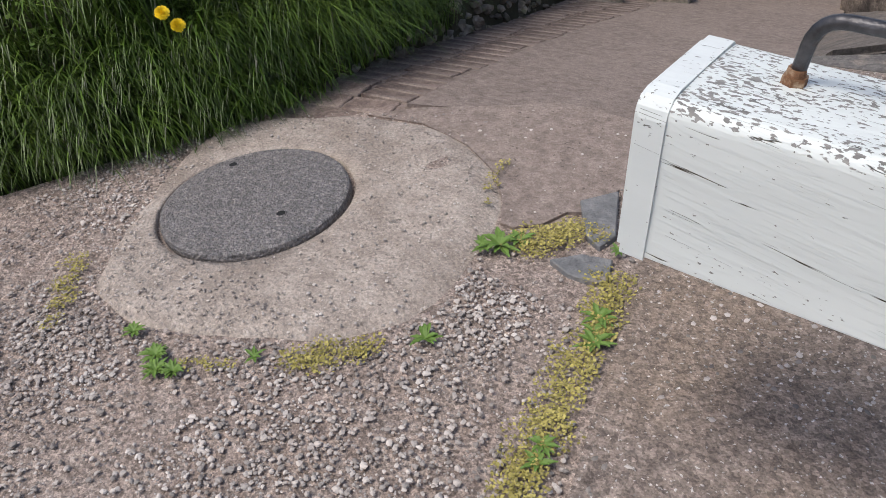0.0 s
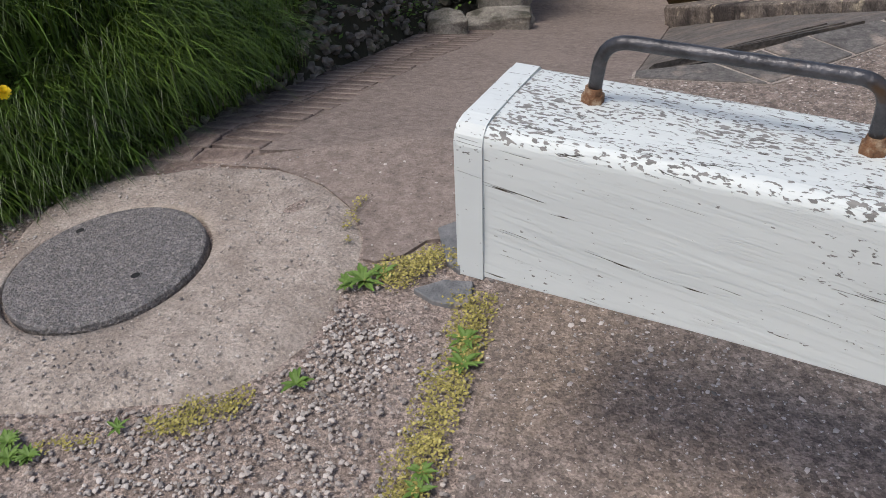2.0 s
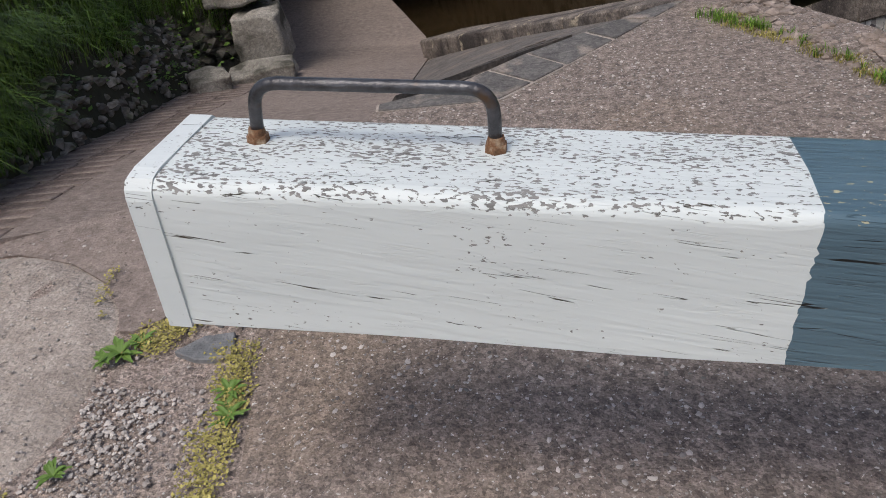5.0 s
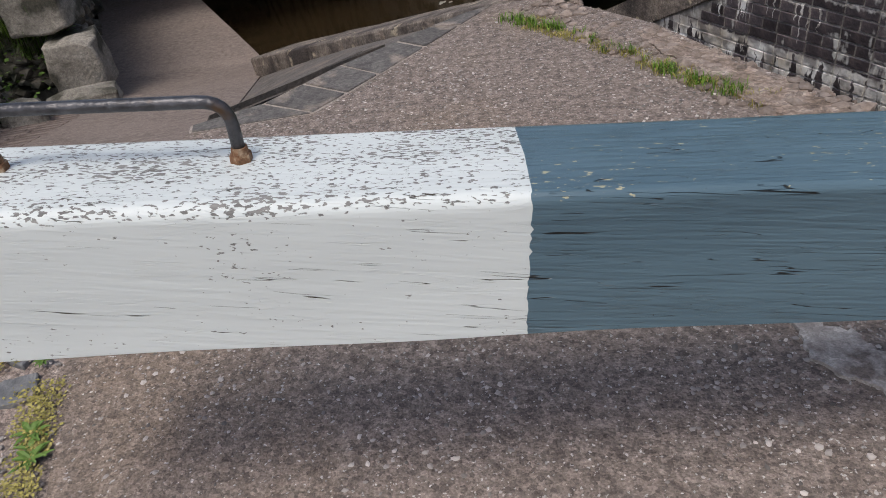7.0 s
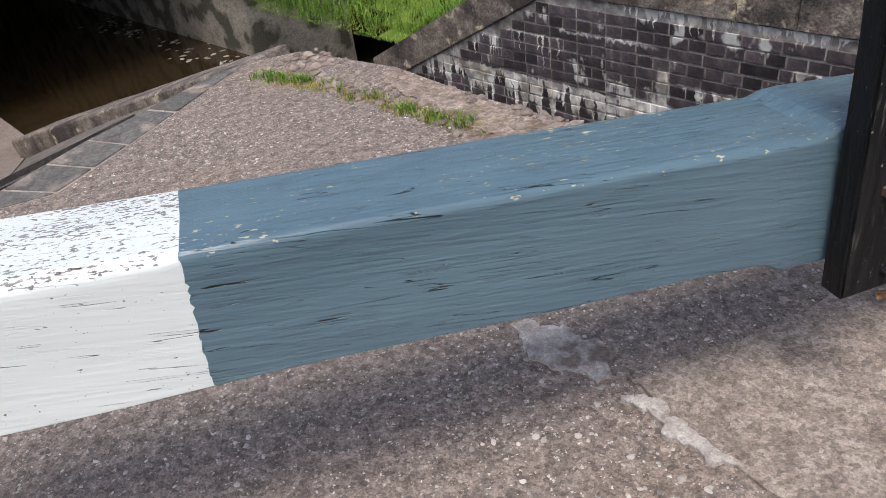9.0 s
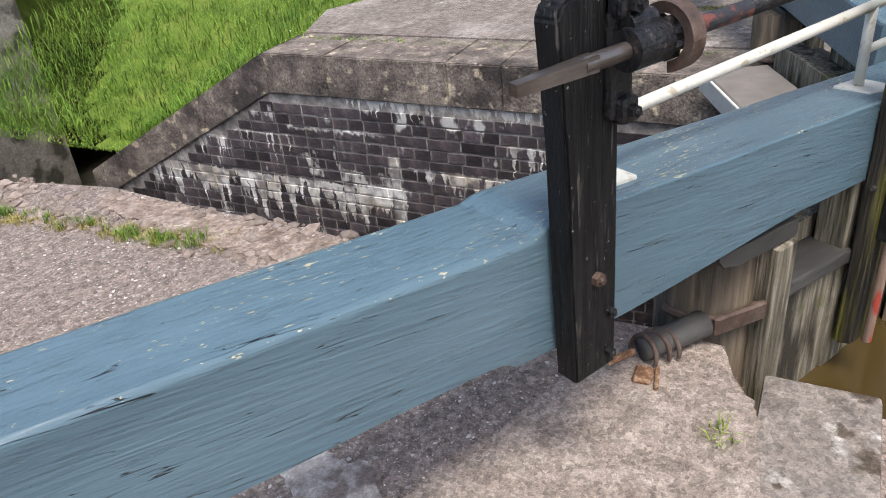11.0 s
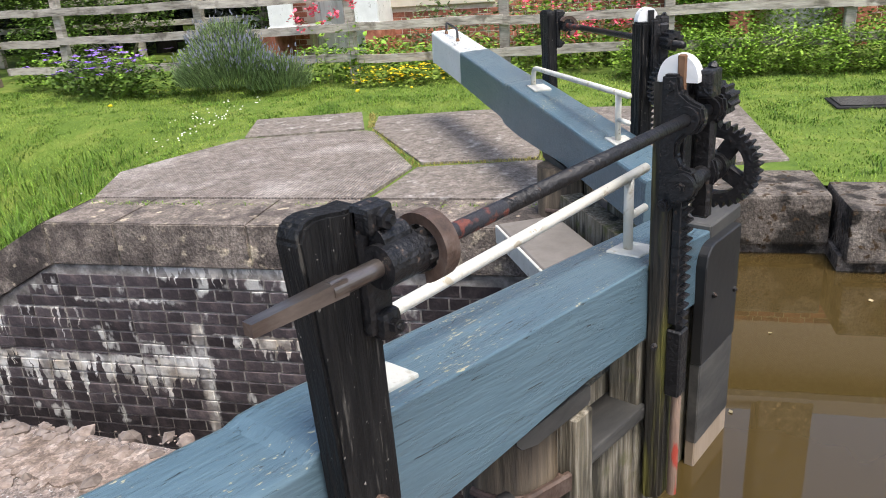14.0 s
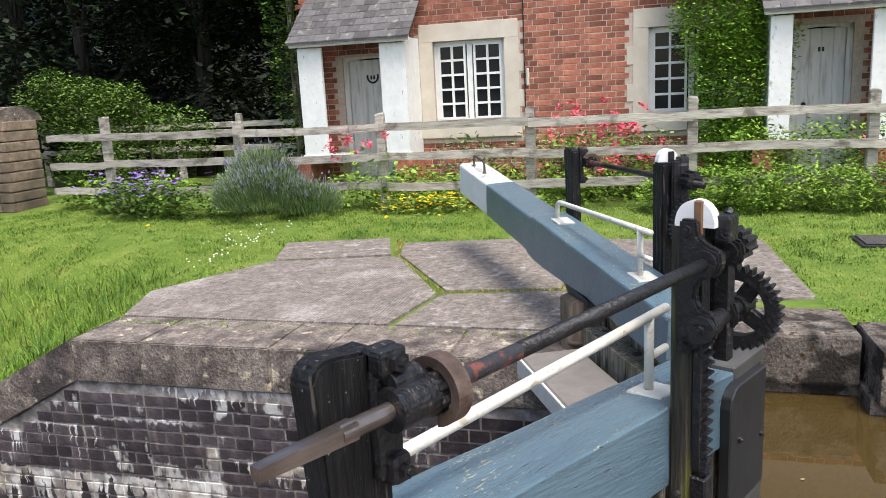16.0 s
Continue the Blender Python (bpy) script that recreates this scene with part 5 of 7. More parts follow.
def stones(name, spots, sizes, mat, label, category, kind="stuff", sink=0.35, seed=1):
    rs = np.random.RandomState(seed)
    k = len(spots)
    V = np.repeat(ICO_V[None], k, 0) * (1 + rs.uniform(-0.28, 0.28, (k, len(ICO_V), 1)))
    V = V * (np.array(sizes)[:, None, None] * np.stack([rs.uniform(0.7, 1.3, k), rs.uniform(0.7, 1.2, k), rs.uniform(0.45, 0.8, k)], 1)[:, None, :])
    a = rs.uniform(0, 6.28, k)
    R = np.zeros((k, 3, 3))
    R[:, 0, 0], R[:, 0, 1], R[:, 1, 0], R[:, 1, 1], R[:, 2, 2] = np.cos(a), -np.sin(a), np.sin(a), np.cos(a), 1
    V = np.einsum("kij,kvj->kvi", R, V) + np.array(spots)[:, None, :]
    F = (ICO_F[None] + (np.arange(k) * len(ICO_V))[:, None, None]).reshape(-1, 3)
    return raw(name, V.reshape(-1, 3).tolist(), F.tolist(), mat, None, kind, label, category)


M["pebble"] = material("pebble", [(0.24, 0.2, 0.18), (0.37, 0.33, 0.3), (0.48, 0.44, 0.41)], 3, 4, 0.9, bump=0.3, bump_scale=120, island=0.45)
rng = random.Random(11)
spots, sizes = [], []
DIRT_IN = [(0.0, -1.6), (-0.86, -0.12), (-0.97, 0.31), (-1.05, 0.54), (-1.13, 1.15), (-1.6, 1.18), (-2.0, 0.96), (-2.6, 0.62), (-2.7, 0.3), (-2.85, -0.15), (-3.2, -0.6), (-3.6, -1.8)]
while len(spots) < 27000:
    x, y = rng.uniform(-3.6, -0.3), rng.uniform(-1.6, 1.15)
    if not inside(x, y, DIRT_IN):
        continue
    dens = 0.5 + 0.9 * noise.noise((x * 2.6, y * 2.6, 3)) - 0.3 * max(0.0, -2.2 - x) if y < 0.35 else 0.05
    inm = inside(x, y, MORTAR)
    if not inm and y > 0.5 and inside(x, y, PATCH) and rng.random() < 0.7:
        continue
    if inm:
        edge = min(abs(y + 0.2), 1) if y < 0.1 else 0.5
        dens = 0.35 if y < -0.02 + 0.06 * noise.noise((x * 5, 0, 0)) else 0.11
        if math.hypot(x - COVER.x, y - COVER.y) < 0.31:
            continue
    if -1.25 < x - 0.3 * (y - 0.5) * -1 < -0.9 and 0.0 < y < 0.7:
        dens *= 0.5
    if rng.random() > dens:
        continue
    big = rng.random()
    spots.append((x, y, (mound(x, y) + 0.006 if inm else -0.004)))
    sizes.append((0.0026 + 0.0054 * big ** 2.5) * (0.65 if inm else 1))
stones("gravel", spots, sizes, M["pebble"], "loose grey gravel over the dusty ground", "gravel", seed=5)
rng = random.Random(12)
spots, sizes = [], []
while len(spots) < 15000:
    x, y = rng.uniform(-1.0, 1.6), rng.uniform(-1.2, 2.6)
    if inside(x, y, APRON):
        spots.append((x, y, -0.0015))
        sizes.append(0.0016 + 0.0062 * rng.random() ** 3)
stones("aggregate", spots, sizes, material("quartz_aggregate", [(0.24, 0.21, 0.19), (0.42, 0.38, 0.35)], 3, 3, 0.85, bump=0.1, island=0.7), "exposed pale aggregate in the concrete apron", "aggregate", seed=6)


def tufts(name, spots, height, width, bend, per, spread, mat, label, category, seed, kind="stuff"):
    rng = random.Random(seed)
    pts = []
    for x, y, z, k in spots:
        for _ in range(int(per * k)):
            r = spread * k * rng.random() ** 0.6
            t = rng.uniform(0, 6.28)
            pts.append((x + r * math.cos(t), y + r * math.sin(t), z))
    vs, fs = blades(rng, pts, height, width, bend)
    return raw(name, vs, fs, mat, None, kind, label, category)


# moss and seedlings along the joints
rng = random.Random(21)


def along(pts, step, jit, z=0.0, k=(0.5, 1.1)):
    out = []
    for (x0, y0), (x1, y1) in zip(pts, pts[1:]):
        m = max(1, int(math.hypot(x1 - x0, y1 - y0) / step))
        for i in range(m):
            t = (i + rng.random()) / m
            out.append((x0 + (x1 - x0) * t + rng.uniform(-jit, jit), y0 + (y1 - y0) * t + rng.uniform(-jit, jit), z, rng.uniform(*k)))
    return out


joint = along([(-0.89, -0.28), (-0.93, -0.14), (-0.95, -0.05), (-0.98, 0.06), (-1.0, 0.19), (-1.02, 0.35), (-1.07, 0.5)], 0.012, 0.034, 0.0)
joint += along([(-1.33, 0.5), (-1.26, 0.6), (-1.2, 0.58)], 0.006, 0.045, 0.0)
joint += along([(-1.58, 0.8), (-1.56, 0.7), (-1.5, 0.6)], 0.03, 0.012, 0.005, (0.25, 0.5))
joint += along([(-2.17, -0.33), (-2.3, -0.25), (-2.38, -0.15)], 0.025, 0.03, 0.0, (0.4, 0.9))
joint += along([(-1.56, -0.13), (-1.4, 0.0)], 0.014, 0.03, 0.0)
joint += along([(-1.75, -0.25), (-1.65, -0.18)], 0.03, 0.03, 0.0, (0.3, 0.6))
moss_rng = random.Random(31)
moss_pts = []
for x, y, z, k in joint:
    for _ in range(int(70 * k)):
        r, t = 0.045 * k * moss_rng.random() ** 0.6, moss_rng.uniform(0, 6.28)
        moss_pts.append((x + r * math.cos(t), y + r * math.sin(t), z + 0.003 + 0.006 * moss_rng.random()))
vs, fs = leaves(moss_rng, moss_pts, 0.0085, 0.55)
raw("moss", vs, fs, M["moss"], None, "stuff", "yellowish moss and seedlings growing in the joint", "moss")


def rosette(name, x, y, z, size, count, mat, label, seed):
    """A low weed: broad toothed leaves spreading from one root."""
    rng = random.Random(seed)
    vs, fs = [(x, y, z + 0.003)], []
    for i in range(count):
        a = i * 2.4 + rng.uniform(-0.3, 0.3)
        ln_, up = size * rng.uniform(0.6, 1.1), rng.uniform(0.1, 0.6)
        d, sdv = Vector((math.cos(a), math.sin(a), 0)), Vector((-math.sin(a), math.cos(a), 0))
        k0 = len(vs)
        for j in range(6):
            t = j / 5
            w = size * 0.13 * (math.sin(math.pi * (0.12 + 0.85 * t)) + (0.25 if j % 2 else 0))
            p = Vector((x, y, z)) + d * ln_ * t + Vector((0, 0, size * up * math.sin(2.2 * t) * 0.5 + 0.004))
            vs += [tuple(p - sdv * w), tuple(p + Vector((0, 0, -w * 0.3))), tuple(p + sdv * w)]
        fs += [(0, k0, k0 + 1), (0, k0 + 1, k0 + 2)]
        for j in range(5):
            q = k0 + j * 3
            fs += [(q, q + 1, q + 4, q + 3), (q + 1, q + 2, q + 5, q + 4)]
    return raw(name, vs, fs, mat, None, "", label, "weed")


M["weed"] = blade_material("weed_leaf", (0.07, 0.13, 0.02), (0.13, 0.21, 0.045), 0.3)
for i, (x, y, sz, k) in enumerate(((-1.37, 0.46, 0.06, 14), (-1.335, 0.5, 0.045, 10), (-1.4, 0.43, 0.045, 10), (-1.024, 0.345, 0.045, 12), (-0.995, 0.27, 0.045, 12), (-1.01, 0.3, 0.035, 10), (-1.79, -0.31, 0.036, 26), (-1.83, -0.28, 0.036, 26), (-1.75, -0.29, 0.034, 24), (-1.95, -0.26, 0.032, 20), (-1.32, 0.09, 0.045, 10), (-0.946, -0.02, 0.035, 10), (-0.93, -0.06, 0.035, 10), (-1.098, 0.581, 0.03, 12), (-1.62, -0.16, 0.03, 7))):
    tagged(rosette("weed", x, y, 0.0, sz, k, M["weed"], "small green weed rooted in the ground joint", 40 + i), "", "", "weeds")
# grass along the apron's far joint
edge_g = along([(0.24, 2.62), (0.32, 2.5), (0.45, 2.38)], 0.016, 0.035, 0.0) + along([(0.45, 2.38), (0.6, 2.08), (0.72, 1.9)], 0.04, 0.04, 0.0, (0.2, 0.5)) + along([(0.72, 1.9), (0.82, 1.72), (0.95, 1.55)], 0.024, 0.05, 0.0)
tufts("grass_tuft", edge_g, 0.05, 0.0035, 1.0, 26, 0.045, M["reed"], "bright grass growing in the apron joint", "grass", 32)
tufts("moss", along([(0.3, 2.55), (0.6, 2.1), (0.98, 1.5)], 0.02, 0.05, 0.0), 0.02, 0.003, 0.8, 50, 0.04, M["moss"], "dry moss in the apron joint", "moss", 33)
tufts("grass_tuft", [(1.42, -0.16, 0.0, 1.0), (1.44, -0.14, 0.0, 0.6)], 0.06, 0.004, 0.9, 22, 0.03, M["grass_lawn"], "small grass tuft by the coping stone", "grass", 34)
# pale mortar skims on the apron beside the gear post
def ragged(rng, pts, step=0.008, amp=0.024):
    out = []
    for (x0, y0), (x1, y1) in zip(pts, pts[1:] + pts[:1]):
        k = max(1, int(math.hypot(x1 - x0, y1 - y0) / step))
        for j in range(k):
            x, y = x0 + (x1 - x0) * j / k, y0 + (y1 - y0) * j / k
            v = noise.noise_vector((x * 22, y * 22, 1.7)) * amp + noise.noise_vector((x * 75, y * 75, 4)) * amp * 0.55
            out.append((x + v.x, y + v.y))
    return out


M["skim"] = material("mortar_skim", [(0.24, 0.205, 0.18), (0.36, 0.32, 0.29), (0.5, 0.46, 0.42)], 16, 12, 0.92, bump=0.6, bump_scale=70, stain=(0.17, 0.135, 0.115), stain_scale=9, stain_cut=(0.54, 0.62), agg=(130, 0.18))
M["dust"] = material("trodden_dust", [(0.15, 0.118, 0.098), (0.245, 0.2, 0.168), (0.34, 0.285, 0.242)], 16, 14, 0.95, bump=0.8, bump_scale=60, agg=(100, 0.3))
for nm, q, zt, mt, lab in (("mortar_patch", [(0.644, 0.437), (0.702, 0.435), (0.774, 0.365), (0.81, 0.27), (0.779, 0.19), (0.747, 0.195), (0.69, 0.26), (0.655, 0.326)], 0.0065, "skim", "thin pale mortar patch on the brown concrete"),
                           ("mortar_patch", [(0.777, 0.128), (0.83, 0.09), (0.866, -0.02), (0.875, -0.115), (0.845, -0.075), (0.805, 0.02), (0.785, 0.07)], 0.0105, "skim", "pale ragged mortar patch on the brown concrete"),
                           ("dusty_ground", [(0.816, 0.164), (1.01, 0.178), (1.21, 0.2), (1.42, 0.24), (1.6, 0.19), (1.69, 0.02), (1.61, -0.05), (1.54, -0.16), (1.42, -0.24), (1.36, -0.3), (1.42, -0.6), (1.3, -0.8), (1.1, -0.5), (0.91, -0.19), (0.87, -0.12), (0.84, 0.0)], 0.0075, "dust", "trodden beige dust and mortar round the gate post")):
    bm = bmesh.new()
    prism(bm, ragged(rng, q, 0.008, 0.024) if mt == "skim" else ragged(rng, q, 0.03, 0.02), -0.01, zt)
    tagged(obj_from(nm, bm, M[mt]), lab, "mortar patch" if mt == "skim" else "ground", "", "structure")
M["edge_dirt"] = material("edge_dirt", [(0.11, 0.08, 0.058), (0.23, 0.175, 0.14), (0.37, 0.31, 0.265)], 11, 12, 0.95, bump=1.0, bump_scale=40, agg=(70, 0.3))
bm = bmesh.new()
prism(bm, ragged(rng, [(1.44, 0.5), (1.38, 0.88), (1.2, 1.4), (1.03, 1.75), (0.83, 2.24), (0.72, 2.2), (0.9, 1.66), (1.03, 1.3), (1.2, 0.85), (1.3, 0.5)], 0.02, 0.03), -0.01, 0.0075)
tagged(obj_from("edge_soil", bm, M["edge_dirt"]), "crumbled brown soil and grit along the broken apron edge", "soil", "", "structure")
# rubble along the broken edge
rng = random.Random(17)
M["dusty_stone"] = material("dusty_stone", [(0.12, 0.09, 0.072), (0.22, 0.175, 0.146), (0.33, 0.275, 0.24)], 20, 6, 0.95, bump=0.4, island=0.3)
spots, sizes = [], []
for _ in range(1100):
    s = rng.uniform(-0.3, 2.3)
    p = L(s, 1.66 + rng.uniform(-0.2, 0.1))
    spots.append((p.x, p.y, 0.0))
    sizes.append(0.004 + 0.03 * rng.random() ** 4)
for _ in range(260):
    spots.append((1.4 + rng.uniform(-0.25, 0.22), 0.1 + rng.uniform(-0.2, 0.3), 0.0))
    sizes.append(0.002 + 0.012 * rng.random() ** 4)
stones("rubble", spots, sizes, M["dusty_stone"], "broken stone and mortar rubble on the apron edge", "rubble", seed=8)
# anchor of the near heel post
anchor = thing("gate_anchor", "tarred iron anchor strap holding the heel post", "anchor", at=(1.45, 0.12, 0.03))
bm = bmesh.new()
rod(bm, (1.5, 0.125, 0.042), (1.68, 0.082, 0.055), 0.03, 0.034, 20)
for v in bm.verts:
    v.co += noise.noise_vector(v.co * 25) * 0.004
part("sleeve", bm, M["blackened"], anchor, "", True)
for t in (0.0, 0.035, 0.06):
    bm = bmesh.new()
    tube(bm, [(1.505 + t + 0.004 * math.sin(a), 0.124 - 0.24 * t + (0.04 + 0.1 * t) * math.cos(a), 0.03 + (0.05 - 0.1 * t) * math.sin(a)) for a in (math.pi * i / 14 for i in range(-1, 16))], 0.006, 8)
    part("clamp", bm, M["rusty_dark"], anchor)
bm = new_box((1.46, 0.085, 0.012), (0.06, 0.045, 0.016), Matrix.Rotation(0.5, 3, "Z"), 0.005)
part("base_plate", bm, M["rust"], anchor, "rusty base plate")
bm = bmesh.new()
rod(bm, (1.42, 0.16, 0.03), (1.47, 0.12, 0.06), 0.012, 0.008, 8)
part("bolt", bm, M["rust"], anchor)
bm = bmesh.new()
rod(bm, (1.44, 0.03, 0.015), (1.5, 0.075, 0.018), 0.006, 0.005, 8)
part("bolt", bm, M["rust"], anchor)

# ---- grass bank beside the ramp ----
VERGE = [(-4.6, -2.6), (-3.55, -0.75), (-3.06, -0.1), (-2.78, 0.28), (-2.62, 0.62), (-2.53, 1.0), (-2.68, 1.6), (-2.8, 2.1), (-2.88, 2.6), (-3.1, 3.6), (-3.24, 4.2), (-3.38, 4.7)]
OFFS = [(0.0, -0.03), (0.06, 0.10), (0.16, 0.26), (0.35, 0.40), (0.8, 0.68), (1.6, 1.05), (3.0, 1.5), (8.0, 2.2)]


def bank_point(i, t, d, h):
    a, b = Vector(VERGE[i]), Vector(VERGE[i + 1])
    p = a.lerp(b, t)
    def nrm(j):
        j0, j1 = max(0, j - 1), min(len(VERGE) - 1, j + 1)
        q = Vector(VERGE[j1]) - Vector(VERGE[j0])
        return Vector((-q.y, q.x)).normalized()
    nn = nrm(i).lerp(nrm(i + 1), t)
    base = ramp_z(p.x, p.y) if p.y > 0.9 else -0.01
    wall = 1.0 + (0.9 if p.y > 1.0 else 0.0) * min(1, max(0, p.y - 1.0) / 1.5)
    hh = h * (wall if d < 0.5 else 1.0 + (wall - 1) * 0.4)
    return Vector((p.x + nn.x * d, p.y + nn.y * d, base + hh))


bm = bmesh.new()
grid = []
for i in range(len(VERGE) - 1):
    for j in range(6):
        grid.append([bm.verts.new(bank_point(i, j / 6, d, h) + noise.noise_vector((i + j / 6, d * 3, 0)) * 0.05) for d, h in OFFS])
for a, b in zip(grid, grid[1:]):
    for j in range(len(OFFS) - 1):
        bm.faces.new((a[j], b[j], b[j + 1], a[j + 1]))
bmesh.ops.recalc_face_normals(bm, faces=bm.faces[:])
bank = tagged(obj_from("bank", bm, M["soil"], smooth=True), "steep grassy bank above a rubble foot", "bank", "", "structure")
rng = random.Random(51)
acc = ([], [])


def arching(rng, p, h, w, a, reach):
    """One long blade that rises and then hangs over, in five steps."""
    vs, fs = [], []
    dx, dy = math.cos(a), math.sin(a)
    for j in range(6):
        t = j / 5
        ww = w * (1 - t) ** 0.6 * 0.5
        c = (p[0] + dx * reach * h * t ** 1.7, p[1] + dy * reach * h * t ** 1.7, p[2] + h * (math.sin(t * 2.0) / 0.95 - reach * 0.35 * t ** 3))
        vs += [(c[0] - dy * ww, c[1] + dx * ww, c[2]), (c[0] + dy * ww, c[1] - dx * ww, c[2])]
    for j in range(5):
        fs.append((2 * j, 2 * j + 1, 2 * j + 3, 2 * j + 2))
    return vs, fs


for _ in range(2000):
    i = rng.choice((1, 2, 2, 3, 3, 3, 4, 4, 4, 5, 5, 5, 6, 6, 7, 7, 8, 8, 9, 9, 10))
    d = (0.03 if i < 7 else 0.13 if i < 9 else 0.2) + 1.9 * rng.random() ** 1.7
    h = np.interp(d, [o[0] for o in OFFS], [o[1] for o in OFFS])
    p = bank_point(i, rng.random(), d, h)
    out = rng.gauss(-0.35, 1.3)
    tall = rng.uniform(0.2, 0.46) if d > 0.22 else rng.uniform(0.13, 0.22)
    for _b in range(rng.randrange(9, 22)):
        q = (p.x + rng.gauss(0, 0.03), p.y + rng.gauss(0, 0.03), p.z - 0.03)
        add_strips(acc, arching(rng, q, tall * rng.uniform(0.5, 1.1), rng.uniform(0.003, 0.0095), out + rng.gauss(0, 0.8), rng.uniform(0.3, 1.4)))
for _ in range(650):
    i = rng.randrange(1, 5)
    d = rng.uniform(-0.02, 0.14)
    p = bank_point(i, rng.random(), max(d, 0.0), np.interp(max(d, 0.0), [o[0] for o in OFFS], [o[1] for o in OFFS]))
    for _b in range(rng.randrange(6, 14)):
        q = (p.x + rng.gauss(0, 0.04), p.y + rng.gauss(0, 0.04), p.z - 0.02)
        add_strips(acc, arching(rng, q, rng.uniform(0.08, 0.2), rng.uniform(0.003, 0.008), rng.gauss(-0.3, 0.8), rng.uniform(0.6, 1.6)))
# tufts that hang down over the stone foot
for _ in range(260):
    i = rng.choice((5, 5, 5, 5, 6, 6, 6, 7, 7, 8))
    d = rng.uniform(0.03, 0.2) if i < 7 else rng.uniform(0.12, 0.24)
    p = bank_point(i, rng.random(), d, np.interp(d, [o[0] for o in OFFS], [o[1] for o in OFFS]))
    for _b in range(rng.randrange(8, 18)):
        q = (p.x + rng.gauss(0, 0.04), p.y + rng.gauss(0, 0.05), p.z - 0.02)
        add_strips(acc, arching(rng, q, rng.uniform(0.08, 0.24), rng.uniform(0.003, 0.008), rng.gauss(-0.1, 0.7), rng.uniform(0.7, 1.9)))
raw("long_grass", acc[0], acc[1], M["grass_long"], None, "stuff", "long lush grass hanging over the bank", "grass")
acc = ([], [])
for _ in range(700):
    i = rng.randrange(len(VERGE) - 1)
    d = 0.02 + 0.9 * rng.random() ** 1.5
    p = bank_point(i, rng.random(), d, np.interp(d, [o[0] for o in OFFS], [o[1] for o in OFFS]))
    base = [(p.x + rng.uniform(-0.04, 0.04), p.y + rng.uniform(-0.04, 0.04), p.z + rng.uniform(0.0, 0.16)) for _ in range(6)]
    add_strips(acc, leaves(rng, base, 0.034, 0.6))
raw("bank_weeds", acc[0], acc[1], M["weed"], None, "stuff", "broad-leaved weeds among the long grass", "weeds")
DANDELIONS = ((-2.52, 0.416, 0.47), (-2.52, 0.454, 0.418))
for x, y, z in DANDELIONS:
    f = thing("dandelion", "yellow dandelion flower standing in the grass bank", "flower", "dandelions", at=(x, y, z - 0.3))
    bm = bmesh.new()
    tube(bm, [(x - 0.12, y + 0.06, z - 0.32), (x - 0.05, y + 0.02, z - 0.12), (x, y, z)], 0.003, 6)
    part("stem", bm, M["leaf"], f)
    vs, fs = [], []
    for i in range(70):
        a, e = i * 2.4, 0.2 + 1.2 * (i / 70)
        face = Vector((0.66, -0.4, 0.64)).to_track_quat("Z", "Y")
        d = face @ Vector((math.cos(a) * math.cos(e), math.sin(a) * math.cos(e), math.sin(e) * 0.6))
        w = face @ Vector((-math.sin(a), math.cos(a), 0)) * 0.0028
        q = len(vs)
        c = Vector((x, y, z))
        vs += [tuple(c - w), tuple(c + w), tuple(c + d * 0.024 + w), tuple(c + d * 0.024 - w)]
        fs.append((q, q + 1, q + 2, q + 3))
    raw("petals", vs, fs, M["petal_yellow"], f)
# rubble facing along the bank's foot
rng = random.Random(61)
spots, sizes = [], []
for _ in range(420):
    i = rng.choice((5, 6, 7, 7, 8, 8, 9, 9, 10, 10, 10))
    d = rng.random() ** 1.4 * (0.05 if i < 7 else 0.13 if i < 9 else 0.26)
    p = bank_point(i, rng.random(), d, np.interp(d, [o[0] for o in OFFS], [o[1] for o in OFFS]))
    spots.append(tuple(p))
    sizes.append(rng.uniform(0.018, 0.05))
stones("rubble_facing", spots, sizes, M["bank_stone"], "dark rough stone facing at the foot of the bank", "stones", seed=9)
for c, size, a in (((-3.07, 4.16, -0.8), (0.3, 0.26, 0.17), 0.5), ((-2.8, 4.54, -0.87), (0.52, 0.27, 0.14), 0.3), ((-2.93, 4.95, -0.72), (0.38, 0.4, 0.42), 0.2), ((-3.1, 5.05, -0.25), (0.45, 0.4, 0.4), 0.1)):
    bm = new_box(c, size, Matrix.Rotation(a, 3, "Z"), 0.03, 3)
    bmesh.ops.subdivide_edges(bm, edges=bm.edges[:], cuts=3, use_grid_fill=True)
    for v in bm.verts:
        v.co += noise.noise_vector(v.co * 4) * 0.04 + noise.noise_vector(v.co * 14) * 0.02 + noise.noise_vector(v.co * 34) * 0.008
    tagged(obj_from("boulder", bm, M["pale_stone"], smooth=True), "weathered grey block of stone beside the ramp", "stone block", "blocks by the ramp")
bm = bmesh.new()
prism(bm, [(-3.2, 5.2), (-3.05, 5.2), (-4.45, 8.8), xy(L(30, -0.25)), xy(L(30, -1.0)), (-6, 8.8), (-4.2, 5.2)], -2.5, lambda x, y: 0.74)
tagged(obj_from("bridge_side_wall", bm, M["rubble"]), "dark damp stone wall along the lower towpath", "wall", "", "structure")
# rough stones, weeds and hanging grass on that wall
rng = random.Random(63)
spots, sizes, roots = [], [], []
for _ in range(330):
    t = rng.random() ** 1.4
    p = Vector((-3.05, 5.2, 0)).lerp(Vector((-4.45, 8.8, 0)), t)
    spots.append((p.x + rng.uniform(-0.02, 0.02), p.y, ramp_z(p.x, p.y) + rng.uniform(0.0, 1.9)))
    sizes.append(rng.uniform(0.05, 0.14))
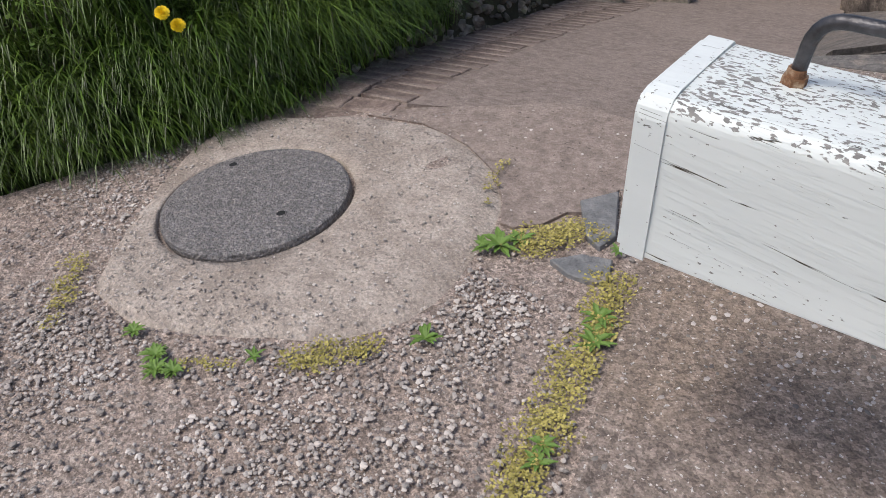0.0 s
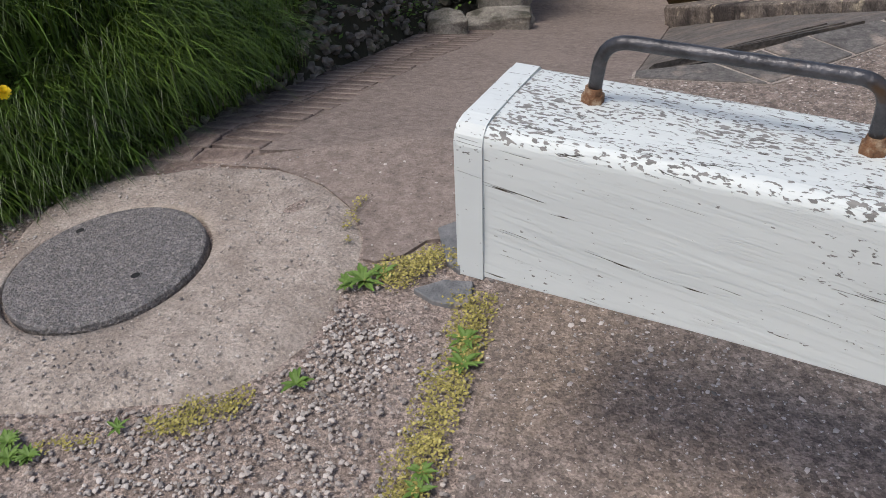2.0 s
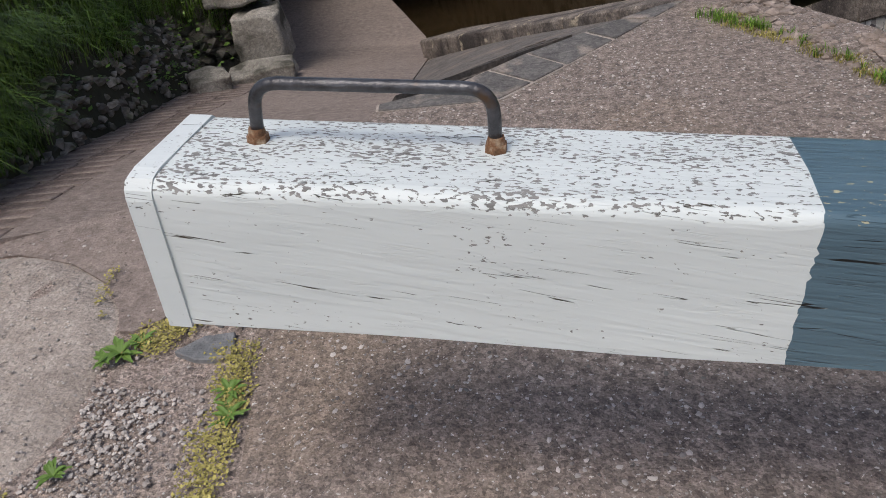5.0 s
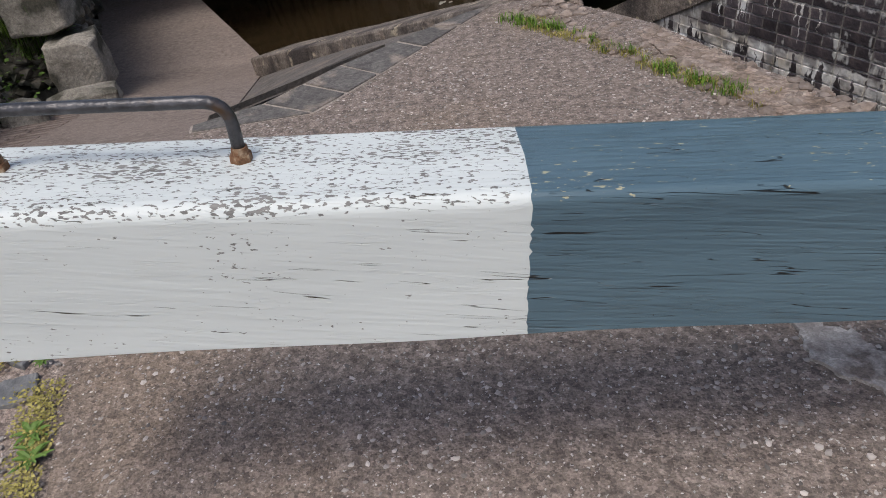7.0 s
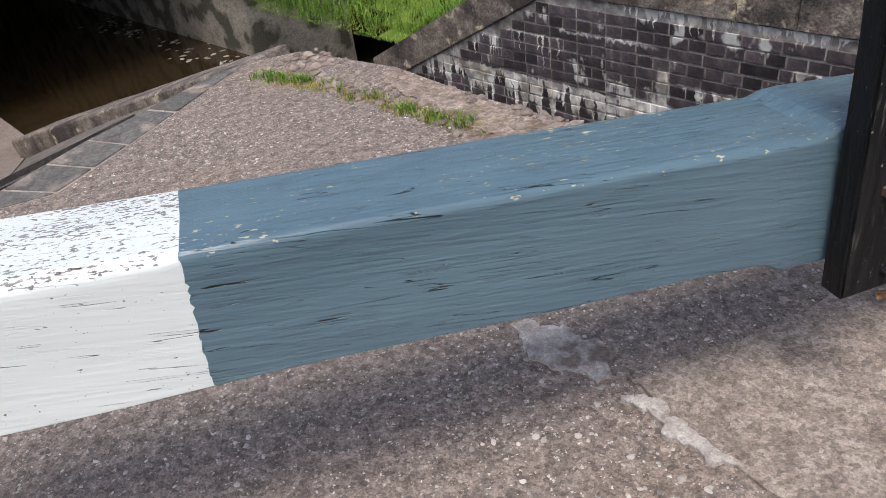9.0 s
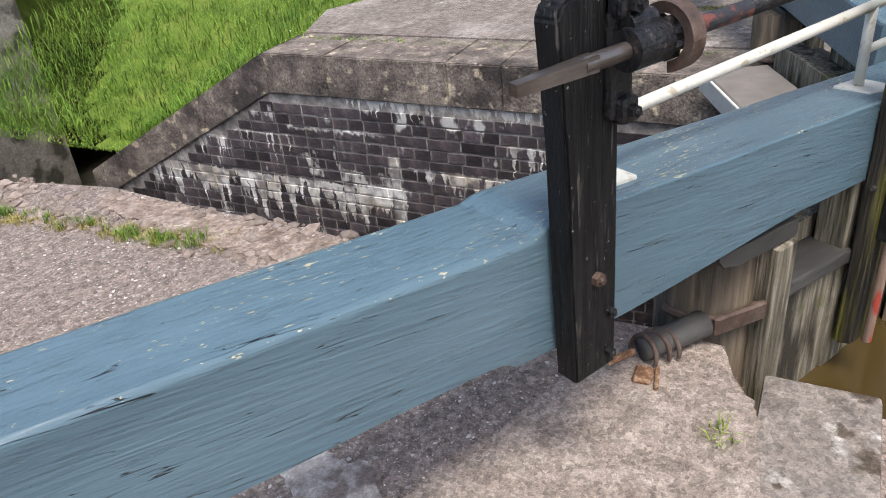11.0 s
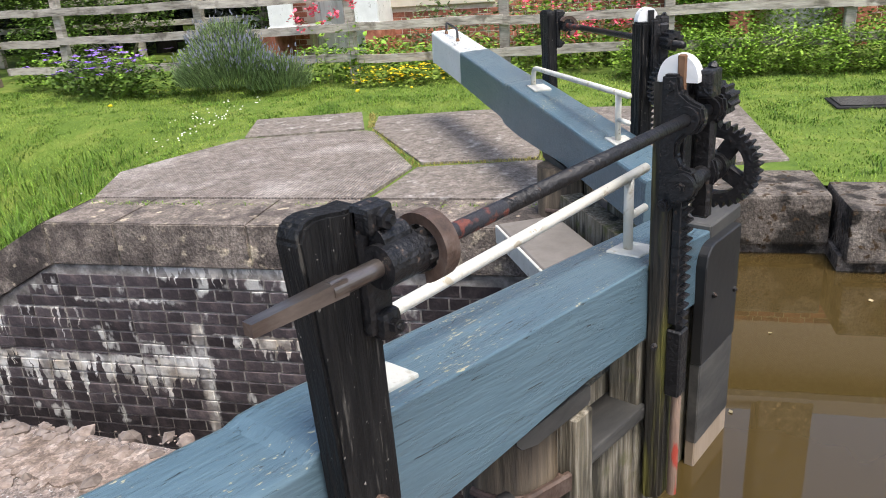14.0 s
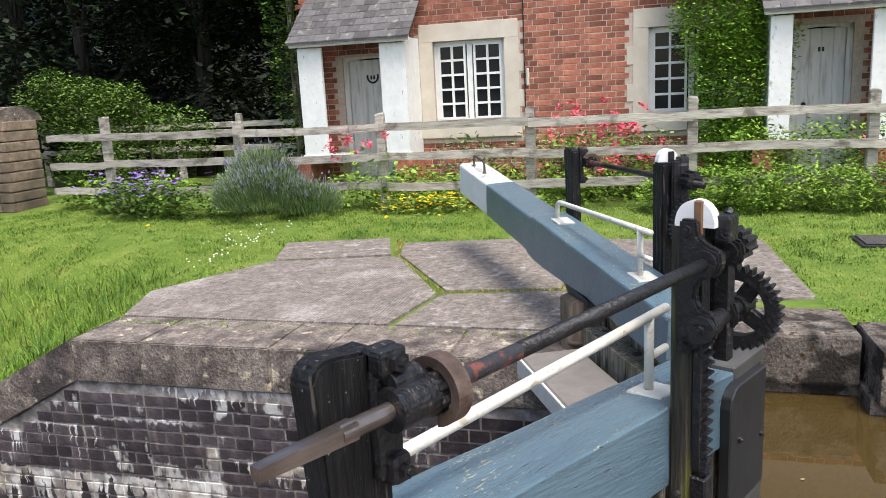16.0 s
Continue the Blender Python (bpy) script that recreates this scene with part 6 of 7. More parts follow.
for _ in range(420):
    spots.append((rng.uniform(-4.3, -3.0), 5.17 + rng.uniform(-0.02, 0.02), rng.uniform(-1.0, 0.7)))
    sizes.append(rng.uniform(0.04, 0.11))
stones("rubble_facing", spots, sizes, M["rubble"], "rough dark stones of the wall by the lower towpath", "stones", seed=10)
acc, low = ([], []), ([], [])
for _ in range(420):
    t = rng.random() ** 1.3 * 0.8
    p = Vector((-3.12, 5.12, 0)).lerp(Vector((-4.5, 8.7, 0)), t)
    z = rng.choice((0.72, 0.66, rng.uniform(-0.6, 0.6)))
    if rng.random() < 0.45:
        p = Vector((rng.uniform(-4.3, -3.05), 5.08, 0))
        z = rng.uniform(-0.7, 0.7)
    out = rng.gauss(-0.2, 0.9)
    for _b in range(12):
        add_strips(acc, arching(rng, (p.x + rng.gauss(0, 0.05), p.y + rng.gauss(0, 0.06), z), rng.uniform(0.1, 0.34), 0.006, out + rng.gauss(0, 0.7), rng.uniform(0.4, 1.2)))
    if rng.random() < 0.6:
        q = [(p.x + rng.gauss(0.04, 0.04), p.y + rng.gauss(0, 0.1), rng.uniform(-0.9, 0.6) + rng.gauss(0, 0.05)) for _ in range(9)]
        add_strips(low, leaves(rng, q, 0.05, 0.4))
raw("wall_grass", acc[0], acc[1], M["grass_long"], None, "stuff", "grass hanging over the lower wall", "grass")
raw("wall_weeds", low[0], low[1], M["weed"], None, "stuff", "green weeds rooted in the lower wall", "weeds")
# bridge over the lower canal
# unseen wall, added so that the lower water mirrors no sky
bm = bmesh.new()
prism(bm, [xy(L(25.6, -6)), xy(L(25.6, 8.6)), xy(L(26.2, 8.6)), xy(L(26.2, -6))], -2.6, 0.75)
tagged(obj_from("bridge_end_wall", bm, M["stone"]), "unseen wall added to keep sky out of the lower water's reflection", "wall", "", "structure")
# deck out of view, stretched along the canal to darken the water's reflection
bm = bmesh.new()
prism(bm, [xy(L(8.0, -6)), xy(L(8.0, 8.6)), xy(L(26, 8.6)), xy(L(26, -6))], 0.75, 1.25)
tagged(obj_from("bridge_deck", bm, M["stone"]), "stone bridge deck over the lower canal, lengthened to block the sky", "bridge", "", "structure")
bm = bmesh.new()
prism(bm, [xy(L(7.42, 4.1)), xy(L(30, 3.6)), xy(L(30, 4.6)), xy(L(7.5, 5.6))], -2.5, 0.76)
tagged(obj_from("bridge_abutment", bm, M["pale_stone"]), "pale weathered stone abutment beside the dark water", "abutment", "", "structure")
# reeds on the low bank at the end of the far tail wall
rng = random.Random(71)
pts = []
for _ in range(4800):
    s, n = rng.uniform(3.1, 7.4), 4.15 + 1.7 * rng.random() ** 1.5
    p = L(s, n)
    z = max(far_z(p.x, p.y), WATER_LOW)
    pts.append((p.x, p.y, z - 0.05))
vs, fs = blades(rng, pts, 0.24, 0.008, 1.0)
raw("reeds", vs, fs, M["reed"], None, "stuff", "tall bright grass and reeds by the water", "reeds")

# short grass of the lawn
rng = random.Random(72)
pts = []
SLAB_ALL = [(2.4, 4.0), (2.62, 4.67), (2.16, 5.68), (2.38, 6.45), (1.43, 6.7), (1.2, 6.46), (0.3, 6.67), (-1.82, 6.65), (-1.92, 4.9), (-1.95, 4.3), (-0.8, 4.0)]
while len(pts) < 105000:
    s, n = rng.uniform(-5.5, 7.0), 3.95 + 4.4 * rng.random()
    if inside(s, n, SLAB_ALL) or (s < -1.0 and n < 4.45):
        continue
    p = L(s, n)
    pts.append((p.x, p.y, far_z(p.x, p.y) - 0.012))
vs, fs = blades(rng, pts, 0.027, 0.0055, 1.3)
raw("lawn_grass", vs, fs, M["grass_lawn"], None, "stuff", "short mown grass of the lawn", "grass")
pts = []
while len(pts) < 26000:
    s, n = rng.uniform(-5.0, 7.0), 3.95 + 4.2 * rng.random()
    if inside(s, n, SLAB_ALL) or (s < -1.0 and n < 4.45) or noise.noise((s * 3.1, n * 3.1, 2)) + 0.5 * noise.noise((s * 9, n * 9, 5)) < 0.12:
        continue
    p = L(s, n)
    pts.append((p.x, p.y, far_z(p.x, p.y) - 0.012))
vs, fs = blades(rng, pts, 0.042, 0.007, 1.4)
raw("lawn_tussocks", vs, fs, M["reed"], None, "stuff", "darker uneven tussocks in the lawn", "grass")
pts = []
for (s0, n0), (s1, n1) in (((1.08, 5.92), (0.42, 4.8)), ((0.42, 4.8), (-0.4, 4.95)), ((-0.4, 4.95), (-1.6, 4.85)), ((1.12, 6.0), (1.3, 6.6)), ((-0.32, 6.6), (-0.4, 4.9))):
    for _ in range(260):
        t = rng.random()
        p = L(s0 + (s1 - s0) * t + rng.uniform(-0.03, 0.03), n0 + (n1 - n0) * t + rng.uniform(-0.03, 0.03))
        pts.append((p.x, p.y, 0.0))
vs, fs = blades(rng, pts, 0.03, 0.006, 0.9)
raw("joint_grass", vs, fs, M["moss"], None, "stuff", "grass and moss in the slab joints", "grass")
spots = []
for _ in range(60):
    n_ = rng.gauss(6.35, 0.4)
    p = L(2.62 + abs(rng.gauss(0, 0.3)), n_)
    spots.append((p.x, p.y, far_z(p.x, p.y) + 0.05))
M["daisy"] = material("daisy", [(0.75, 0.75, 0.7), (0.82, 0.82, 0.78)], 4, 2, 0.6, bump=0)
stones("daisies", spots, [0.009] * len(spots), M["daisy"], "white daisies scattered on the lawn", "flowers", seed=3)
spots = [tuple(L(s, n, 0.07)) for s, n in ((1.75, 7.5), (4.3, 7.0), (5.6, 6.0), (1.2, 7.6))]
stones("buttercups", spots, [0.022] * len(spots), M["petal_yellow"], "yellow dandelions on the lawn", "flowers", seed=4)

grate = thing("drain_grate", "dark iron drain grate sunk in the lawn", "drain grate", at=L(-2.75, 6.6, 0))
for k_ in range(9):
    part("bar", new_box(L(-2.75, 6.45 + 0.04 * k_, 0.008), (0.022, 0.44, 0.03), Matrix.Rotation(radians(YAW), 3, "Z"), 0.004), M["iron"], grate)
# solid plate below the bars, near-black for the shade down the drain
part("base", new_box(L(-2.75, 6.61, 0.002), (0.42, 0.5, 0.016), Matrix.Rotation(radians(YAW), 3, "Z"), 0.004), M["shade_fill"], grate)

# ---- fence ----
FENCE_N = 8.2


def post_mesh(h, seed):
    bm = bmesh.new()
    box(bm, (0, 0, h / 2), (0.085, 0.1, h), None, 0.008, 1)
    r_ = random.Random(seed)
    for v in bm.verts:
        v.co += noise.noise_vector((v.co.x * 6 + seed, v.co.y * 6, v.co.z * 3)) * 0.008
        if v.co.z > h - 0.02:
            v.co.z += v.co.y * r_.uniform(-0.3, 0.3)
    return bm


fence = thing("fence", "weathered grey post and rail fence in front of the cottage garden", "fence", at=L(2.0, FENCE_N, 0.0))
ROT = Matrix.Rotation(radians(YAW), 4, "Z")
post_s = [6.52, 5.69, 3.85, 2.02, 0.33, -1.33, -2.98, -4.65, -6.3]
for i, s in enumerate(post_s):
    if i == 0:
        continue
    bm = post_mesh((0, 1.28, 1.15, 1.17, 1.175, 1.2, 1.2, 1.2, 1.2)[i], i)
    bm.transform(Matrix.Translation(L(s, FENCE_N + 0.05, -0.05)) @ ROT @ Matrix.Rotation(radians((i * 37 % 5) - 2), 4, "Y"))
    part("post", bm, M["fence"], fence)
for zc in (0.972, 0.638, 0.31):
    for i, (a, b) in enumerate(zip(post_s, post_s[1:])):
        bm = bmesh.new()
        L_ = a - b
        dz = ((i * 53 + int(zc * 100)) % 7 - 3) * 0.004
        k = 6
        prev = None
        for j in range(k + 1):
            s = a - L_ * j / k
            w = 0.044 + 0.004 * noise.noise((s, zc * 5, 0))
            z0 = zc + dz + 0.006 * math.sin(j * 1.1 + i)
            ring = [bm.verts.new(L(s, FENCE_N - 0.02 + dn, z0 + q)) for dn, q in ((-0.018, -w), (0.018, -w), (0.018, w), (-0.018, w))]
            if prev:
                for m_ in range(4):
                    bm.faces.new((prev[m_], prev[(m_ + 1) % 4], ring[(m_ + 1) % 4], ring[m_]))
            else:
                bm.faces.new(ring[::-1])
            prev = ring
        bm.faces.new(prev)
        bmesh.ops.recalc_face_normals(bm, faces=bm.faces[:])
        part("rail", bm, M["fence"], fence)
back_fence = thing("fence", "mossy timber paddock fence behind the garden", "fence", at=L(6, 11.3, 0))
for i, s in enumerate((9.5, 8.1, 6.75, 5.6, 4.4)):
    bm = post_mesh(1.15, 30 + i)
    bm.transform(Matrix.Translation(L(s, 11.35, 0.0)) @ ROT)
    part("post", bm, M["fence"], back_fence)
for zc in (0.98, 0.6):
    bm = bmesh.new()
    c = L(6.9, 11.3, zc)
    box(bm, c, (0.04, 5.4, 0.09), ROT.to_3x3(), 0.006)
    part("rail", bm, M["fence"], back_fence)

# stone pier at the end of the bridge parapet
pier = thing("stone_pier", "brown sandstone bridge pier with a rounded cap", "pier", at=L(7.8, 8.3, 0))
pier_rng = random.Random(207)
for i in range(11):
    z = -0.24 + i * 0.134
    sp = 7.22
    while sp < 8.5:
        w = pier_rng.uniform(0.16, 0.34)
        bm = new_box(L(sp + w / 2, 8.5 + pier_rng.uniform(-0.008, 0.008), z + 0.067), (0.6, w - 0.012, 0.124), ROT.to_3x3(), 0.014, 2)
        for v in bm.verts:
            v.co += noise.noise_vector(v.co * 11) * 0.008
        part("stone", bm, M["sandstone"], pier)
        sp += w
bm = bmesh.new()
prism(bm, [(0.42 * math.cos(t), 0.20 * math.sin(t)) for t in (math.pi * i / 12 for i in range(13))], 7.24, 8.9, "y", Matrix((N, U, Vector((0, 0, 1)))).transposed().to_4x4())
bm.transform(Matrix.Translation(N * 8.5 + Vector((0, 0, 1.22))))
part("cap", bm, M["stone"], pier)

# ---- cottage ----
HN = 10.45
LOCK = Matrix((U, N, Vector((0, 0, 1)))).transposed().to_4x4()  # (s, n, z) to world
house = thing("cottage", "red brick lock cottage with stone dressings and slate porches", "cottage", at=L(0, HN, -0.15))


def sbox(s0, s1, n0, n1, z0, z1, bevel=0.0, bm=None):
    bm = bm or bmesh.new()
    m = Matrix((U, N, Vector((0, 0, 1)))).transposed()
    return box(bm, L((s0 + s1) / 2, (n0 + n1) / 2, (z0 + z1) / 2), (s1 - s0, n1 - n0, z1 - z0), m, bevel)


WINS = [(0.99, 1.99, 0.93, 2.0), (-1.95, -0.88, 0.93, 2.0), (-5.6, -4.6, 0.93, 2.0)]
DOORS = [(2.5, 3.34, -0.12, 1.87), (-3.26, -2.58, -0.12, 1.9)]
EAVES = 4.3
# backing wall with real openings
holes = sorted([(a, b, c, d) for a, b, c, d in WINS + DOORS])
wall = part("wall", sbox(holes[-1][1], 3.9, HN + 0.004, HN + 0.3, -0.3, EAVES), M["brick_mortar"], house)
cur = -8.0
for a, b, c, d in holes:
    part("wall_panel", sbox(cur, a, HN + 0.004, HN + 0.3, -0.3, EAVES), M["brick_mortar"], house)
    if c > 0:
        part("wall_panel", sbox(a, b, HN + 0.004, HN + 0.3, -0.3, c), M["brick_mortar"], house)
    part("wall_panel", sbox(a, b, HN + 0.004, HN + 0.3, d, EAVES), M["brick_mortar"], house)
    cur = b
for q in ((3.6, 3.9, HN + 0.3, HN + 5), (-8.0, -7.7, HN + 0.3, HN + 5), (-8.0, 3.9, HN + 5, HN + 5.3)):
    part("wall_panel", sbox(*q, -0.3, EAVES), M["brick_mortar"], house)
# near-black sheet added behind the openings for the darkness of the room
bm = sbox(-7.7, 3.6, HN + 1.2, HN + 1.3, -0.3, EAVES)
part("inner_wall", bm, M["shade_fill"], house)
bm = bmesh.new()
prism(bm, [(HN - 0.35, EAVES - 0.1), (HN + 2.6, EAVES + 2.0), (HN + 5.6, EAVES - 0.1), (HN + 5.6, EAVES - 0.2), (HN + 2.6, EAVES + 1.9), (HN - 0.35, EAVES - 0.2)], -8.2, 4.1, "x", LOCK)
part("roof", bm, M["roof_slate"], house)
part("chimney", sbox(-3.75, -3.0, HN + 0.3, HN + 1.0, EAVES - 0.2, 8.6, 0.01), M["stone"], house, "tall stone chimney stack")

SURS = [(a - 0.19, b + 0.19, c - 0.24, d + 0.235) for a, b, c, d in WINS]


def blocked(s0, s1, z):
    for (a, b, c, d) in SURS:
        if s1 > a and s0 < b and c < z + 0.03 < d:
            return True
    for (a, b, c, d) in DOORS:
        if s1 > a - 0.05 and s0 < b + 0.05 and z < d + 0.04:
            return True
    return False


def brick_mesh(w, d=0.03, h=0.064):
    bm = bmesh.new()
    box(bm, (w / 2, d / 2, 0), (w - 0.011, d, h), None, 0.003)
    me = bpy.data.meshes.new("brick")
    bm.to_mesh(me)
    bm.free()
    return me


def lay(s_from, s_to, z_from, z_to, course, n, mat, parent, keep, single, seed, flemish=True):
    """Lays courses of stretchers and headers. Bricks for which single() holds become parts, the rest one mesh."""
    rng = random.Random(seed)
    data = {}
    for w in (0.225, 0.115, 0.17):
        me = brick_mesh(w, 0.03, course - 0.011)
        me.materials.append(mat)
        data[w] = me
    vs, fs = [], []
    rotm = Matrix((U, N, Vector((0, 0, 1)))).transposed().to_4x4()
    k = int((z_to - z_from) / course)
    for i in range(k):
        z = z_from + (i + 0.5) * course
        s = s_from - (0.06 if i % 2 else 0.0)
        j = i
        while s < s_to:
            s_at = s
            w = 0.225 if (j % 2 == 0 if flemish else i % 2 == 0) else 0.115
            fits = [(s, w)] if keep(s, s + w, z) else [(q_, 0.115) for q_ in (s, s + 0.11) if w > 0.2 and keep(q_, q_ + 0.115, z)]
            step_w = w
            for s, w in fits:
                dn, dz = rng.uniform(-0.0025, 0.0025), rng.uniform(-0.002, 0.002)
                if single(s, z):
                    ob = new("brick", data[w])
                    ob.parent = parent
                    ob.matrix_basis = Matrix.Translation(L(s, n + dn, z + dz) - origin(parent)) @ rotm
                else:
                    q = len(vs)
                    w2, h2 = w - 0.011, (course - 0.011) / 2
                    for ds, dd, dzz in ((0, 0, -1), (1, 0, -1), (1, 0, 1), (0, 0, 1), (0, 1, -1), (1, 1, -1), (1, 1, 1), (0, 1, 1)):
                        vs.append(tuple(L(s + 0.0055 + ds * w2, n + dn + dd * 0.03, z + dz + dzz * h2)))
                    fs += [(q, q + 1, q + 2, q + 3), (q, q + 4, q + 5, q + 1), (q + 3, q + 2, q + 6, q + 7), (q, q + 3, q + 7, q + 4), (q + 1, q + 5, q + 6, q + 2)]
            s = s_at + step_w
            j += 1
    return vs, fs


# stone surrounds, windows
def window(a, b, c, d):
    sur = part("window", sbox(a - 0.19, a, HN - 0.01, HN + 0.14, c - 0.05, d), M["dressing"], house, "white casement window in a pale stone surround")
    part("jamb", sbox(b, b + 0.19, HN - 0.01, HN + 0.14, c - 0.05, d), M["dressing"], sur)
    part("lintel", sbox(a - 0.19, b + 0.19, HN - 0.012, HN + 0.14, d, d + 0.235, 0.004), M["dressing"], sur)
    part("sill", sbox(a - 0.22, b + 0.22, HN - 0.05, HN + 0.14, c - 0.24, c - 0.05, 0.006), M["dressing"], sur)
    for z0 in (c + 0.15, c + 0.62):
        for s0, s1 in ((a - 0.27, a - 0.185), (b + 0.185, b + 0.27)):
            part("quoin", sbox(s0, s1, HN - 0.008, HN + 0.1, z0, z0 + 0.225, 0.004), M["dressing"], sur)
    fr = bmesh.new()
    f0, f1 = HN + 0.08, HN + 0.13
    for s0, s1, z0, z1 in ((a, a + 0.06, c - 0.05, d), (b - 0.06, b, c - 0.05, d), (a, b, c - 0.05, c + 0.02), (a, b, d - 0.05, d), ((a + b) / 2 - 0.035, (a + b) / 2 + 0.035, c - 0.05, d)):
        sbox(s0, s1, f0, f1, z0, z1, 0, fr)
    part("frame", fr, M["window_white"], sur, "white painted casement frame")
    half = (b - a) / 2
    for hs in (a, a + half):
        g0, g1 = hs + 0.055, hs + half - 0.055
        bars = bmesh.new()
        sbox(g0, g0 + 0.03, f0 - 0.012, f1 - 0.005, c + 0.02, d - 0.05, 0, bars)
        sbox(g1 - 0.03, g1, f0 - 0.012, f1 - 0.005, c + 0.02, d - 0.05, 0, bars)
        for z in (c + 0.03, d - 0.06):
            sbox(g0, g1, f0 - 0.011, f1 - 0.006, z - 0.012, z + 0.012, 0, bars)
        part("casement", bars, M["window_white"], sur)
        part("glazing_bar", sbox((g0 + g1) / 2 - 0.015, (g0 + g1) / 2 + 0.015, f0 - 0.01, f1 - 0.008, c + 0.02, d - 0.05), M["window_white"], sur)
        for i in range(1, 5):
            z = c + 0.03 + (d - c - 0.09) * i / 5
            part("glazing_bar", sbox(g0 + 0.03, g1 - 0.03, f0 - 0.007, f1 - 0.01, z - 0.015, z + 0.015), M["window_white"], sur)
        for i in range(5):
            z0, z1 = c + 0.03 + (d - c - 0.09) * i / 5, c + 0.03 + (d - c - 0.09) * (i + 1) / 5
            for q0, q1 in ((g0, (g0 + g1) / 2), ((g0 + g1) / 2, g1)):
                part("pane", sbox(q0, q1, f1 - 0.03, f1 - 0.026, z0, z1), M["glass"], sur)


M["glass"] = material("window_glass", [(0.012, 0.014, 0.016), (0.02, 0.022, 0.024)], 1, 2, 0.08, bump=0.01, bump_scale=2, spec=0.3)
for a, b, c, d in WINS:
    window(a, b, c, d)


def door(a, b, c, d, bars):
    dr = part("door", sbox(a + 0.05, b - 0.05, HN + 0.1, HN + 0.15, c, d - 0.06), M["grey_paint"], house, "grey painted plank door under an arched head")
    fr = bmesh.new()
    sbox(a, a + 0.07, HN + 0.04, HN + 0.14, c, d, 0.004, fr)
    sbox(b - 0.07, b, HN + 0.04, HN + 0.14, c, d, 0.004, fr)
    part("door_frame", fr, M["grey_paint"], dr)
    hd = bmesh.new()
    k = 10
    up = [(a + (b - a) * i / k, d + 0.05 * math.sin(math.pi * i / k)) for i in range(k + 1)]
    lo = [(s, z - 0.075) for s, z in up[::-1]]
    prism(hd, up + lo, HN + 0.04, HN + 0.14, "y", LOCK)
    part("door_head", hd, M["grey_paint"], dr)
    w = (b - a - 0.14) / 4
    for i in range(4):
        part("plank", sbox(a + 0.07 + w * i + 0.004, a + 0.07 + w * (i + 1) - 0.004, HN + 0.088, HN + 0.11, c + 0.02, d - 0.045, 0.004), M["grey_paint"], dr)
    kn = bmesh.new()
    bmesh.ops.create_uvsphere(kn, u_segments=12, v_segments=8, radius=0.03)
    kn.transform(Matrix.Translation(L(a + 0.16 if bars else b - 0.16, HN + 0.05, 0.95)))
    part("knob", kn, M["iron"], dr, "black round door knob", True)
    pl = bmesh.new()
    for ds in (-0.022, 0.022):
        sbox((a + b) / 2 + ds - 0.013, (a + b) / 2 + ds + 0.013, HN + 0.08, HN + 0.087, d - 0.32, d - 0.265, 0, pl)
    part("plain_bars", pl, M["iron"], dr)
    if bars:
        hs = bmesh.new()
        tube(hs, [L((a + b) / 2 + 0.08 * math.cos(t), HN + 0.083, d - 0.3 - 0.085 * math.sin(t) + 0.02) for t in (math.pi * (i / 14 * 1.2 - 0.1) for i in range(15))], 0.014, 8)
        part("horseshoe", hs, M["iron"], dr, "black iron horseshoe")


door(*DOORS[0], True)
door(*DOORS[1], False)


def porch(s0, s1, wide):
    """A lean-to slate porch with white boarded cheeks on dwarf brick walls."""
    pr = part("porch", sbox(s0, s0 + wide, 9.80, 9.86, 0.5, 1.99, 0.006), M["peeling"], house, "white boarded porch with a slate roof, paint peeling")
    part("cheek", sbox(s1 - wide, s1, 9.80, 9.86, 0.5, 1.99, 0.006), M["peeling"], pr)
    for s in (s0, s1 - 0.04):
        part("side_panel", sbox(s, s + 0.04, 9.86, HN, 0.5, 2.06, 0.003), M["peeling"], pr)
        part("dwarf_wall", sbox(s - 0.02, s + 0.2, 9.78, HN, -0.2, 0.5, 0.004), M["brick"], pr)
    part("plinth", sbox(s0 - 0.02, s0 + wide + 0.02, 9.78, 9.88, 0.5, 0.56, 0.004), M["peeling"], pr)
    part("plinth", sbox(s1 - wide - 0.02, s1 + 0.02, 9.78, 9.88, 0.5, 0.56, 0.004), M["peeling"], pr)
    part("seat", sbox(s1 - wide - 0.3, s1 - 0.04, 9.9, HN - 0.05, 0.5, 0.54, 0.004), M["peeling"], pr)
    part("fascia", sbox(s0 - 0.09, s1 + 0.08, 9.72, 9.76, 2.0, 2.07, 0.004), M["peeling"], pr)
    n0, z0, n1, z1 = 9.68, 2.06, HN, 2.72
    rf = bmesh.new()
    prism(rf, [(n0, z0), (n1, z1), (n1, z1 - 0.03), (n0, z0 - 0.03)], s0 - 0.1, s1 + 0.09, "x", LOCK)
    roof = part("porch_roof", rf, M["roof_slate"], pr)
    rng = random.Random(int(s0 * 10) + 77)
    rows = 7
    for i in range(rows):
        s = s0 - 0.11 - (0.09 if i % 2 else 0)
        while s < s1 + 0.1:
            w = rng.uniform(0.15, 0.24)
            a, b = max(s, s0 - 0.11), min(s + w, s1 + 0.1)
            if b - a > 0.02:
                t0, t1 = i / rows - 0.01, (i + 1.25) / rows
                sl = bmesh.new()
                p = [(n0 + (n1 - n0) * t, z0 + (z1 - z0) * t) for t in (t0, min(t1, 1.0))]
                lift = rng.uniform(0.0, 0.004)
                prism(sl, [(p[0][0], p[0][1] + 0.014 + lift), (p[1][0], p[1][1] + 0.004), (p[1][0], p[1][1] - 0.004), (p[0][0], p[0][1] + 0.004 + lift)], a + 0.003, b - 0.003, "x", LOCK)
                part("slate", sl, M["roof_slate"], roof)
            s += w


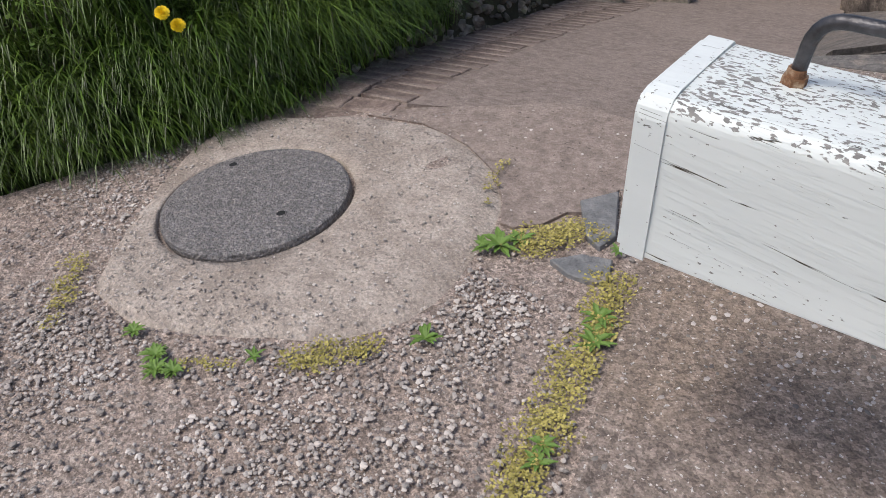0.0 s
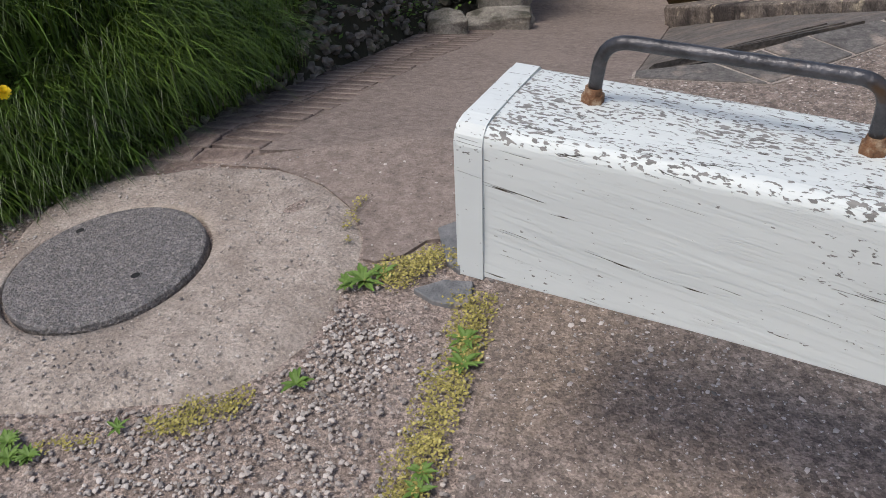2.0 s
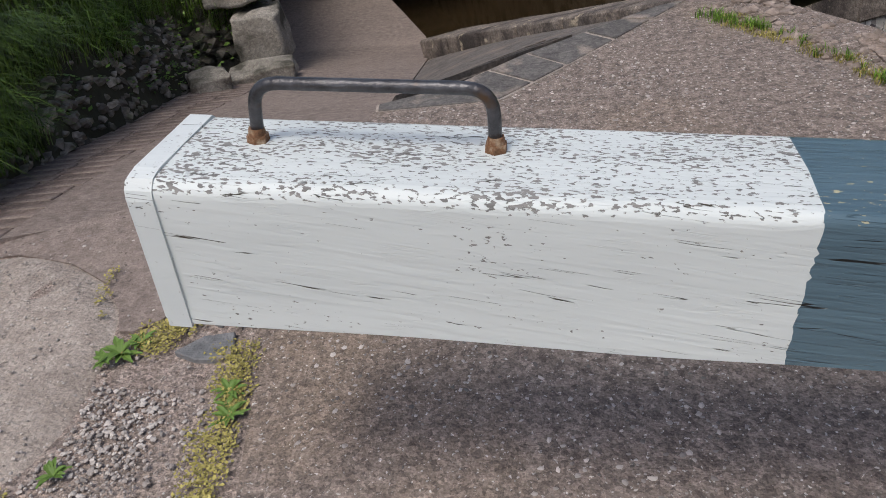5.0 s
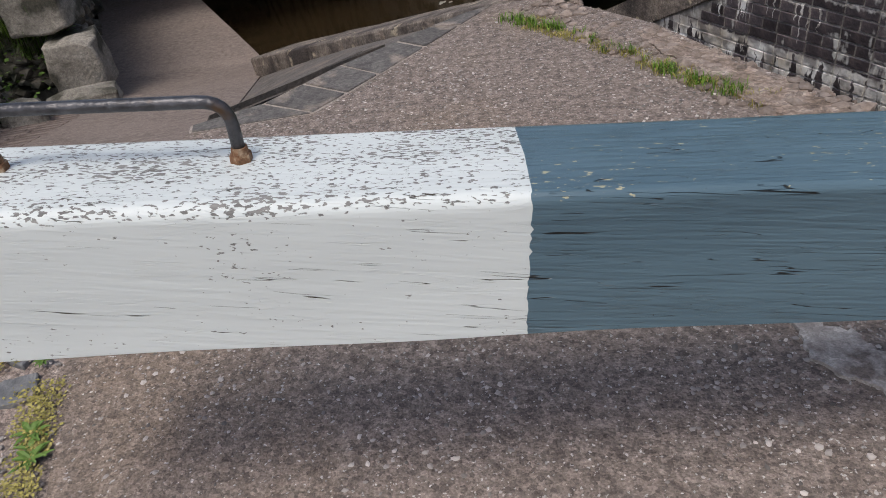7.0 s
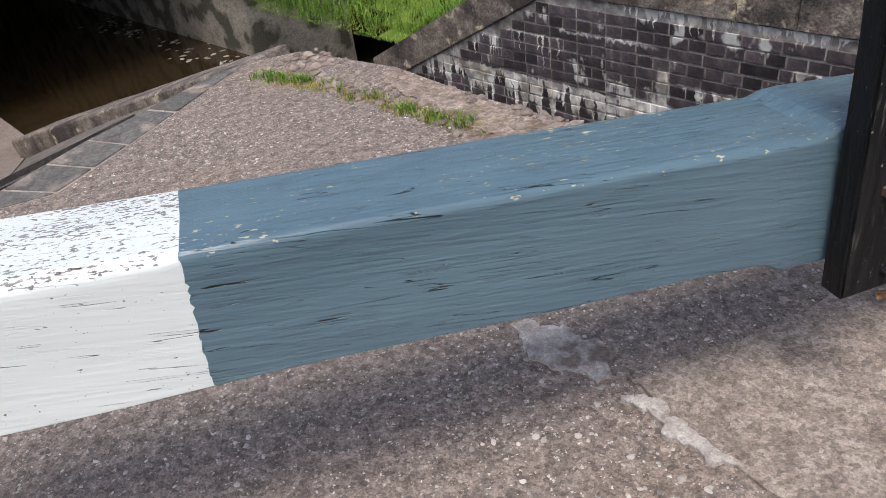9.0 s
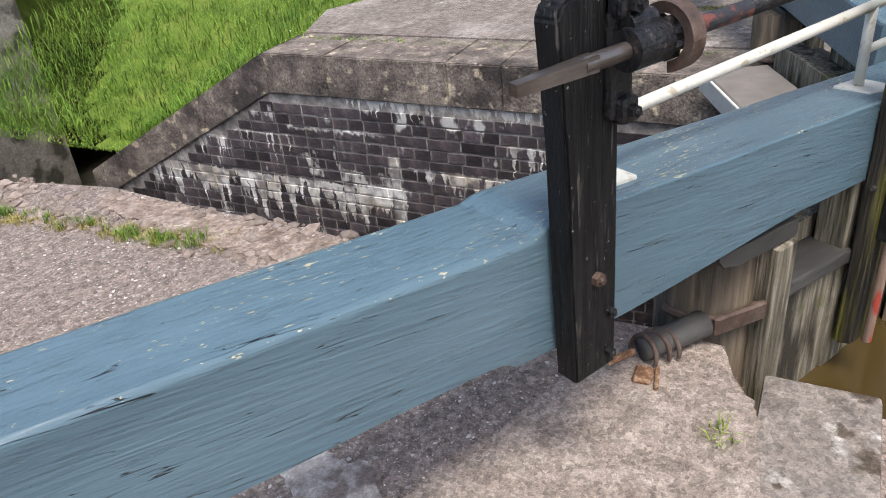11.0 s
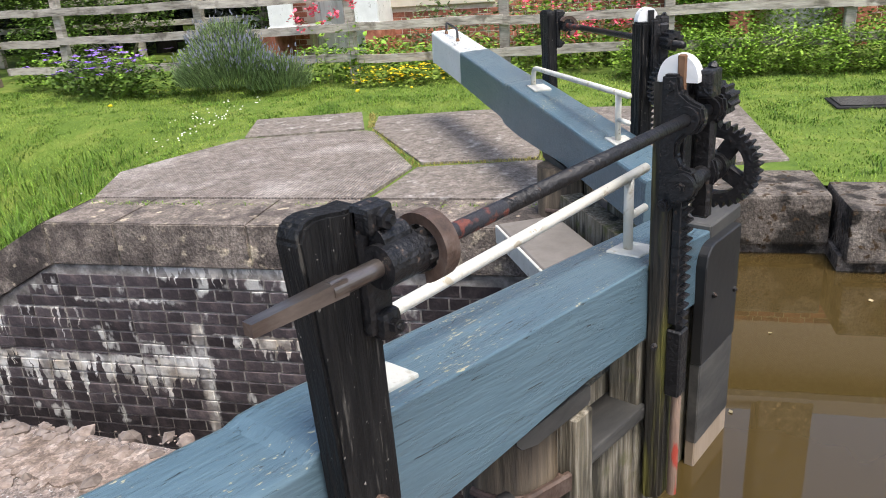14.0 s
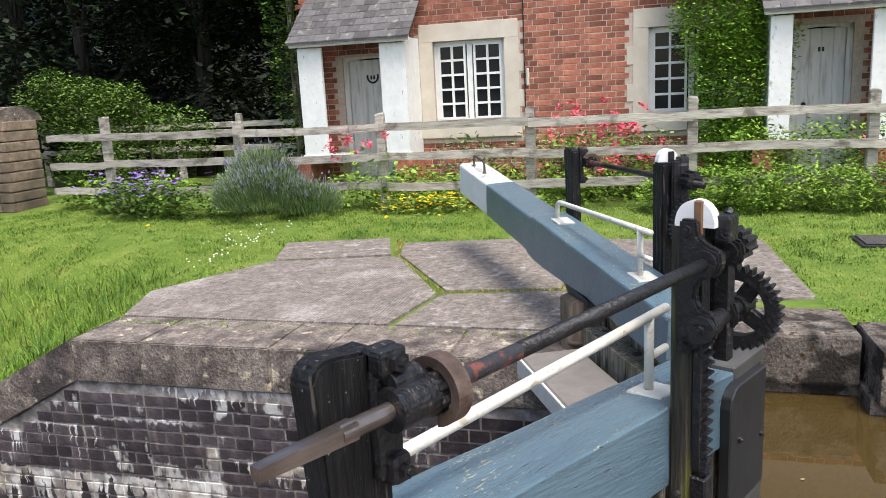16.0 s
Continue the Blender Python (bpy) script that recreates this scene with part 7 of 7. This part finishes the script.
porch(2.19, 3.72, 0.35)
porch(-3.55, -2.24, 0.24)
pipe = bmesh.new()
tube(pipe, [L(0.72, HN - 0.02, 0.9), L(0.72, HN - 0.02, 4.2)], 0.008, 6)
part("cable", pipe, M["iron"], house)
bm = sbox(0.66, 0.70, HN - 0.03, HN, 1.35, 1.58, 0.01)
part("thermometer", bm, M["dressing"], house, "small wall thermometer")


# ---- garden plants ----
def foliage(name, boxes, count, size, mat, label, category, seed, kind="stuff", flat=0.4, parent=None):
    """Leaves filling ellipsoid clumps given as (centre s, n, z, radii s, n, z)."""
    rng = random.Random(seed)
    pts = []
    tot = sum(b[3] * b[4] * b[5] for b in boxes)
    for cs, cn, cz, rs, rn, rz in boxes:
        for _ in range(int(count * rs * rn * rz / tot)):
            d = Vector((rng.gauss(0, 1), rng.gauss(0, 1), rng.gauss(0, 1))).normalized() * rng.uniform(0.55, 1.05)
            k = 1 + 0.25 * noise.noise(d * 2.2 + Vector((cs, cn, cz)))
            p = L(cs + d.x * rs * k, cn + d.y * rn * k, cz + d.z * rz * k)
            pts.append(tuple(p))
    vs, fs = leaves(rng, pts, size, flat)
    return raw(name, vs, fs, mat, parent, kind if parent is None else "", label, category)


def bush(name, label, clumps, count, size, mat, seed, group="shrubs", category="shrub", stem_mat="timber"):
    root = thing(name, label, category, group, at=L(clumps[0][0], clumps[0][1], 0))
    bm = bmesh.new()
    rng = random.Random(seed)
    base = L(clumps[0][0], clumps[0][1], -0.05)
    for cs, cn, cz, *_ in clumps:
        e = L(cs, cn, cz)
        mid = base.lerp(e, 0.5) + Vector((rng.uniform(-0.05, 0.05), rng.uniform(-0.05, 0.05), 0.05))
        tube(bm, [base, mid, e], [0.03, 0.02, 0.008], 6)
    part("branching", bm, M[stem_mat], root)
    o = foliage("foliage", clumps, count, size, mat, "", "", seed, parent=root)
    return root


# lavender: many short grey-green spikes standing out of a round body
lav = thing("lavender", "large grey-green lavender bush leaning through the fence", "lavender", at=L(3.2, 7.9, 0))
rng = random.Random(81)
green, tips = ([], []), ([], [])
for cs, cn, cz, rs, rn, rz, k in ((3.3, 7.75, 0.22, 0.62, 0.4, 0.42, 7600), (2.75, 7.8, 0.16, 0.36, 0.32, 0.32, 2600), (3.45, 8.05, 0.42, 0.45, 0.3, 0.42, 3400)):
    for _ in range(k):
        d = Vector((rng.gauss(0, 1), rng.gauss(0, 1), abs(rng.gauss(0.2, 0.9)))).normalized()
        f = rng.uniform(0.6, 1.0)
        p = L(cs + d.x * rs * f, cn + d.y * rn * f, cz + d.z * rz * f - 0.08)
        o = L(d.x, d.y) * 0.9
        h = rng.uniform(0.06, 0.15)
        add_strips(green, blades(rng, [tuple(p)], h, 0.009, 0.25, (o.x, o.y)))
        if d.z > 0.35 and rng.random() < 0.14:
            e = p + Vector((o.x * h, o.y * h, h))
            add_strips(tips, blades(rng, [tuple(e)], 0.05, 0.016, 0.1, (o.x * 0.5, o.y * 0.5)))
raw("foliage", green[0], green[1], M["leaf_grey"], lav)
raw("flower_spray", tips[0], tips[1], blade_material("lavender_tip", (0.15, 0.16, 0.2), (0.25, 0.26, 0.32), 0.3), lav, "stuff")
bush("geranium", "purple flowering cranesbill in front of the fence", [(4.9, 7.85, 0.24, 0.6, 0.35, 0.24), (4.3, 7.8, 0.18, 0.4, 0.3, 0.2), (5.5, 8.2, 0.2, 0.5, 0.3, 0.25)], 2600, 0.06, M["leaf"], 83, "garden plants", "flower plant", "leaf")
rng = random.Random(84)
pts = [tuple(L(rng.gauss(4.85, 0.32), rng.gauss(7.72, 0.2), rng.uniform(0.32, 0.58))) for _ in range(60)]
vs, fs = leaves(rng, [(x + rng.uniform(-0.02, 0.02), y + rng.uniform(-0.02, 0.02), z) for x, y, z in pts for _ in range(5)], 0.06, 0.9)
raw("cranesbill_flowers", vs, fs, M["petal_purple"], None, "stuff", "purple cranesbill flowers", "flowers")
foliage("garden_plants", [(s, n, 0.18, 0.45, 0.4, 0.24) for s, n in ((2.6, 8.6), (1.9, 8.5), (1.3, 8.5), (0.7, 8.7), (0.1, 8.6), (-0.5, 8.8), (-1.0, 9.2), (1.0, 9.5), (2.0, 9.4), (4.4, 9.3), (5.6, 9.2), (6.4, 8.7))], 9000, 0.06, M["leaf_bright"], "mixed green garden plants behind the fence", "plants", 85)
foliage("garden_plants", [(s, 9.4, 0.4, 0.45, 0.35, 0.42) for s in (0.4, -0.3, 1.3, -0.9)], 2600, 0.06, M["leaf_grey"], "taller grey-green border plants below the window", "plants", 86)
foliage("herb_row", [(s, 8.0 + 0.1 * (i % 2), 0.22, 0.3, 0.32, 0.26) for i, s in enumerate((-1.1, -1.5, -1.9, -2.3, -2.7, -3.1, -3.6, -4.1, -4.7))], 26000, 0.034, M["leaf_bright"], "dense fresh green herb row along the fence", "plants", 87)
foliage("herb_row", [(s, 8.7, 0.5, 0.4, 0.3, 0.4) for s in (-2.0, -2.6, -3.2, -3.9)], 5000, 0.05, M["leaf_bright"], "tall green plants behind the fence", "plants", 88)
rng = random.Random(89)
pts = []
for cs, cn, cz, k in ((-0.35, 8.9, 0.9, 13), (-0.7, 8.95, 0.92, 12), (0.0, 8.8, 0.82, 7), (-0.55, 8.2, 0.55, 6), (2.45, 8.05, 0.82, 3), (1.95, 8.05, 0.84, 3), (2.3, 8.05, 0.7, 4), (-2.8, 8.5, 0.8, 2), (-0.9, 8.6, 0.62, 6), (0.15, 9.2, 1.0, 4)):
    for _ in range(k):
        c = (cs + rng.gauss(0, 0.14), cn + rng.gauss(0, 0.1), cz + rng.gauss(0, 0.09))
        for _ in range(15):
            pts.append(tuple(L(c[0] + rng.gauss(0, 0.024), c[1] + rng.gauss(0, 0.022), c[2] + rng.gauss(0, 0.028))))
vs, fs = leaves(rng, pts, 0.05, 0.3)
raw("valerian_flowers", vs, fs, M["petal_red"], None, "stuff", "pinkish red valerian flower heads", "flowers")
acc = ([], [])
for cs, cn in ((-0.35, 8.9), (-0.7, 8.95), (0.0, 8.8), (2.3, 8.1), (1.95, 8.1), (0.15, 9.2)):
    for _ in range(26 if cs < 1 else 7):
        p = L(cs + rng.gauss(0, 0.13), cn + rng.gauss(0, 0.08))
        add_strips(acc, blades(rng, [(p.x, p.y, 0.0)], 0.8, 0.009, 0.1))
        add_strips(acc, leaves(rng, [(p.x + rng.gauss(0, 0.03), p.y + rng.gauss(0, 0.03), rng.uniform(0.1, 0.75)) for _ in range(7)], 0.07, 0.5))
raw("valerian_stems", acc[0], acc[1], M["leaf_bright"], None, "stuff", "upright valerian stems with green leaves", "plants")
pts = [tuple(L(rng.gauss(1.5, 0.28), rng.gauss(8.0, 0.1), rng.uniform(0.08, 0.24))) for _ in range(150)]
vs, fs = leaves(rng, [q for q in pts for _ in range(3)], 0.035, 0.9)
raw("yellow_flowers", vs, fs, M["petal_yellow"], None, "stuff", "small yellow flowers along the fence foot", "flowers")
foliage("yellow_flower_leaves", [(1.5, 8.05, 0.1, 0.6, 0.25, 0.13), (0.4, 8.1, 0.08, 0.5, 0.2, 0.12)], 1500, 0.045, M["grass_lawn"], "fresh leaves below the yellow flowers", "plants", 90)
# climber on the cottage
climber = thing("climber", "dense green climbing shrub trained up the cottage wall", "climber", at=L(-1.9, 10.3, 0))
bm = bmesh.new()
for ds in (0.05,):
    tube(bm, [L(-1.9 + ds, 10.3, -0.1), L(-1.85 + ds * 1.6, 10.32, 1.2), L(-1.8 + ds * 2, 10.34, 2.8)], [0.04, 0.03, 0.012], 6)
part("trunk", bm, M["timber"], climber)
foliage("foliage", [(-1.95, 10.1, 1.2, 0.6, 0.3, 0.95), (-1.75, 10.1, 2.1, 0.62, 0.3, 0.8), (-2.2, 10.2, 1.7, 0.42, 0.24, 0.5), (-1.6, 10.22, 2.9, 0.6, 0.22, 0.5), (-1.9, 10.05, 0.5, 0.45, 0.3, 0.5)], 34000, 0.046, M["leaf_climber"], "", "", 91, parent=climber)
# shrub, ivy and dark trees at the end of the garden
bush("shrub", "rounded pale green garden shrub by the pier", [(6.3, 10.2, 0.95, 0.5, 0.5, 0.45), (6.9, 10.1, 1.15, 0.5, 0.5, 0.55), (7.5, 10.2, 1.3, 0.6, 0.6, 0.55), (8.2, 10.3, 1.35, 0.6, 0.6, 0.55), (5.8, 10.3, 0.85, 0.35, 0.4, 0.45), (7.0, 9.6, 0.5, 0.7, 0.4, 0.5), (6.6, 10.0, 1.5, 0.25, 0.3, 0.25), (8.0, 10.0, 1.75, 0.35, 0.3, 0.25)], 17000, 0.055, M["leaf"], 92)


def tree(s, n, h, r, seed, mat, count=9000, size=0.15):
    root = thing("tree", "dark leafy tree in the wood behind the garden", "tree", "trees behind the garden", at=L(s, n, -0.2))
    rng = random.Random(seed)
    bm = bmesh.new()
    base = L(s, n, -0.3)
    top = base + Vector((rng.uniform(-0.4, 0.4), rng.uniform(-0.4, 0.4), h * 0.75))
    tube(bm, [base, base.lerp(top, 0.4) + Vector((0.1, 0.05, 0)), top], [0.2, 0.15, 0.05], 10)
    clumps = []
    for i in range(11):
        t = rng.uniform(0, 6.28)
        zz = rng.uniform(0.08, 1.0) * h
        rad = r * (0.85 if zz < h * 0.6 else 0.5) * rng.uniform(0.35, 1)
        cs, cn = s + rad * math.cos(t), n + rad * math.sin(t)
        clumps.append((cs, cn, zz, r * rng.uniform(0.38, 0.62), r * rng.uniform(0.38, 0.62), r * rng.uniform(0.3, 0.5)))
        tube(bm, [base.lerp(top, min(0.95, zz / h * 0.8)), L(cs, cn, zz)], [0.06, 0.015], 6)
    part("trunk", bm, M["bark"], root)
    foliage("crown", clumps, count, size, mat, "", "", seed + 1, parent=root)


# tree crowns get the near-black colour that holds the wood's shade
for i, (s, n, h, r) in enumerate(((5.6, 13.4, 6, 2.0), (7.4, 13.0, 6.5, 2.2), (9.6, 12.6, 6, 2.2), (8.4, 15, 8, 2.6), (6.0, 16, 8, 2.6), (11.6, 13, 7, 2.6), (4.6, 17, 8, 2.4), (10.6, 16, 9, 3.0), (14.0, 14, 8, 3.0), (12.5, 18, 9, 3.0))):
    tree(s, n, h, r, 100 + i * 3, M["leaf_shaded"])
# solid mass of the wood, far behind the trees, near-black to read as shade
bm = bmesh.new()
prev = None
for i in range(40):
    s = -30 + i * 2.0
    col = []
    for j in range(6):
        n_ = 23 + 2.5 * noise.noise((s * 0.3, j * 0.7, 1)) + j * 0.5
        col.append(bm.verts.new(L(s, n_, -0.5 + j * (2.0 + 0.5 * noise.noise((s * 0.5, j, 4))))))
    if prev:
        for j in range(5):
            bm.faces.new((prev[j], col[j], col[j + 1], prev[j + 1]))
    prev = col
tagged(obj_from("backdrop", bm, M["leaf_shaded"]), "dark wood behind the garden", "wood", "", "structure")
foliage("far_wood", [(s, 20.5, z, 2.4, 1.2, 1.6) for s in (3, 6, 9, 12, 15, 18) for z in (1.0, 3.5, 6.0)], 30000, 0.22, M["leaf_shaded"], "dense dark wood behind the garden trees", "wood", 150)
ivy = thing("ivy_column", "bright ivy climbing beside the cottage corner", "ivy", at=L(4.25, 10.8, 0))
bm = bmesh.new()
tube(bm, [L(4.25, 10.8, -0.1), L(4.25, 10.8, 3.2)], [0.08, 0.05], 8)
part("trunk", bm, M["timber"], ivy)
foliage("foliage", [(4.25, 10.75, 0.6, 0.3, 0.3, 0.6), (4.3, 10.75, 1.6, 0.3, 0.3, 0.8), (4.35, 10.75, 2.7, 0.34, 0.3, 0.9)], 2600, 0.07, M["leaf"], "", "", 140, parent=ivy)

# ---- bricks last ----
# worn bricks of the gutter beside the ramp, laid across it
gm = {}
for w in (0.2, 0.23):
    b_ = bmesh.new()
    box(b_, (0, 0, 0), (w - 0.006, 0.099, 0.05), None, 0.004)
    gm[w] = bpy.data.meshes.new("brick")
    b_.to_mesh(gm[w])
    b_.free()
    gm[w].materials.append(M["path_brick"])
rng = random.Random(205)
y = 0.95
while y < 4.9:
    x1 = np.interp(y, [0.98, 1.4, 2.23, 3.1, 4.0, 5.2], [-2.12, -2.22, -2.39, -2.53, -2.63, -2.95])
    x0 = np.interp(y, [0.65, 1.3, 1.9, 3.4, 4.1, 4.7], [-2.68, -2.6, -2.8, -3.15, -3.3, -3.35])
    x = x1 - rng.uniform(0.1, 0.16)
    while x > x0 - 0.1:
        w = rng.choice((0.2, 0.23))
        yy = y + (x - x1) * 0.182
        ob = new("brick", gm[w])
        ob.parent = brick_strip
        ob.matrix_basis = Matrix.Translation((x, yy, ramp_z(x, yy) - 0.034 + rng.uniform(-0.002, 0.0015))) @ Matrix.Rotation(-0.255 if yy > 1 else 0, 4, "X") @ Matrix.Rotation(0.18 + rng.uniform(-0.01, 0.01), 4, "Z")
        x -= w
    y += 0.104
def cope_low(s):
    return cope_top(s) - COPE_H


vs, fs = lay(-0.55, 4.1, -1.75, -0.235, 0.075, FN, M["lockbrick"], far_tail, lambda a, b, z: z + 0.03 < min(cope_low(a), cope_low(b)), lambda s, z: z > -1.3 and 0.0 < s < 3.6, 201, False)
raw("lower_bricks", vs, fs, M["lockbrick"], far_tail, "stuff")
vs, fs = lay(-7.5, 3.88, -0.2, 3.2, 0.075, HN - 0.002, M["brick"], wall, lambda a, b, z: not blocked(a, b, z), lambda s, z: -0.72 < s < 0.72 and 0.3 < z < 2.65, 202)
raw("other_bricks", vs, fs, M["brick_rest"], wall, "stuff")
